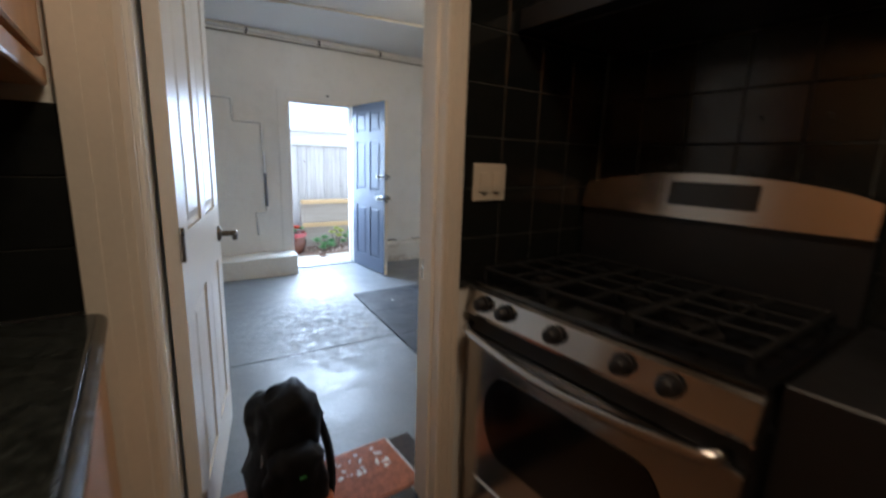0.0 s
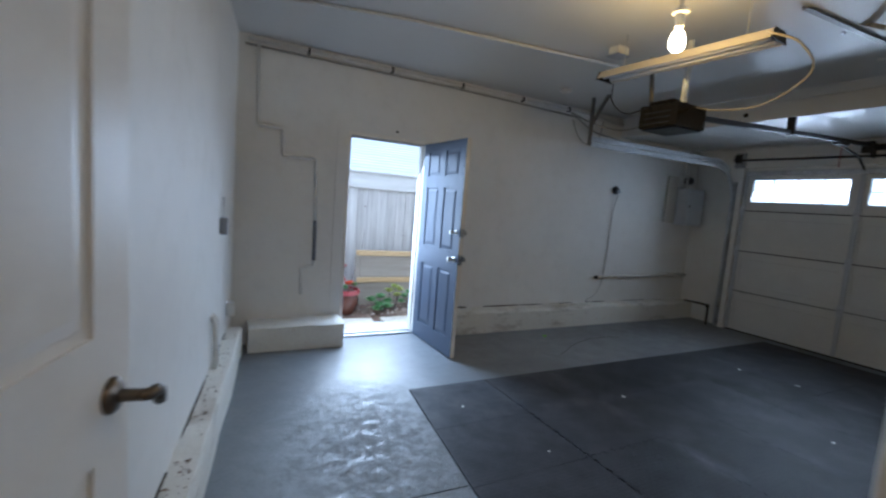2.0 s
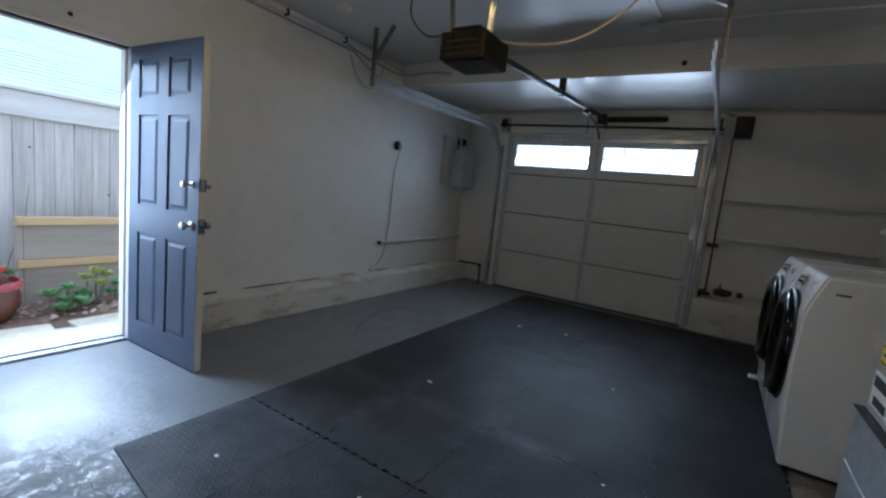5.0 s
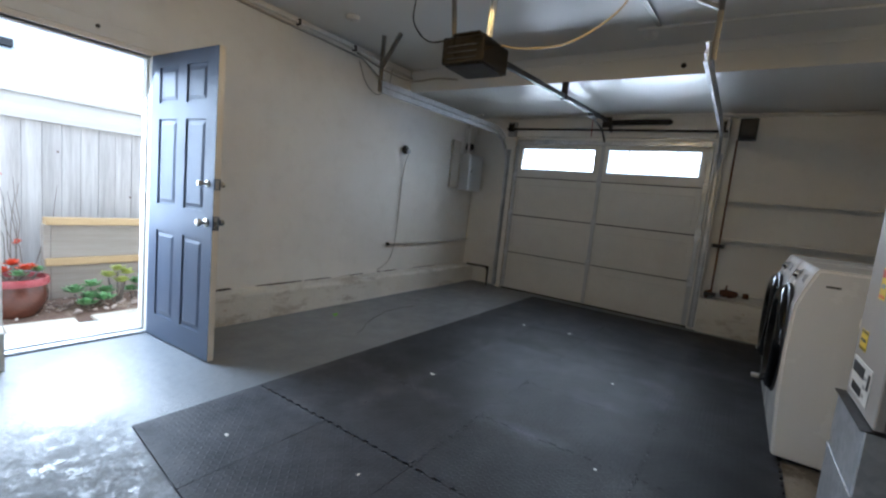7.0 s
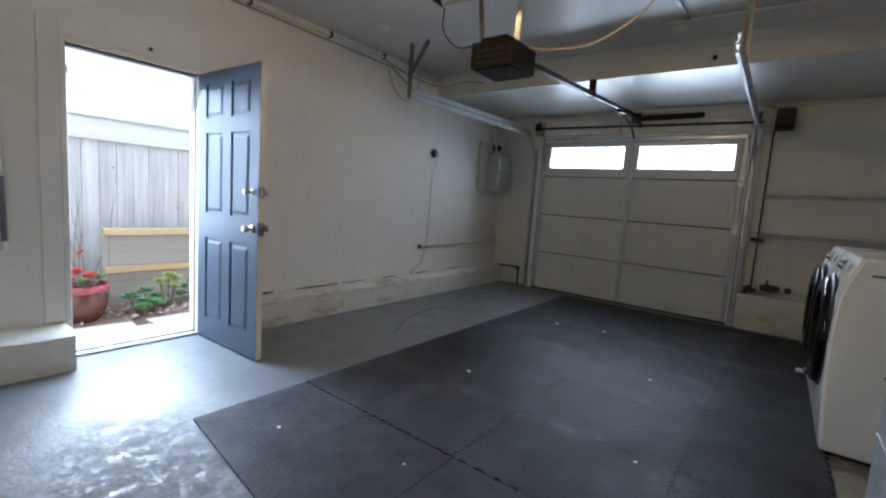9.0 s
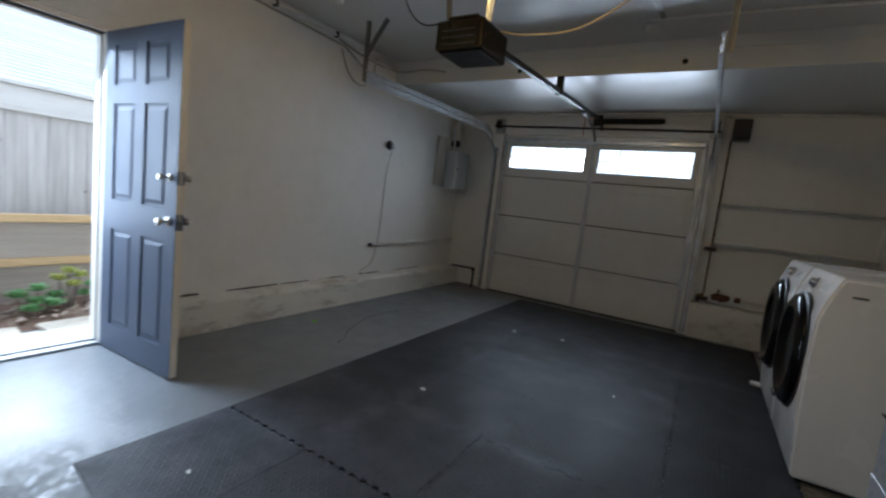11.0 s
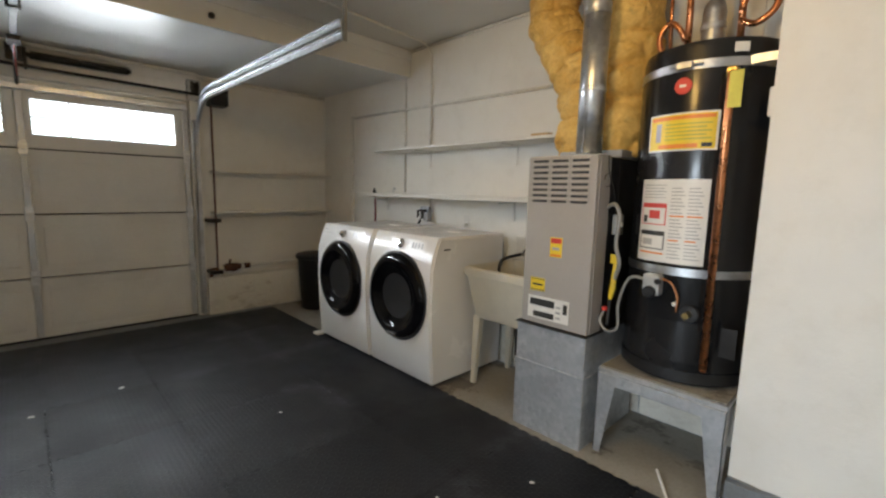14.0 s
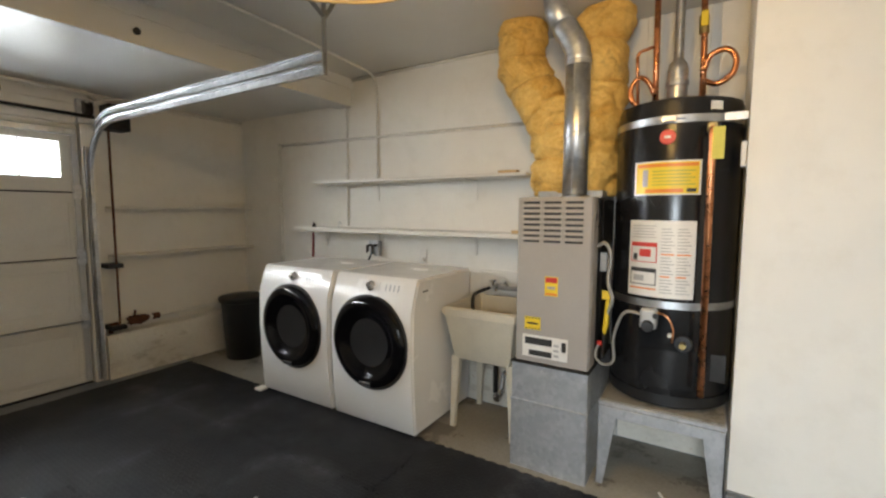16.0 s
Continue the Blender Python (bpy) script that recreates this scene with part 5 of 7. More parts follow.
sv = thing("gas_stove", "stainless steel gas range with black cast iron grates", "stove")
Y0s, Y1s, X0s, X1s, ZT = 0.432, 1.278, 0.86, 1.50, 0.985
part("body", B((X0s + 0.03, X1s, Y0s, Y1s, KFLOOR + 0.02, 0.90)), BLACK, sv)
bm = prism(bmesh.new(), [(X0s + 0.02, ZT + 0.004), (X0s + 0.002, ZT - 0.008), (X0s - 0.012, 0.905), (X0s - 0.008, 0.893), (X0s + 0.06, 0.893), (X0s + 0.06, ZT + 0.004)], Y0s, Y1s, "y")
cp = part("control_panel", bm, STEEL, sv, "stainless control panel")
for y in (1.19, 1.09, 0.90, 0.70, 0.59):
    part("knob", L([(0.026, 0.0), (0.027, -0.010), (0.021, -0.013), (0.019, -0.032), (0.015, -0.036), (0.001, -0.036)], (X0s - 0.004, y, 0.945), 20, "x"), BLACK, cp, "black burner knob", smooth=50)
top = part("cooktop", B((X0s + 0.012, X1s - 0.02, Y0s, Y1s, ZT + 0.005, ZT + 0.018), bevel=0.004), BLACK_GLOSS, sv, "black enamel cooktop")
for bx, by, br in ((1.03, 1.10, 0.045), (1.03, 0.63, 0.055), (1.30, 1.10, 0.04), (1.30, 0.63, 0.045), (1.16, 0.866, 0.05)):
    b = part("burner", L([(br, 0.019), (br, 0.030), (br * 0.8, 0.036), (0.001, 0.038)], (bx, by, ZT), 20), DARK_STEEL, top, smooth=40)
    part("burner_cap", L([(br * 0.75, 0.0385), (br * 0.75, 0.046), (br * 0.6, 0.049), (0.001, 0.05)], (bx, by, ZT), 20), DARK_STEEL, b)
IRON = simple("cast_iron", (0.009, 0.009, 0.009), 0.75, 0, 0.3, 30, 0.4)
IRON.node_tree.nodes["Principled BSDF"].inputs["Specular IOR Level"].default_value = 0.25
for gy in (0.60, 0.866, 1.13):
    gb = bmesh.new()
    x0, x1, a, b = X0s + 0.05, X1s - 0.11, gy - 0.125, gy + 0.125
    z = ZT + 0.055
    for p, q in (((x0, a), (x1, a)), ((x0, b), (x1, b)), ((x0, a), (x0, b)), ((x1, a), (x1, b)), ((x0, gy), (x1, gy)), (((x0 + x1) / 2, a), ((x0 + x1) / 2, b)), ((x0 + 0.14, a), (x0 + 0.14, b)), ((x1 - 0.14, a), (x1 - 0.14, b))):
        sweep(gb, [(p[0], p[1], z), (q[0], q[1], z)], 0.007, 6)
    for p in ((x0, a), (x1, a), (x0, b), (x1, b)):
        sweep(gb, [(p[0], p[1], ZT + 0.017), (p[0], p[1], z)], 0.007, 6)
    part("grate", gb, IRON, top, "black cast iron grate")
od = part("oven_door", B((X0s - 0.012, X0s + 0.028, Y0s + 0.003, Y1s - 0.003, 0.33, 0.835), bevel=0.006, seg=2), STEEL, sv)
part("gap", B((X0s + 0.004, X0s + 0.03, Y0s + 0.003, Y1s - 0.003, 0.838, 0.890)), BLACK, sv)
ring = [(0.855 + 0.30 * math.cos(a), 0.59 + 0.13 * max(-1, min(1, 1.6 * math.sin(a))) + (0.02 if math.sin(a) > 0 else 0) * math.cos(a) ** 0) for a in np.linspace(0, 2 * math.pi, 40, endpoint=False)]
part("oven_window", prism(bmesh.new(), ring, X0s - 0.0165, X0s - 0.012, "x"), BLACK_GLOSS, od, "dark oven glass")
hp = [(X0s - 0.012, Y0s + 0.03, 0.862), (X0s - 0.04, Y0s + 0.05, 0.858)] + [(X0s - 0.05 - 0.018 * math.sin(math.pi * k / 10), Y0s + 0.07 + (Y1s - Y0s - 0.14) * k / 10, 0.852 - 0.022 * math.sin(math.pi * k / 10)) for k in range(11)] + [(X0s - 0.04, Y1s - 0.05, 0.858), (X0s - 0.012, Y1s - 0.03, 0.862)]
part("oven_handle", T(hp, 0.015, 12), STEEL, od, "bowed stainless handle", smooth=60)
part("drawer", B((X0s - 0.008, X0s + 0.028, Y0s + 0.003, Y1s - 0.003, KFLOOR + 0.03, 0.322), bevel=0.006), STEEL, sv)
def tilted(bm):
    for v in bm.verts:
        v.co.x += 0.20 * (v.co.z - 1.30)
    return bm


bgr = [(Y0s, 1.23)] + [(Y0s + (Y1s - Y0s) * k / 16, 1.318 + 0.055 * math.sin(math.pi * k / 16) ** 0.7) for k in range(17)] + [(Y1s, 1.23)]
bm = prism(bmesh.new(), bgr, 1.425, 1.475, "x")
for v in bm.verts:
    v.co.x += 0.20 * (v.co.z - 1.30)
bk = part("backguard", bm, STEEL, sv, "arched stainless backguard")
part("backguard_base", B((1.43, 1.475, Y0s, Y1s, ZT + 0.0185, 1.228)), BLACK, sv)
part("display", tilted(B((1.4185, 1.4245, 0.69, 0.945, 1.272, 1.345), bevel=0.002)), BLACK_GLOSS, bk, "black clock display")
# added block: keeps the unlit area right of the stove black
dc = thing("dark_filler", "added dark block filling the black area beside the stove", "cabinet")
part("body", B((0.93, 1.505, -1.5, Y0s - 0.006, KFLOOR + 0.10, 1.0), bevel=0.004), BLACK, dc)
part("toe_kick", B((0.98, 1.505, -1.5, Y0s - 0.006, KFLOOR + 0.001, KFLOOR + 0.099)), BLACK, dc)
hood = thing("range_hood", "black kitchen range hood", "range hood")
part("filter", B((1.08, 1.46, Y0s + 0.05, Y1s - 0.05, 1.793, 1.799), bevel=0.002), DARK_STEEL, hood)
part("body", prism(bmesh.new(), [(1.02, 1.80), (1.515, 1.80), (1.515, 1.98), (1.20, 1.98), (1.02, 1.86)], Y0s, Y1s, "y"), BLACK, hood)

# step with a mat and a backpack behind the kitchen door
stp = thing("doorstep", "low white-edged step outside the kitchen door", "step")
part("block", B((0.04, 0.835, 1.465, 1.80, 0.0, 0.118), bevel=0.006), simple("pale_step", (0.52, 0.52, 0.52), 0.6, 0, 0.1, 5, 0.2), stp)
dm = thing("doormat", "reddish brown ribbed doormat with plastic flecks", "doormat")
RIB = simple("reddish_ribbed_mat", (0.42, 0.15, 0.075), 0.35, 0, 0.3, 30, 0.3)
rb = bmesh.new()
for k in range(30):
    y = 1.472 + 0.0106 * k
    box(rb, 0.06, 0.815, y, y + 0.0088, 0.1185, 0.130 + 0.002 * (k % 2), bevel=0.002)
part("ribs", rb, RIB, dm)
fk = bmesh.new()
for k in range(34):
    x, y, s = rng.uniform(0.45, 0.78), rng.uniform(1.62, 1.77), rng.uniform(0.004, 0.012)
    bmesh.ops.create_icosphere(fk, subdivisions=1, radius=1, matrix=Matrix.LocRotScale((x, y, 0.132), Euler((0, 0, rng.uniform(0, 3))), (s * 1.5, s, 0.0025)))
part("flecks", fk, PAPER_WHITE, dm, "shiny white plastic flecks")
setting("floor_patch", B((0.855, 1.02, 1.47, 1.93, 0.0, 0.006), bevel=0.002), simple("dark_brown_rug", (0.045, 0.033, 0.028), 0.9, 0, 0.3, 20, 0.3), "small dark brown rug on the floor", "rug")

drape_arc = [(0.32 + 0.03 * math.cos(a), 1.66, 0.575 + 0.018 * math.sin(a)) for a in np.linspace(0, math.pi, 9)]
bp = thing("backpack", "black fabric backpack with an orange base", "backpack")
FAB = simple("black_nylon", (0.007, 0.007, 0.008), 0.5, 0, 0.35, 40, 0.5, 400)
FAB.node_tree.nodes["Principled BSDF"].inputs["Specular IOR Level"].default_value = 0.18
ORG = simple("orange_nylon", (0.50, 0.14, 0.03), 0.6, 0, 0.2, 30, 0.4, 300)


def lump(c, size, seed, power=0.75, freq=5.0, amp=0.02):
    bm = bmesh.new()
    bmesh.ops.create_icosphere(bm, subdivisions=4, radius=1)
    for v in bm.verts:
        p = Vector([math.copysign(abs(q) ** power, q) for q in v.co])
        w_ = Vector((p.x * size[0], p.y * size[1], p.z * size[2])) + Vector(c)
        v.co = w_ + v.co * amp * (noise.noise(w_ * freq + Vector((seed, 0, 0))) + 0.5 * noise.noise(w_ * freq * 3))
    return bm


part("bag", lump((0.338, 1.64, 0.362), (0.112, 0.10, 0.235), 1, 0.62, 7.0, 0.05), FAB, bp, smooth=70)
part("front_pocket", lump((0.345, 1.535, 0.29), (0.098, 0.05, 0.135), 2, 0.6, 9.0, 0.035), FAB, bp, smooth=70)
part("base", lump((0.33, 1.60, 0.178), (0.14, 0.115, 0.048), 3, 0.6), ORG, bp, "orange base panel", smooth=70)
part("strap", T(rounded([(0.44, 1.62, 0.50), (0.475, 1.58, 0.36), (0.475, 1.54, 0.24), (0.45, 1.53, 0.135)], 0.05), 0.016, 8), FAB, bp)
part("grab_handle", T(drape_arc, 0.007, 8), FAB, bp, smooth=60)
part("zip", T(rounded([(0.245, 1.60, 0.30), (0.25, 1.575, 0.47), (0.33, 1.57, 0.53), (0.41, 1.575, 0.47), (0.415, 1.60, 0.30)], 0.06), 0.004, 6), GALV_DULL, bp, "grey zip")
part("badge", B((0.340, 0.365, 1.476, 1.482, 0.335, 0.343)), simple("green_badge", (0.1, 0.4, 0.12), 0.5), bp, "small green badge")
# ---- garage: ceiling fittings ----
bl = thing("bulb_fixture", "bare glowing bulb in a porcelain ceiling holder", "lamp")
part("stem", T([(2.59, 2.985, CEIL), (2.59, 2.985, 2.56)], 0.011, 8), PAPER_WHITE, bl)
part("canopy", L([(0.055, 2.749), (0.055, 2.73), (0.02, 2.72), (0.001, 2.72)], (2.59, 2.985, 0), 20), PAPER_WHITE, bl)
part("holder", L([(0.02, 2.565), (0.045, 2.56), (0.045, 2.548), (0.022, 2.54), (0.022, 2.475), (0.001, 2.475)], (2.59, 2.985, 0), 20), PAPER_WHITE, bl, "white porcelain holder", smooth=50)
gl = part("bulb", L([(0.014, 2.474), (0.016, 2.46), (0.034, 2.44), (0.042, 2.405), (0.040, 2.37), (0.028, 2.352), (0.001, 2.345)], (2.59, 2.985, 0), 20), emitter("glowing_bulb", (1.0, 0.80, 0.48), 14.0), bl, "glowing frosted bulb", smooth=60)
gl.visible_shadow = False

fx = thing("fluorescent_fixture", "long white two-tube strip light hung below the ceiling", "lamp", Matrix.Translation((3.03, 3.30, 2.45)) @ pose(0, 0, 0, 0, 0, 5))
FIX = simple("cream_fixture_enamel", (0.45, 0.41, 0.34), 0.4, 0, 0.06, 4, 0.0)
bm = prism(bmesh.new(), [(-0.085, 0.0), (-0.055, 0.055), (-0.04, 0.062), (0.04, 0.062), (0.055, 0.055), (0.085, 0.0), (0.08, 0.0), (0.045, 0.035), (-0.045, 0.035), (-0.08, 0.0)], -0.56, 0.56, "y")
part("housing", bm, FIX, fx)
for s in (-1, 1):
    part("end_cap", prism(bmesh.new(), [(-0.088, -0.004), (-0.056, 0.058), (0.056, 0.058), (0.088, -0.004)], s * 0.56, s * 0.568, "y"), DARK_STEEL, fx)
    part("tube", T([(s * 0.038, -0.535, 0.012), (s * 0.038, 0.535, 0.012)], 0.013, 10), PAPER_WHITE, fx, "unlit fluorescent tube", smooth=60)
    part("chain", T([(0, s * 0.40, 0.06), (0, s * 0.40, 0.30)], 0.004, 6), GALV, fx)
cab = [(2.99, 2.75, 2.48), (3.05, 2.62, 2.40), (3.2, 2.62, 2.28), (3.4, 2.95, 2.20), (3.52, 3.3, 2.24), (3.58, 3.5, 2.30)]
def drape(pts, n=6):
    """A smooth curve through points."""
    P = [Vector(p) for p in pts]
    P = [2 * P[0] - P[1], *P, 2 * P[-1] - P[-2]]
    out = []
    for a, b, c, d2 in zip(P, P[1:], P[2:], P[3:]):
        for k in range(n):
            t = k / n
            out.append(0.5 * ((2 * b) + (c - a) * t + (2 * a - 5 * b + 4 * c - d2) * t * t + (3 * b - a - 3 * c + d2) * t ** 3))
    return out + [P[-2]]
def cable(name, pts, r, material, label, category="cable", seg=6):
    return tagged(part(name, T(drape(pts), r, seg), material, smooth=60), label, category)
YELLOWCORD = simple("tan_cord", (0.42, 0.34, 0.20), 0.5, 0, 0.1, 10, 0.0)
cable("power_cord", cab, 0.006, YELLOWCORD, "tan power cord looping from the opener to the strip light")
cable("power_cord", [(3.08, 3.86, 2.45), (3.13, 3.90, 2.33), (3.25, 3.85, 2.25), (3.42, 3.75, 2.33), (3.5, 3.65, 2.36)], 0.005, CABLE_BLACK, "black cord drooping from the strip light to the opener")

op = thing("garage_door_opener", "dark metal garage door opener hung from the ceiling", "garage door opener")
OPM = simple("opener_shell", (0.065, 0.052, 0.036), 0.2, 0.9, 0.2, 8, 0.05)
part("housing", B((3.40, 3.76, 3.53, 3.86, 2.15, 2.33), bevel=0.014, seg=2), OPM, op)
part("lens_cover", B((3.43, 3.73, 3.545, 3.845, 2.142, 2.1495), bevel=0.004), BLACK, op)
for z in (2.18, 2.22, 2.26):
    part("vent_slot", B((3.3985, 3.4005, 3.58, 3.81, z, z + 0.008)), PRINT_BLACK, op)
part("motor_cover", B((3.42, 3.60, 3.58, 3.80, 2.3305, 2.36), bevel=0.01), OPM, op)
part("hanger_strap", perforated(bmesh.new(), (3.50, 3.56, 2.335), (3.42, 3.50, CEIL), 0.035), GALV, op)
part("hanger_strap", perforated(bmesh.new(), (3.52, 3.85, 2.335), (3.52, 3.90, CEIL), 0.025), ANGLE, op)
def rail_z(x):
    return 2.27 + (x - 3.76) * (2.45 - 2.27) / 3.0
part("rail", prism(bmesh.new(), [(3.765, rail_z(3.765) - 0.02), (6.78, rail_z(6.78) - 0.02), (6.78, rail_z(6.78) + 0.02), (3.765, rail_z(3.765) + 0.02)], 3.595, 3.63, "y"), BLACK, op, "black steel drive rail")
part("rail_bracket", B((5.14, 5.17, 3.58, 3.645, rail_z(5.15) - 0.03, rail_z(5.15) + 0.14), bevel=0.003), DARK_STEEL, op)
part("trolley", B((6.05, 6.25, 3.575, 3.65, rail_z(6.15) - 0.055, rail_z(6.15) - 0.022), bevel=0.004), DARK_STEEL, op)
part("pull_arm", T([(6.15, 3.612, rail_z(6.15) - 0.05), (6.60, 3.612, 2.30), (6.80, 3.612, 2.16)], 0.013, 8), DARK_STEEL, op)
part("release_cord", T(drape([(6.18, 3.612, rail_z(6.18) - 0.055), (6.185, 3.613, 2.28), (6.18, 3.61, 2.14)]), 0.005, 6), simple("red_cord", (0.32, 0.06, 0.04), 0.6), op, "red release cord")
part("header_bracket", B((6.76, 6.798, 3.56, 3.665, 2.36, 2.50), bevel=0.004), DARK_STEEL, op)

# torsion shaft above the garage door
sh = thing("torsion_shaft", "dark steel torsion shaft with spring and cable drums", "torsion shaft")
part("shaft", T([(6.73, 2.27, 2.30), (6.73, 5.0, 2.34)], 0.0135, 10), DARK_STEEL, sh, smooth=60)
coil = []
for k in range(12 * 46 + 1):
    a = 2 * math.pi * k / 12
    y = 2.86 + 0.66 * k / (12 * 46)
    coil.append((6.73 + 0.030 * math.cos(a), y, 2.41 + 0.030 * math.sin(a)))
part("spring", T(coil, 0.0062, 5), DARK_STEEL, sh, "wound black torsion spring")
part("spring_core", T([(6.73, 2.84, 2.41), (6.73, 3.56, 2.41)], 0.018, 10), DARK_STEEL, sh)
part("spring_bracket", B((6.70, 6.798, 3.54, 3.56, 2.30, 2.46), bevel=0.003), DARK_STEEL, sh)
for y in (2.32, 4.93):
    part("cable_drum", L([(0.03, -0.03), (0.062, -0.028), (0.062, -0.02), (0.05, -0.015), (0.05, 0.015), (0.062, 0.02), (0.062, 0.028), (0.03, 0.03)], (6.73, y, 2.36), 24, "y"), DARK_STEEL, sh, smooth=40)
    part("end_bearing", B((6.745, 6.798, y - 0.06, y + 0.06, 2.24, 2.44), bevel=0.004), GALV_DULL, sh)
pb = thing("junction_box", "black metal box high beside the garage door", "electrical box")
part("body", B((6.72, 6.898, 2.0, 2.17, 2.22, 2.44), bevel=0.008), BLACK, pb)
part("cover", B((6.712, 6.7195, 2.02, 2.15, 2.24, 2.42), bevel=0.003), DARK_STEEL, pb)
lt = thing("wall_latch_rod", "rusty brown steel rod beside the garage door", "rod")
part("rod", T([(6.74, 2.17, 0.46), (6.74, 2.17, 2.21)], 0.010, 8), RUST, lt)
for z in (1.02, 0.46):
    part("clip", B((6.72, 6.898, 2.12, 2.24, z - 0.02, z + 0.02), bevel=0.004), DARK_STEEL, lt)

# ceiling conduit, junction box, detectors
def pipe(name, pts, r, material, label, category="conduit", radius=0.05, seg=10):
    return tagged(part(name, T(rounded(pts, radius), r, seg), material, smooth=60), label, category)
CONDUIT = simple("painted_conduit", (0.74, 0.725, 0.68), 0.4, 0, 0.1, 12, 0.1)
pipe("conduit", [(0.36, 4.75, 2.735), (1.55, 4.45, 2.735), (3.46, 4.19, 2.735)], 0.012, CONDUIT, "white painted conduit across the ceiling", radius=0.2)
jb = thing("ceiling_box", "white metal junction box on the ceiling", "electrical box")
part("body", B((3.10, 3.22, 3.87, 3.97, 2.69, 2.749), bevel=0.006), CONDUIT, jb)
part("plate", B((3.09, 3.23, 3.86, 3.98, 2.682, 2.6895), bevel=0.002), GALV_DULL, jb)
for x, y, z, rr in ((3.68, 5.07, CEIL, 0.06), (4.86, 2.83, CEIL, 0.055)):
    dt = thing("smoke_detector", "small round white detector on the ceiling", "detector", group="ceiling detectors")
    part("body", L([(rr, -0.001), (rr, -0.02), (rr * 0.9, -0.035), (rr * 0.5, -0.042), (0.001, -0.043)], (x, y, z), 24), PAPER_WHITE, dt, smooth=50)
    part("grille", L([(rr * 0.45, -0.0425), (rr * 0.4, -0.047), (0.001, -0.048)], (x, y, z), 16), CONDUIT, dt)
br = thing("ceiling_brace", "grey perforated angle iron along the ceiling", "brace")
part("angle", perforated(bmesh.new(), (3.45, 2.83, 2.735), (4.72, 2.76, 2.735), 0.035), ANGLE, br)
part("bolt", L([(0.012, -0.04), (0.012, -0.028), (0.001, -0.027)], (3.9, 2.80, 2.735), 8), GALV, br)
cb = thing("ceiling_brace", "grey perforated angle iron along the ceiling", "brace")
part("angle", perforated(bmesh.new(), (3.55, 2.30, 2.735), (4.35, 2.25, 2.735), 0.035), ANGLE, cb)
for x, y in ((5.188, 4.05), (5.188, 2.6)):
    tagged(part("beam_bolt", L([(0.022, 0), (0.022, -0.012), (0.012, -0.02), (0.001, -0.02)], (x - 0.0135 + 0.015, y, 2.575), 10, "x"), DARK_STEEL), "dark bolt head in the ceiling beam", "bolt")
hk = pipe("ceiling_hook", [(1.02, 3.4, CEIL), (1.02, 3.4, 2.66), (1.05, 3.4, 2.62), (1.08, 3.4, 2.65), (1.08, 3.4, 2.68)], 0.005, GALV, "bent wire hook in the ceiling", "hook", 0.03, 6)

# north wall: conduits, cables, socket, panel
pipe("conduit", [(0.60, 5.575, 2.705), (2.4, 5.58, 2.70), (4.1, 5.58, 2.70), (5.17, 5.58, 2.66)], 0.017, CONDUIT, "painted conduit along the top of the wall")
pipe("conduit", [(0.58, 5.59, 2.66), (2.6, 5.595, 2.665), (4.35, 5.595, 2.64)], 0.010, WIRE, "grey cable along the top of the wall", "cable")
for x in (1.1, 1.9, 2.7, 3.5, 4.2):
    tagged(part("conduit_clip", B((x - 0.01, x + 0.01, 5.555, NORTH, 2.675, 2.728), bevel=0.003), DARK_STEEL), "dark clip holding the wall conduit", "clip")
pipe("conduit", [(0.685, 5.59, 2.70), (0.70, 5.59, 1.995), (0.91, 5.59, 1.995), (0.915, 5.59, 1.755), (1.205, 5.59, 1.755), (1.225, 5.59, 1.18)], 0.0145, CONDUIT, "painted conduit stepping down the wall", radius=0.03)
pipe("conduit", [(1.225, 5.588, 1.18), (1.232, 5.588, 0.80)], 0.0155, simple("dark_grey_sleeve", (0.16, 0.16, 0.17), 0.5), "dark grey sleeve on the wall conduit")
pipe("conduit", [(1.232, 5.59, 0.80), (1.23, 5.59, 0.735), (1.11, 5.59, 0.725), (1.125, 5.59, 0.47)], 0.012, CONDUIT, "painted conduit ending above the footing", radius=0.02)
ob = thing("wall_socket", "round black wall socket with a hanging cord", "socket")
part("plate", L([(0.055, 0), (0.055, -0.012), (0.045, -0.03), (0.03, -0.045), (0.001, -0.047)], (5.19, NORTH, 1.80), 20, "y"), BLACK, ob, smooth=40)
part("plug", B((5.165, 5.215, 5.535, 5.563, 1.76, 1.80), bevel=0.006), GALV_DULL, ob)
cable("socket_cord", [(5.19, 5.55, 1.76), (5.17, 5.595, 1.5), (5.16, 5.60, 1.1), (5.14, 5.60, 0.7), (5.05, 5.60, 0.40), (4.85, 5.60, 0.29)], 0.0045, WIRE, "thin grey cord hanging down the wall")
wp = pipe("wall_pipe", [(4.98, 5.58, 0.61), (6.89, 5.58, 0.635)], 0.016, CONDUIT, "painted pipe along the wall", "pipe")
part("end_cap", L([(0.022, 0.0), (0.022, 0.03), (0.001, 0.03)], (4.965, 5.58, 0.61), 12, "x"), DARK_STEEL, wp, "dark end cap")
bb = tagged(part("backing_board", B((6.22, 6.43, 5.57, NORTH - 0.001, 1.42, 2.10), bevel=0.003), wood("painted_plywood", (0.52, 0.48, 0.40), (0.62, 0.58, 0.50), "z", 0.55)), "cream painted plywood backing board on the wall", "board")
ep = thing("electrical_panel", "grey steel electrical panel on the wall", "electrical panel")
PANEL = simple("panel_grey", (0.62, 0.64, 0.65), 0.4, 0.1, 0.04, 4, 0.03)
part("box", B((6.44, 6.80, 5.40, NORTH - 0.001, 1.40, 1.93), bevel=0.002), PANEL, ep)
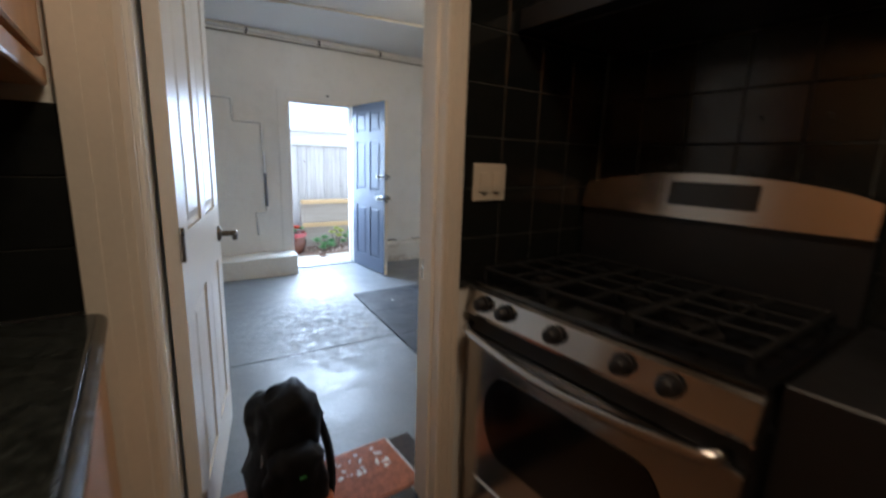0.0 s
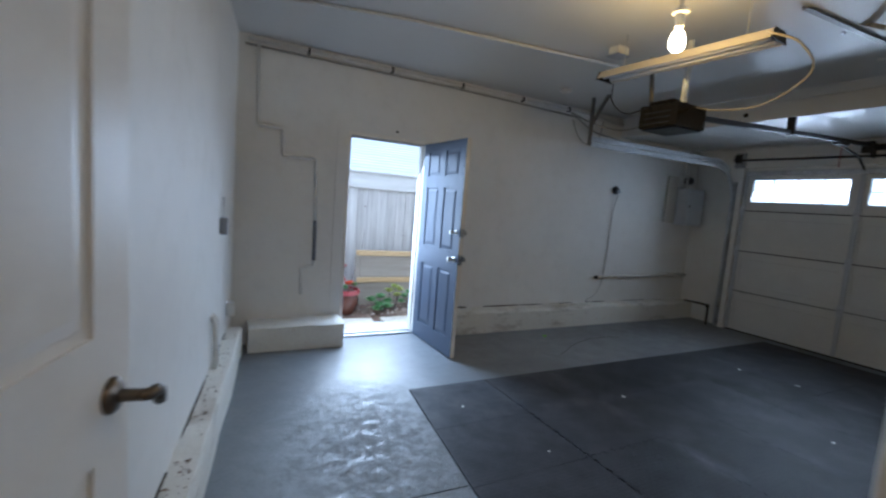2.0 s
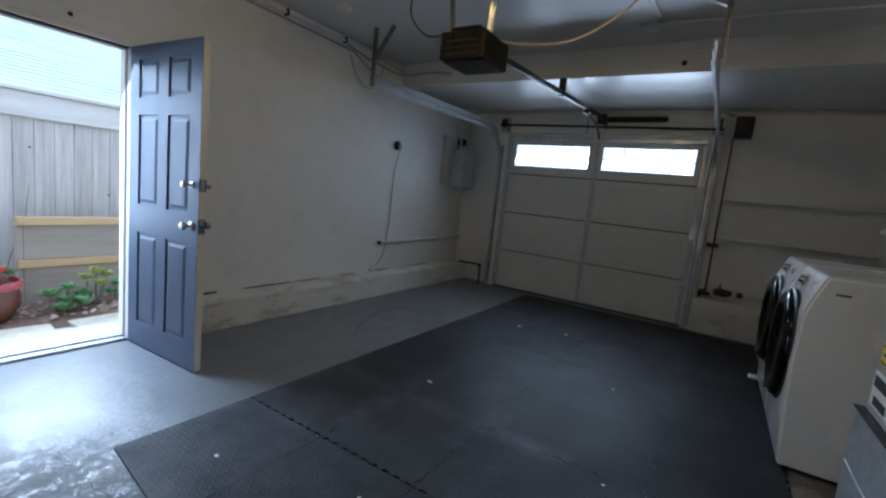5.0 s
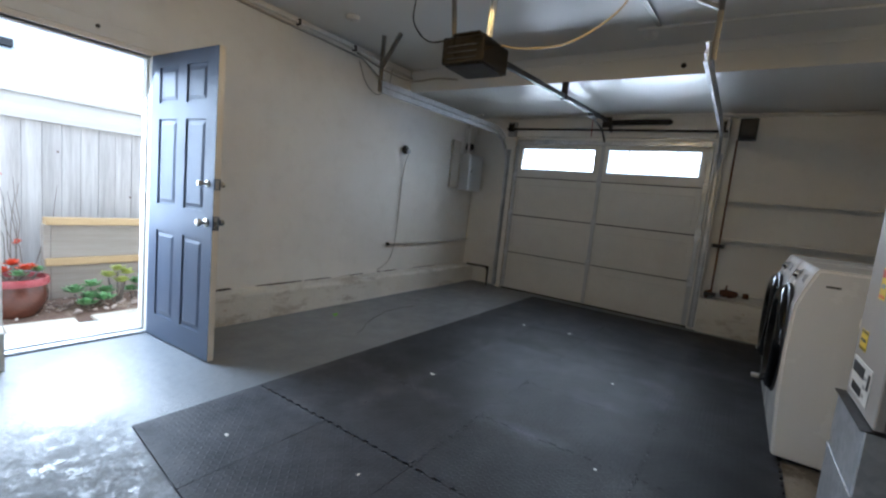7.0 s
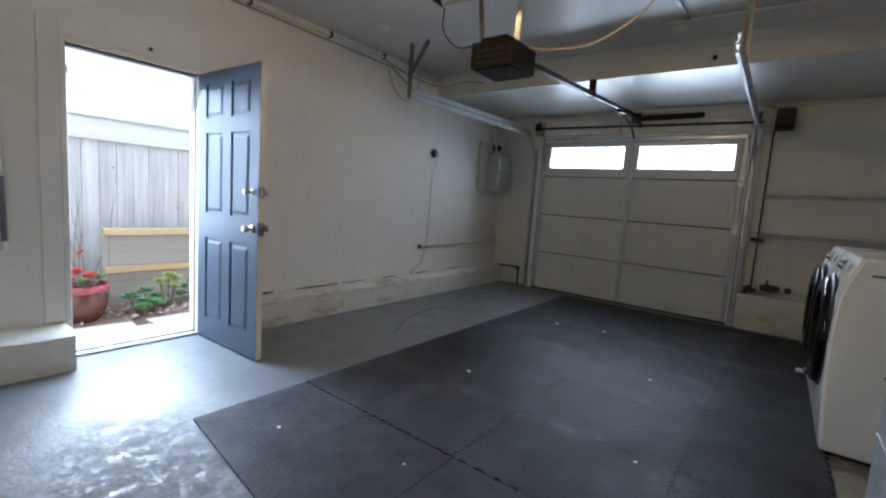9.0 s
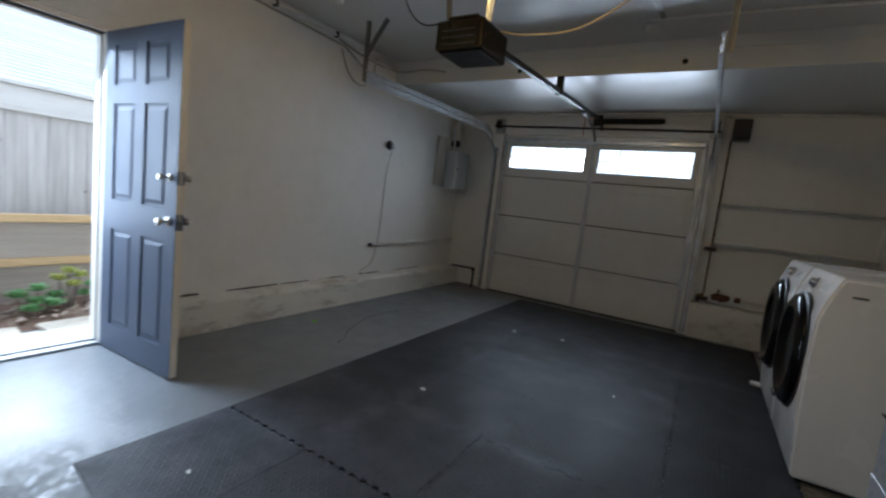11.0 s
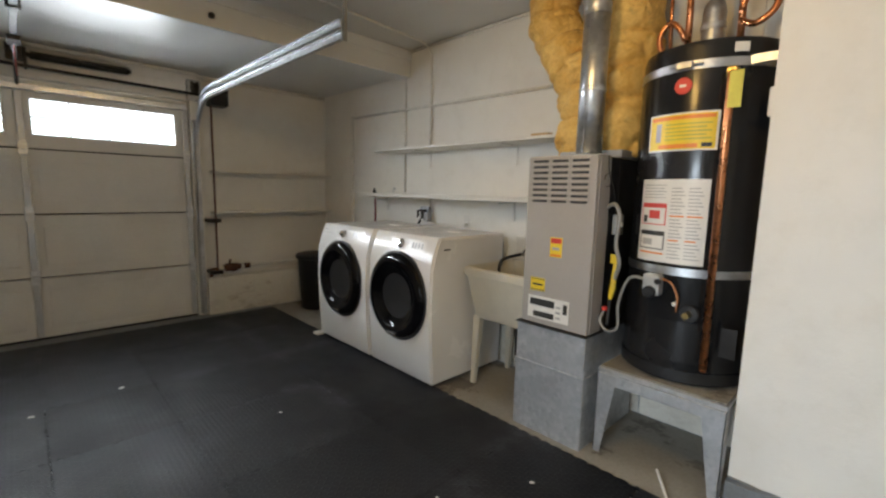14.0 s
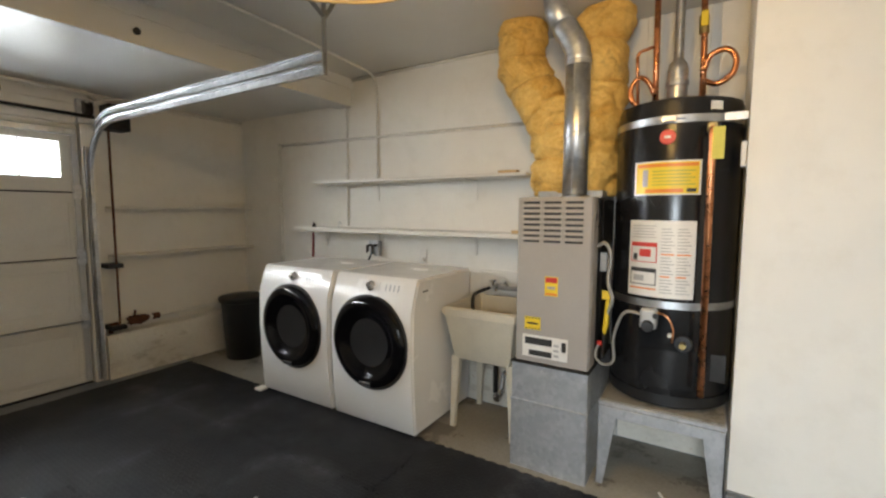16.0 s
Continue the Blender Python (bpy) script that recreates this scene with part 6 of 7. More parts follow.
dr = part("door", B((6.455, 6.785, 5.390, 5.3995, 1.415, 1.915), bevel=0.002), PANEL, ep)
part("latch", B((6.47, 6.485, 5.383, 5.3895, 1.66, 1.70), bevel=0.002), BLACK, dr)
part("hinge", T([(6.79, 5.392, 1.45), (6.79, 5.392, 1.88)], 0.005, 6), PANEL, dr)
part("conduit_stub", T([(6.55, 5.52, 1.93), (6.55, 5.52, LOWCEIL - 0.03), (6.50, 5.3, LOWCEIL - 0.03)], 0.018, 8), CONDUIT, ep)
mt = tagged(part("meter_socket", L([(0.055, 0), (0.055, -0.05), (0.045, -0.09), (0.001, -0.095)], (6.66, NORTH, 2.06), 20, "y"), BLACK, smooth=40), "round black fitting above the electrical panel", "meter")
for k, pts in enumerate(([(4.35, 5.60, 2.64), (4.6, 5.55, 2.50), (5.0, 5.57, 2.46), (5.5, 5.58, 2.42), (6.5, 5.56, 2.40), (6.6, 5.53, 1.94)], [(4.25, 5.60, 2.68), (4.45, 5.4, 2.55), (4.7, 5.2, 2.48), (4.9, 5.0, 2.55), (5.15, 4.9, 2.6)], [(4.3, 5.6, 2.6), (4.4, 5.58, 2.40), (4.6, 5.59, 2.33), (4.75, 5.58, 2.45), (4.8, 5.58, 2.66)])):
    cable("loose_cable", pts, 0.009 if k != 2 else 0.006, WIRE, "loose grey cable looping under the ceiling")
pipe("conduit", [(5.40, 5.55, 2.50), (6.2, 5.55, 2.44), (6.5, 5.55, 2.44), (6.5, 5.55, 2.11)], 0.014, CONDUIT, "painted conduit feeding the electrical panel")

# west wall: switch and stubs
def west_box(y, z, wdt, hgt, dep, material, name, label, cat):
    return tagged(part(name, B((west(y) + 0.001, west(y) + dep, y - wdt / 2, y + wdt / 2, z - hgt / 2, z + hgt / 2), bevel=0.005), material), label, cat)
west_box(4.75, 1.16, 0.07, 0.115, 0.05, simple("grey_box_paint", (0.30, 0.31, 0.33), 0.5), "switch_box", "grey surface-mounted switch box on the wall", "switch")
pipe("conduit", [(west(4.75) + 0.02, 4.75, 1.22), (west(4.75) + 0.02, 4.75, 1.36)], 0.008, CONDUIT, "short conduit above the switch box")
for y in (4.42, 4.49):
    pipe("pipe_stub", [(west(y) + 0.03, y, 0.25), (west(y) + 0.03, y, 0.56), (west(y) + 0.0, y, 0.60)], 0.016, CONDUIT, "painted pipe stub rising from the footing", "pipe", 0.03)
west_box(5.25, 0.44, 0.09, 0.11, 0.06, CONDUIT, "outlet_box", "painted outlet box low on the wall", "outlet")
ks = thing("wall_switch", "almond toggle switch plate on the white wall", "light switch")
part("plate", B((1.475, 1.547, 1.4205, 1.426, 1.285, 1.402), bevel=0.002), ALMOND, ks)
part("toggle", B((1.506, 1.516, 1.426, 1.440, 1.335, 1.355), bevel=0.002), ALMOND, ks)
pts = [(x, 1.4215, 0.135 + 0.02 * noise.noise(Vector((x * 7, 0, 3))) - 0.04 * (2.1 - x)) for x in span(0.9, 2.1, 0.05)]
setting("crack", T(pts, 0.0025, 5), simple("wall_crack", (0.25, 0.22, 0.18), 0.9), "hairline crack low on the white wall", "crack")
rough_ledge("curb_face", [((x, 1.42), (x, 1.445)) for x in span(0.87, 2.105)], 0.11, FLOORPAINT, "grey painted concrete curb, chipped along the wall foot", 0.03)

# ---- laundry wall fittings ----
pipe("conduit", [(4.87, SOUTH + 0.015, 1.80), (4.87, SOUTH + 0.015, 2.66), (4.87, SOUTH + 0.10, 2.735), (4.75, 1.9, 2.735), (4.70, 2.9, 2.735)], 0.010, CONDUIT, "painted conduit up the wall and over the ceiling", radius=0.06)
pipe("wall_pipe", [(6.20, SOUTH + 0.015, 2.21), (3.40, SOUTH + 0.015, 2.17)], 0.013, CONDUIT, "painted pipe along the laundry wall", "pipe")
pipe("wall_pipe", [(6.23, SOUTH + 0.02, 0.31), (6.23, SOUTH + 0.02, 2.23)], 0.022, CONDUIT, "painted vertical pipe in the corner", "pipe")
pipe("wall_pipe", [(5.25, SOUTH + 0.012, 1.37), (5.25, SOUTH + 0.012, 2.74)], 0.010, CONDUIT, "thin painted vertical pipe", "pipe")
pipe("wall_pipe", [(5.17, SOUTH + 0.02, 2.735), (3.45, SOUTH + 0.02, 2.735)], 0.012, CONDUIT, "painted conduit in the ceiling corner", "conduit")
pipe("wall_pipe", [(6.885, SOUTH + 0.02, 2.50), (6.885, 2.25, 2.50)], 0.018, CONDUIT, "painted pipe under the low ceiling", "pipe")
pipe("wall_pipe", [(6.88, 2.2, 2.48), (6.70, 2.3, 2.48), (6.70, 5.2, 2.50)], 0.012, CONDUIT, "painted pipe above the garage door", "pipe")
fa = thing("washer_valve", "grey metal washing machine tap with hoses", "tap")
part("box", B((4.84, 4.96, SOUTH, SOUTH + 0.05, 1.10, 1.24), bevel=0.006), GALV_DULL, fa)
for x in (4.87, 4.93):
    part("valve", T([(x, SOUTH + 0.05, 1.20), (x, SOUTH + 0.10, 1.20), (x, SOUTH + 0.10, 1.13)], 0.013, 8), DARK_STEEL, fa)
part("hose", T(drape([(4.87, SOUTH + 0.10, 1.14), (4.90, 0.92, 1.05), (5.02, 0.88, 0.98), (5.0, 0.86, 0.7)]), 0.011, 8), BLACK, fa)
part("hose", T(drape([(4.93, SOUTH + 0.10, 1.14), (4.78, 0.90, 1.09), (4.5, 0.89, 1.06), (4.3, 0.88, 0.9)]), 0.009, 8), CONDUIT, fa)
ot = thing("wall_outlet", "white outlet on the laundry wall with a plug", "outlet")
part("plate", B((4.335, 4.405, SOUTH, SOUTH + 0.006, 1.07, 1.185), bevel=0.002), PAPER_WHITE, ot)
part("plug", B((4.355, 4.385, SOUTH + 0.006, SOUTH + 0.04, 1.085, 1.115), bevel=0.005), CONDUIT, ot)
tagged(part("red_rod", T([(5.70, 0.84, 1.05), (5.62, 0.90, 1.33)], 0.010, 8), simple("dark_red_plastic", (0.24, 0.02, 0.02), 0.4)), "dark red stick leaning between washer and shelf", "stick")
for x, z, w_, n_, m_ in ((5.52, 1.36, 0.03, "jar", DARK_STEEL), (5.17, 1.36, 0.02, "hook", GALV), (3.42, 1.79, 0.07, "wood_block", NEW_WOOD), (3.36, 1.36, 0.045, "wood_block", NEW_WOOD)):
    if n_ == "jar":
        tagged(part("metal_cap", L([(0.018, 0), (0.018, 0.02), (0.010, 0.03), (0.010, 0.045), (0.001, 0.045)], (x, 0.98, z), 12), m_), "small dark metal cap on the shelf", "cap")
    elif n_ == "hook":
        pipe("wire_hook", [(x, 1.0, z), (x, 1.0, z + 0.05), (x - 0.02, 1.0, z + 0.06), (x - 0.03, 1.0, z + 0.03)], 0.004, m_, "small bent wire hook on the shelf", "hook", 0.015, 6)
    else:
        tagged(part("wood_scrap", B((x, x + w_ * 2, 0.95, 1.02, z + 0.0005, z + 0.022), bevel=0.003), m_), "small wooden scrap lying on the shelf", "wood scrap")
# sink fittings
ft = thing("sink_faucet", "dull chrome two-handle faucet over the laundry sink", "faucet")
part("body", T([(3.42, 0.86, 0.93), (3.66, 0.86, 0.93)], 0.018, 10), GALV_DULL, ft)
part("spout", T(rounded([(3.54, 0.86, 0.935), (3.54, 0.90, 1.0), (3.54, 1.06, 0.98), (3.54, 1.07, 0.94)], 0.04), 0.012, 10), CHROME, ft, smooth=60)
for x in (3.42, 3.66):
    part("handle", L([(0.012, 0), (0.012, 0.03), (0.03, 0.035), (0.03, 0.05), (0.001, 0.055)], (x, 0.86, 0.94), 12), CHROME, ft)
    part("riser", T([(x, 0.86, 0.93), (x, SOUTH + 0.01, 0.93)], 0.010, 8), DARK_STEEL, ft)
tagged(part("sink_hose", T(drape([(3.69, 0.86, 0.92), (3.73, 1.0, 0.90), (3.70, 1.12, 0.88), (3.66, 1.18, 0.80), (3.60, 1.15, 0.66)]), 0.013, 8), BLACK, smooth=60), "dark drain hose hung over the sink's edge", "hose")
tagged(part("splash_board", B((3.30, 3.80, SOUTH, SOUTH + 0.02, 0.90, 1.05), bevel=0.004), SHELF), "white painted board above the sink", "board")
dt = thing("sink_drain", "dull metal drain trap below the sink", "pipe")
part("tailpiece", T([(3.5, 1.14, 0.50), (3.5, 1.14, 0.22)], 0.019, 10), DARK_STEEL, dt)
part("trap", T(arc((3.5, 1.09, 0.20), 0.05, 0, -180, 10, "yz"), 0.020, 10), CHROME, dt, smooth=60)
part("outlet", T([(3.5, 1.04, 0.20), (3.5, 1.0, 0.30), (3.5, SOUTH + 0.09, 0.31)], 0.018, 10), GALV, dt)

# black tub
tb = thing("plastic_tub", "black plastic tub in the corner", "tub")
bc = (6.34, 1.22, 0)
part("body", L([(0.163, 0.0), (0.172, 0.01), (0.207, 0.60), (0.209, 0.61), (0.198, 0.61), (0.164, 0.03), (0.001, 0.03)], bc, 40), BLACK, tb, smooth=40)
part("rim", L([(0.208, 0.585), (0.224, 0.59), (0.229, 0.61), (0.227, 0.635), (0.216, 0.64), (0.201, 0.632), (0.199, 0.60)], bc, 40), BLACK, tb, smooth=40)
part("lid", L([(0.214, 0.636), (0.176, 0.652), (0.001, 0.656)], bc, 40), BLACK, tb, smooth=40)

# end wall valve, stained with rust
vv = thing("gas_valve", "rusty iron pipe valve on the end wall", "valve")
part("pipe", T([(6.80, 2.17, 0.485), (6.80, 1.55, 0.50), (6.80, 0.90, 0.52)], 0.014, 10), CONDUIT, vv)
part("valve_body", lump((6.80, 2.00, 0.49), (0.040, 0.095, 0.042), 5, 0.8, 22, 0.02), RUST, vv, smooth=60)
part("lever", B((6.765, 6.785, 1.93, 2.02, 0.50, 0.51), bevel=0.002), RUST, vv)
part("elbow", T(rounded([(6.80, 2.16, 0.485), (6.80, 2.22, 0.485), (6.80, 2.22, 0.405)], 0.03), 0.017, 10), RUST, vv)
part("union", L([(0.020, -0.03), (0.030, -0.026), (0.030, 0.026), (0.020, 0.03)], (6.80, 1.84, 0.495), 8, "y"), RUST, vv)
part("stem", T([(6.80, 2.03, 0.52), (6.775, 2.03, 0.585)], 0.010, 8), RUST, vv)
cg = thing("corner_gas_pipe", "dark iron pipe bending to the floor beside the garage door", "pipe")
part("pipe", T(rounded([(6.66, 5.40, 0.285), (6.70, 5.12, 0.285), (6.71, 5.06, 0.275), (6.71, 5.06, 0.0)], 0.05), 0.015, 10), DARK_STEEL, cg, smooth=60)
part("elbow", lump((6.71, 5.07, 0.27), (0.026, 0.026, 0.03), 7, 0.9, 20, 0.004), DARK_STEEL, cg, smooth=60)

# ---- furnace fittings ----
def sticker(name, x0, x1, z0, z1, y, material, parent, label=""):
    return part(name, B((x0, x1, y, y + 0.0012, z0, z1)), material, parent, label)
Yf = FY1 + 0.0004
s = sticker("warning_sticker", 2.94, 3.015, 1.045, 1.155, Yf, PAPER_YELLOW, fu, "yellow and orange warning sticker")
sticker("band", 2.945, 3.01, 1.122, 1.15, Yf + 0.0013, PAPER_RED, s)
sticker("band", 2.945, 3.01, 1.05, 1.062, Yf + 0.0013, PAPER_ORANGE, s)
sticker("print", 2.955, 3.0, 1.085, 1.10, Yf + 0.0013, PRINT_GREY, s)
s = sticker("caution_sticker", 3.035, 3.13, 0.84, 0.915, Yf, PAPER_YELLOW, fu, "yellow caution sticker with black edge marks")
for k in range(5):
    for z in (0.843, 0.904):
        sticker("mark", 3.04 + 0.0185 * k, 3.048 + 0.0185 * k, z, z + 0.008, Yf + 0.0013, PRINT_BLACK, s)
sticker("print", 3.05, 3.115, 0.872, 0.882, Yf + 0.0013, PRINT_BLACK, s)
s = part("burner_window", B((2.875, 3.14, Yf, Yf + 0.004, 0.68, 0.81), bevel=0.001), PAPER_WHITE, fu, "white rating plate around dark slots")
for x0, x1, z0, z1 in ((2.965, 3.125, 0.755, 0.795), (2.965, 3.10, 0.69, 0.722), (2.885, 2.91, 0.735, 0.79)):
    sticker("dark_slot", x0, x1, z0, z1, Yf + 0.0042, PRINT_BLACK, s)
for k in range(3):
    sticker("print", 2.925, 2.955, 0.70 + 0.03 * k, 0.712 + 0.03 * k, Yf + 0.0042, PRINT_GREY, s)
part("knockout", T(arc((FX0 - 0.0015, 1.44, 1.47), 0.035, 0, 300, 16, "yz"), 0.002, 5), DARK_STEEL, fu)
part("screw", L([(0.008, 0), (0.006, 0.004), (0.001, 0.005)], (2.985, FY1 - 0.002, 1.585), 8, "y"), DARK_STEEL, fu)
part("side_seam", B((FX0 - 0.002, FX0 - 0.0003, 1.30, 1.306, FZ0 + 0.01, FZ1 - 0.01)), DARK_STEEL, fu)
part("lower_lip", B((2.752, 3.203, 0.928, 1.585, 0.6405, 0.6445)), DARK_STEEL, fu)


def insulation():
    m = Nodes("yellow_fiberglass")
    v = m.coords()
    big, fine, web = m.noise(v, 7, 5, 0.7), m.noise(v, 45, 5, 0.75), m.noise(v, 3, 4)
    c = m.mix(m.math("ADD", m.math("MULTIPLY", big, 0.6), m.math("MULTIPLY", fine, 0.4)), (0.60, 0.32, 0.05), (0.90, 0.62, 0.20))
    c = m.mix(m.math("MULTIPLY", m.noise(v, 9, 6, 0.75, 0.56, 0.72), 0.75), c, (0.30, 0.165, 0.05))
    m.color(c)
    m.rough(0.55)
    m.bump(m.math("ADD", m.math("MULTIPLY", big, 1.0), m.math("MULTIPLY", fine, 0.5)), 0.5, 0.014)
    return m.mat


INSUL = insulation()


def wrapped(name, pts, r, parent, bands, seed):
    """A duct wrapped in puffy insulation: it bulges between the ties."""
    P = drape(pts, 34)
    n = len(P)
    radii = [r * (0.80 + 0.22 * abs(math.sin(math.pi * bands * k / (n - 1))) ** 0.4) for k in range(n)]
    bm = sweep(bmesh.new(), P, r, 96, radii=radii)
    bmesh.ops.recalc_face_normals(bm, faces=bm.faces)
    bm.normal_update()
    for v in bm.verts:
        k = v.co * 6 + Vector((seed, 0, 0))
        v.co += 0.022 * r / 0.2 * Vector((noise.noise(k), noise.noise(k + Vector((9, 0, 0))), 0.5 * noise.noise(k + Vector((0, 9, 0)))))
        out = Vector((v.normal.x, v.normal.y, 0.3 * v.normal.z))
        fold = min(1.0, 3.0 * abs(noise.noise(Vector((k.x * 0.55 + k.z * 0.5, k.y * 0.55 - k.z * 0.4, k.z * 0.8))))) - 0.6
        crease = min(1.0, 4.5 * abs(noise.noise(Vector((k.x * 2.3 - k.z, k.y * 2.3, k.z * 3.0 + seed))))) - 0.8
        v.co += (0.030 * fold + 0.008 * crease) * out
        v.co += 0.006 * Vector((noise.noise(k * 4), noise.noise(k * 4 + Vector((5, 0, 0))), 0))
    return part(name, bm, INSUL, parent, smooth=70)


du = thing("insulated_duct", "air ducts wrapped in yellow fiberglass insulation", "duct")
part("collar", B((2.78, 3.17, 0.96, 1.26, 1.601, 1.645), bevel=0.004), GALV_DULL, du)
wrapped("trunk", [(3.06, 1.08, 1.62), (3.06, 1.08, 1.85), (3.05, 1.08, 2.05), (3.06, 1.08, 2.22)], 0.205, du, 3, 1)
wrapped("right_trunk", [(2.90, 1.06, 1.62), (2.88, 1.06, 1.95), (2.86, 1.06, 2.3), (2.84, 1.06, 2.55), (2.83, 1.06, 2.74)], 0.165, du, 4, 2)
wrapped("left_branch", [(3.08, 1.10, 2.03), (3.17, 1.12, 2.16), (3.28, 1.12, 2.32), (3.345, 1.11, 2.50), (3.35, 1.10, 2.74)], 0.158, du, 4, 3)
fl = thing("flue_pipe", "shiny galvanized flue pipe rising from the furnace", "flue")
part("lower_pipe", T([(2.905, 1.40, 1.601), (2.905, 1.40, 2.36)], 0.068, 28), GALV, fl, smooth=40)
elb = drape([(2.905, 1.40, 2.345), (2.91, 1.40, 2.41), (2.95, 1.395, 2.49), (3.0, 1.385, 2.57)], 4)
bm = bmesh.new()
sweep(bm, elb, 0.070, 28, radii=[0.071 if k % 3 else 0.067 for k in range(len(elb))])
part("elbow", bm, GALV, fl, smooth=40)
part("upper_pipe", T([(2.985, 1.388, 2.55), (3.045, 1.378, 2.66), (3.055, 1.378, 2.749)], 0.066, 28), GALV, fl, smooth=40)
for z in (1.95, 2.34):
    part("joint_ring", L([(0.0685, -0.012), (0.0715, -0.009), (0.0715, 0.009), (0.0685, 0.012)], (2.905, 1.40, z), 28), GALV, fl)
part("seam", B((2.903, 2.907, 1.466, 1.4705, 1.61, 2.33)), GALV, fl)
part("collar", L([(0.068, 0.0), (0.088, 0.0), (0.088, 0.004), (0.07, 0.012)], (2.905, 1.40, 1.6005), 28), GALV, fl)

gs = thing("gas_line", "grey flexible gas line with yellow valve beside the furnace", "gas line")
FLEX = simple("grey_flex_line", (0.32, 0.31, 0.29), 0.45, 0.3, 0.1, 30, 0.2)
part("black_pipe", T([(2.70, 1.10, 0.66), (2.70, 1.10, 1.30)], 0.016, 10), DARK_STEEL, gs)
part("flex_hose", T(drape([(2.765, 1.42, 1.33), (2.72, 1.43, 1.345), (2.69, 1.43, 1.28), (2.70, 1.43, 1.14), (2.675, 1.43, 1.04), (2.70, 1.42, 0.95)]), 0.011, 10), FLEX, gs, smooth=60)
part("yellow_valve", T([(2.70, 1.42, 1.03), (2.705, 1.42, 0.90), (2.715, 1.42, 0.84)], 0.013, 8, radii=[0.010, 0.016, 0.011]), PAPER_YELLOW, gs, "yellow gas valve handle")
part("yellow_tag", B((2.69, 2.735, 1.40, 1.404, 1.03, 1.08)), PAPER_YELLOW, gs)
part("red_cap", L([(0.014, 0), (0.016, 0.02), (0.001, 0.025)], (2.735, 1.43, 0.775), 10), PAPER_RED, gs, "red valve cap")
part("drip_leg", T([(2.715, 1.42, 0.86), (2.72, 1.42, 0.70)], 0.011, 8), DARK_STEEL, gs)
part("flex_loop", T(drape([(2.74, 1.42, 0.78), (2.755, 1.43, 0.71), (2.71, 1.44, 0.67), (2.655, 1.44, 0.70), (2.66, 1.44, 0.82), (2.63, 1.44, 0.94), (2.59, 1.44, 0.985), (2.51, 1.44, 0.975)]), 0.008, 10), FLEX, gs, smooth=60)
cable("thin_wire", [(2.763, 1.45, 1.60), (2.75, 1.45, 1.50), (2.74, 1.40, 1.40), (2.76, 1.36, 1.30)], 0.003, CABLE_BLACK, "thin black wire beside the furnace", "wire")
sbx = thing("service_switch", "grey switch box beside the furnace", "switch")
part("box", B((2.722, 2.762, 1.30, 1.36, 1.18, 1.29), bevel=0.004), GALV_DULL, sbx)
part("toggle", B((2.715, 2.7215, 1.325, 1.335, 1.225, 1.245)), PAPER_WHITE, sbx)


# ---- water heater fittings ----
def on_tank(name, a0, a1, z0, z1, off, material, parent, label="", n=12):
    """A label or strap bent round the tank between two angles."""
    r0, r1 = HR + 0.0042 + off, HR + 0.0042 + off + 0.0014
    bm = bmesh.new()
    cols_ = []
    for k in range(n + 1):
        a = radians(a0 + (a1 - a0) * k / n)
        c, s_ = math.cos(a), math.sin(a)
        cols_.append([bm.verts.new((HX + r * c, HY + r * s_, z)) for r, z in ((r0, z0), (r1, z0), (r1, z1), (r0, z1))])
    for p, q in zip(cols_, cols_[1:]):
        for k in range(4):
            bm.faces.new((p[k], p[(k + 1) % 4], q[(k + 1) % 4], q[k]))
    bm.faces.new(cols_[0][::-1])
    bm.faces.new(cols_[-1])
    bmesh.ops.recalc_face_normals(bm, faces=bm.faces)
    return part(name, bm, material, parent, label, smooth=40)


def ang(x):
    """The angle on the tank's front at which x lies."""
    return math.degrees(math.acos(max(-1, min(1, (x - HX) / HR))))


yl = on_tank("energy_label", ang(2.587), ang(2.285), 1.605, 1.778, 0.0, PAPER_WHITE, wh, "yellow label with a white edge")
on_tank("yellow_field", ang(2.578), ang(2.294), 1.612, 1.771, 0.0016, PAPER_YELLOW, yl)
on_tank("orange_bar", ang(2.57), ang(2.30), 1.748, 1.764, 0.0032, PAPER_ORANGE, yl)
on_tank("orange_bar", ang(2.53), ang(2.36), 1.618, 1.636, 0.0032, PAPER_ORANGE, yl)
on_tank("dark_mark", ang(2.345), ang(2.305), 1.62, 1.638, 0.0032, PRINT_BLACK, yl)
on_tank("tank_drawing", ang(2.545), ang(2.52), 1.65, 1.735, 0.0032, PRINT_GREY, yl)
for k in range(5):
    on_tank("print_line", ang(2.50), ang(2.31 + 0.02 * (k % 2)), 1.655 + 0.017 * k, 1.661 + 0.017 * k, 0.0032, simple("olive_print", (0.45, 0.42, 0.06), 0.5), yl)
wl = on_tank("instruction_label", ang(2.60), ang(2.293), 1.075, 1.475, 0.0, PAPER_WHITE, wh, "white instruction label with red warnings")
for z0, z1 in ((1.255, 1.36), (1.135, 1.225)):
    on_tank("warning_frame", ang(2.588), ang(2.462), z0, z1, 0.0016, PAPER_RED if z0 > 1.2 else PRINT_BLACK, wl)
    on_tank("warning_field", ang(2.583), ang(2.467), z0 + 0.005, z1 - 0.022, 0.0032, PAPER_WHITE, wl)
on_tank("flame_mark", ang(2.545), ang(2.49), 1.285, 1.325, 0.0046, PAPER_RED, wl)
on_tank("flame_mark", ang(2.575), ang(2.555), 1.265, 1.30, 0.0046, PRINT_BLACK, wl)
on_tank("hand_mark", ang(2.57), ang(2.52), 1.155, 1.185, 0.0046, PRINT_GREY, wl)
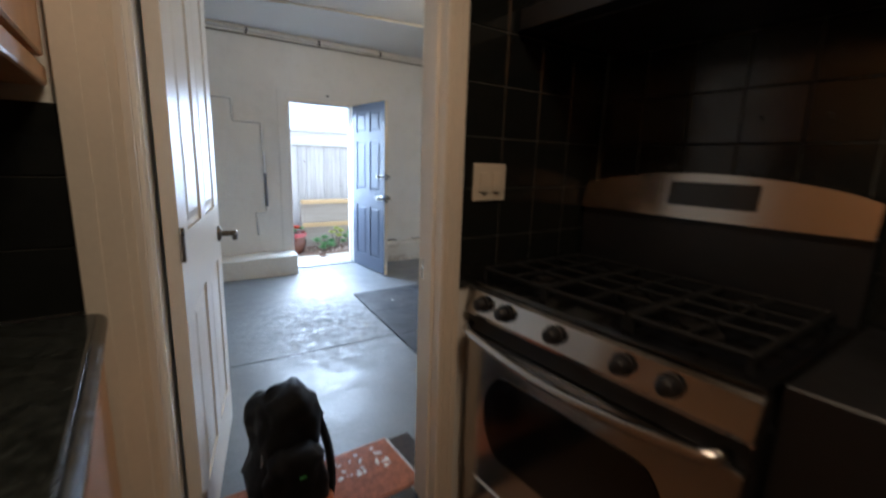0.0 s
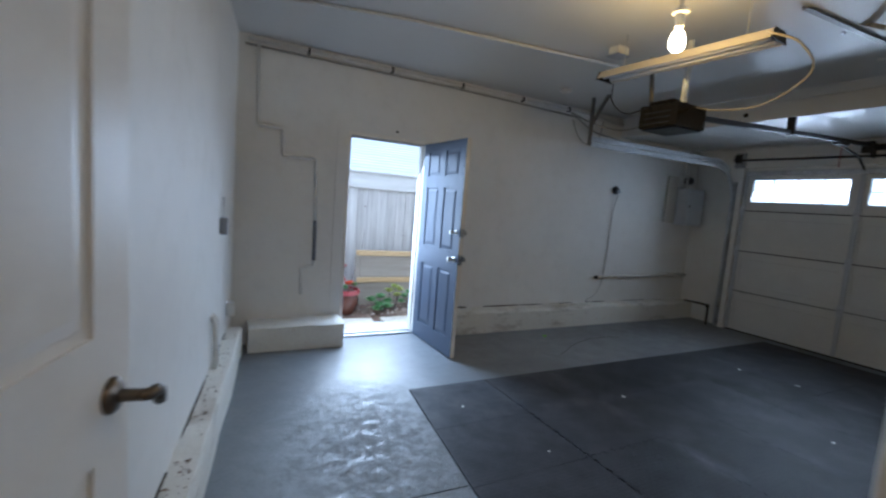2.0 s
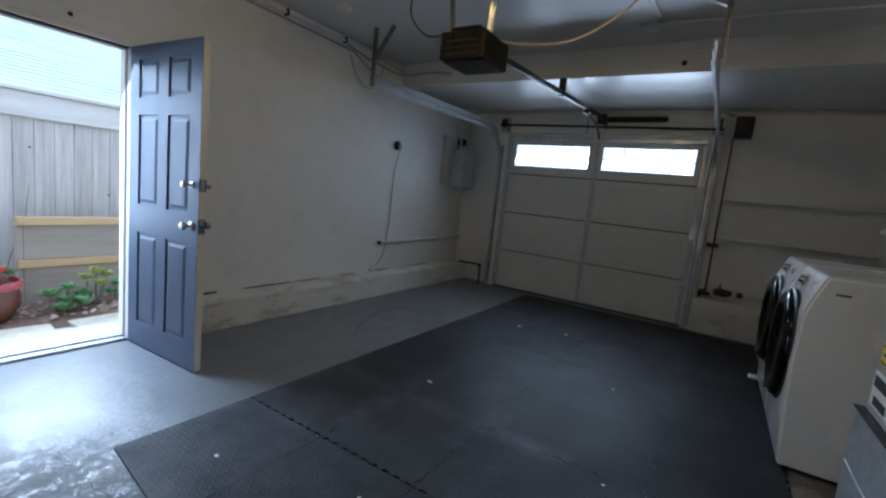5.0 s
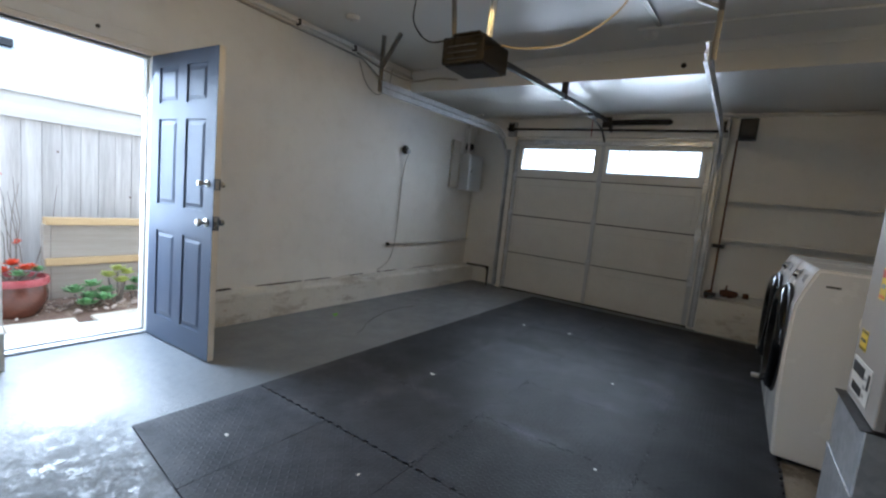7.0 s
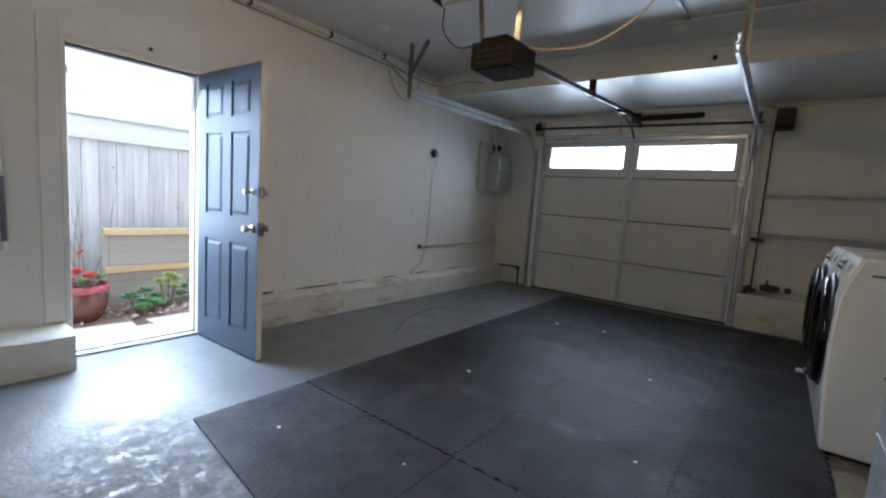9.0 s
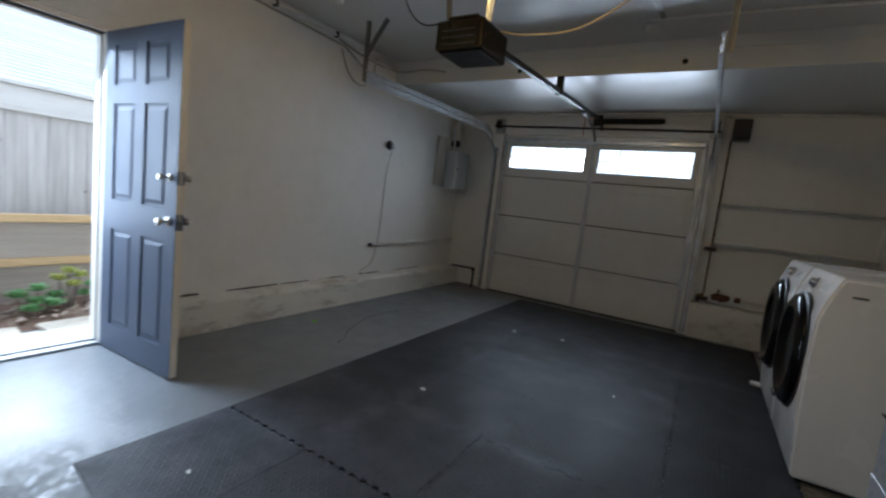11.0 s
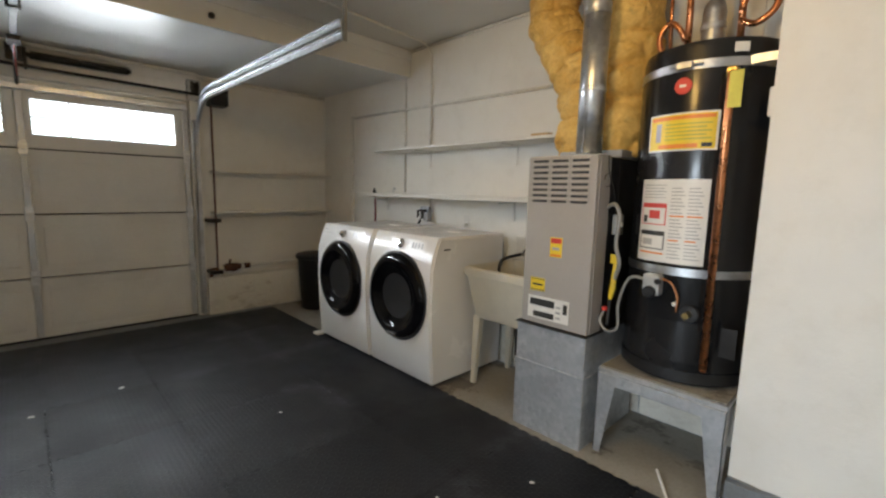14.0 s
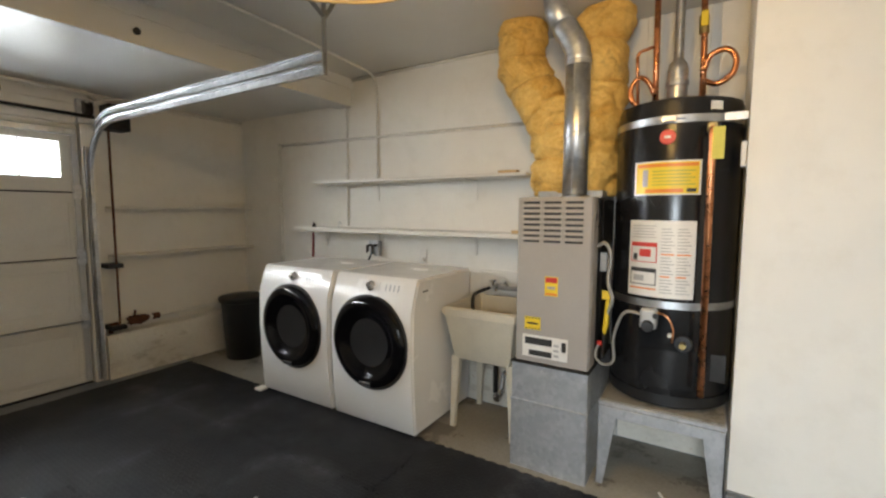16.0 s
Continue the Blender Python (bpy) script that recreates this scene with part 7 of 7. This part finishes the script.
on_tank("red_bar", ang(2.588), ang(2.462), 1.112, 1.12, 0.0016, PAPER_ORANGE, wl)
for c0 in (2.445, 2.372):
    for k in range(21):
        z = 1.10 + 0.0165 * k
        red = k in (5, 12)
        on_tank("print_line", ang(c0), ang(c0 - 0.06 + 0.008 * ((k * 7) % 3)), z, z + (0.007 if red else 0.005), 0.0016, PAPER_ORANGE if red else PRINT_GREY, wl, n=3)
for k in range(5):
    on_tank("print_line", ang(2.585), ang(2.47 + 0.01 * (k % 2)), 1.385 + 0.015 * k, 1.389 + 0.015 * k, 0.0016, PRINT_GREY, wl, n=3)
bd = new("badge", mesh_of("badge", L([(0.037, 0), (0.037, 0.004), (0.034, 0.006), (0.001, 0.006)], (0, 0, 0), 28), PAPER_RED))
bd.parent = wh
bd.matrix_world = Matrix.Translation((2.438, HY + math.sqrt(HR ** 2 - 0.023 ** 2) + 0.0056, 1.895)) @ pose(0, 0, 0, -90, 0, 0)
tagged(bd, "round red badge")
part("badge_bar", B((2.425, 2.452, HY + HR + 0.0085, HY + HR + 0.0125, 1.889, 1.901)), PAPER_WHITE, bd).matrix_parent_inverse = bd.matrix_world.inverted()
on_tank("strap", -40, 215, 1.962, 2.0, 0.0006, GALV, wh, "galvanized earthquake strap", 48)
on_tank("strap", -40, 215, 1.02, 1.058, 0.0006, GALV, wh, "galvanized earthquake strap", 48)
part("strap_clamp", B((2.40, 2.47, HY + HR + 0.006, HY + HR + 0.03, 1.965, 1.997), bevel=0.004), GALV, wh)
part("strap_bolt", T([(2.36, HY + HR + 0.018, 1.981), (2.50, HY + HR + 0.018, 1.981)], 0.006, 8), GALV, wh)
part("strap_arm", B((2.105, 2.20, HY + 0.235, HY + 0.247, 1.962, 2.0), bevel=0.001), GALV, wh)
on_tank("paper_tag", ang(2.262), ang(2.215), 2.02, 2.06, 0.0006, PAPER_WHITE, wh)
on_tank("lower_band", -20, 200, 0.505, 0.56, 0.0, BLACK, wh, "", 40)
on_tank("burner_cover", 50, 118, 0.60, 0.80, 0.0, HEATER_BLACK, wh, "black burner access cover")
gv = part("gas_control", B((2.445, 2.525, 1.435, 1.50, 0.915, 1.02), bevel=0.012, seg=2), simple("grey_casting", (0.42, 0.42, 0.41), 0.4, 0.3, 0.1, 12, 0.1), wh, "grey gas control valve")
part("control_knob", L([(0.030, 0), (0.030, 0.018), (0.024, 0.024), (0.001, 0.024)], (2.485, 1.50, 0.935), 18, "y"), BLACK, gv)
part("control_knob", L([(0.014, 0), (0.014, 0.014), (0.001, 0.015)], (2.45, 1.50, 0.99), 12, "y"), DARK_STEEL, gv)
part("pilot_tube", T(drape([(2.45, 1.46, 1.0), (2.40, 1.47, 0.985), (2.37, 1.465, 0.92), (2.375, 1.46, 0.85)]), 0.005, 6), COPPER, wh)
part("drain_rose", L([(0.045, 0), (0.04, 0.012), (0.001, 0.014)], (2.325, HY + HR - 0.012, 0.845), 20, "y"), BLACK, wh)
part("drain_valve", T([(2.325, HY + HR, 0.845), (2.325, HY + HR + 0.05, 0.845)], 0.015, 10), BRASS, wh, "brass drain valve")
part("igniter", L([(0.012, 0), (0.010, 0.02), (0.001, 0.022)], (2.385, HY + HR + 0.003, 0.885), 10, "y"), PAPER_WHITE, wh)
part("rating_plate", B((2.135, 2.20, HY + 0.245, HY + 0.2475, 0.66, 0.80)), DARK_STEEL, wh)
part("relief_pipe", T(rounded([(2.248, 1.40, 1.93), (2.245, 1.462, 1.92), (2.236, 1.462, 0.60)], 0.03), 0.0165, 12), COPPER, wh, "copper relief pipe", smooth=60)
part("relief_valve", B((2.225, 2.27, 1.41, 1.455, 1.90, 1.95), bevel=0.008), BRASS, wh)
part("yellow_tag", B((2.195, 2.245, 1.482, 1.485, 1.77, 1.92)), simple("faded_yellow_tag", (0.55, 0.50, 0.08), 0.5), wh, "hanging yellow tag")
part("draft_hood", L([(0.085, 2.107), (0.085, 2.116), (0.056, 2.135), (0.052, 2.14), (0.052, 2.30), (0.045, 2.335), (0.026, 2.36), (0.024, 2.37), (0.024, 2.749)], (2.43, 1.12, 0), 24), GALV, wh, "galvanized draft hood and vent", smooth=35)
for k in range(3):
    a = 2 * math.pi * k / 3
    part("hood_leg", B((2.43 + 0.075 * math.cos(a) - 0.006, 2.43 + 0.075 * math.cos(a) + 0.006, 1.12 + 0.075 * math.sin(a) - 0.006, 1.12 + 0.075 * math.sin(a) + 0.006, 2.09, 2.13)), GALV, wh)
part("hood_joint", L([(0.053, 2.215), (0.056, 2.217), (0.058, 2.23), (0.056, 2.243), (0.053, 2.245)], (2.43, 1.12, 0), 24), GALV_DULL, wh, smooth=40)
part("water_pipe", T(rounded([(2.535, 1.14, 2.09), (2.54, 1.14, 2.45), (2.545, 1.13, 2.749)], 0.05), 0.016, 12), COPPER, wh, "copper water pipe", smooth=60)
part("water_pipe", T(rounded([(2.305, 1.14, 2.09), (2.31, 1.14, 2.42), (2.32, 1.14, 2.749)], 0.05), 0.016, 12), COPPER, wh, "copper water pipe", smooth=60)
part("shutoff", T([(2.312, 1.14, 2.47), (2.315, 1.14, 2.56)], 0.024, 10), BRASS, wh, "brass shut-off valve")
part("shutoff_lever", B((2.295, 2.33, 1.165, 1.17, 2.50, 2.58), bevel=0.002), PAPER_YELLOW, wh)
part("flex_loop", T(drape([(2.305, 1.16, 2.22), (2.24, 1.18, 2.19), (2.175, 1.18, 2.235), (2.165, 1.18, 2.31), (2.21, 1.18, 2.36), (2.28, 1.17, 2.34), (2.305, 1.16, 2.27)]), 0.015, 12), COPPER, wh, "copper loop", smooth=60)
part("flex_loop", T(drape([(2.54, 1.16, 2.18), (2.575, 1.18, 2.25), (2.62, 1.18, 2.275), (2.66, 1.18, 2.22), (2.65, 1.18, 2.15), (2.60, 1.16, 2.11)]), 0.014, 12), COPPER, wh, "copper loop", smooth=60)
part("side_pipe", T(rounded([(2.63, 1.10, 2.06), (2.645, 1.10, 2.44), (2.56, 1.10, 2.46)], 0.03), 0.009, 10), COPPER, wh, smooth=60)
# studs and boards at the back of the heater alcove
for x in (2.16, 2.36, 2.56):
    setting("alcove_board", B((x - 0.075, x + 0.075, SOUTH, SOUTH + 0.018, 2.0, 2.748), bevel=0.003), WALL, "white painted board behind the heater", "board")
tagged(part("white_bracket", B((2.1005, 2.125, 1.30, 1.36, 1.74, 1.86), bevel=0.003), PAPER_WHITE), "small white bracket on the alcove wall", "bracket")

# ---- small things on the floor ----
dirt = bmesh.new()
for k in range(240):
    y, s = 2.6 + 2.6 * rng.random() ** 1.3, rng.uniform(0.002, 0.006)
    bmesh.ops.create_icosphere(dirt, subdivisions=1, radius=1, matrix=Matrix.LocRotScale((west(y) + rng.uniform(0.01, 0.095), y, 0.253), Euler((rng.uniform(-0.4, 0.4), 0, rng.uniform(0, 3))), (s * 1.8, s, s * 0.5)))
tagged(part("dirt_litter", dirt, simple("brown_litter", (0.24, 0.18, 0.13), 0.9, 0, 0.5, 9, 0.2)), "brown dirt and leaf litter along the footing", "dirt", kind="stuff")

FLECK = PAPER_WHITE
for x, y, s in ((3.33, 3.62, 0.016), (5.10, 3.71, 0.014), (1.985, 3.87, 0.010), (5.22, 3.26, 0.014), (2.77, 1.99, 0.010), (4.2, 2.6, 0.008), (3.0, 2.4, 0.007), (2.2, 3.2, 0.007)):
    bm = bmesh.new()
    bmesh.ops.create_icosphere(bm, subdivisions=1, radius=1, matrix=Matrix.LocRotScale((x, y, 0.0145), Euler((0, 0, x * 7)), (s * 1.6, s, 0.0025)))
    tagged(part("paper_scrap", bm, FLECK), "small white scrap on the rubber mat", "scrap", "scraps on the mat")
bm = bmesh.new()
leaf(bm, Vector((3.75, 5.10, 0.004)), Vector((1, 0.4, 0.1)), 0.06, 0.03)
leaf(bm, Vector((3.78, 5.12, 0.004)), Vector((-0.3, 1, 0.15)), 0.04, 0.025)
tagged(part("fallen_leaf", bm, simple("bright_leaf", (0.22, 0.55, 0.05), 0.5)), "small fallen green leaf on the floor", "leaf")
tagged(part("white_stick", T([(2.40, 1.42, 0.008), (2.28, 1.62, 0.008)], 0.007, 8), PAPER_WHITE), "thin white stick on the floor by the heater stand", "stick")
tagged(part("floor_scrap", B((5.36, 5.44, 1.66, 1.74, 0.0125, 0.035), bevel=0.006), PAPER_WHITE), "white block beside the washing machine's foot", "block")
setting("floor_joint", prism(bmesh.new(), [(0.36, 3.165), (1.59, 3.105), (1.59, 3.112), (0.36, 3.172)], 0.0, 0.0012), simple("joint_dirt", (0.05, 0.05, 0.052), 0.9), "straight joint in the concrete floor", "joint")
crk = [(x, 4.9 + 0.25 * (x - 4.2) + 0.05 * noise.noise(Vector((x * 5, 0, 0))) - 0.35 * (x - 4.2) ** 2, 0.0005) for x in span(3.55, 4.75, 0.05)]
setting("floor_crack", T(crk, 0.0028, 4), simple("floor_crack_dirt", (0.03, 0.03, 0.03), 0.9), "thin dark crack in the floor", "crack")
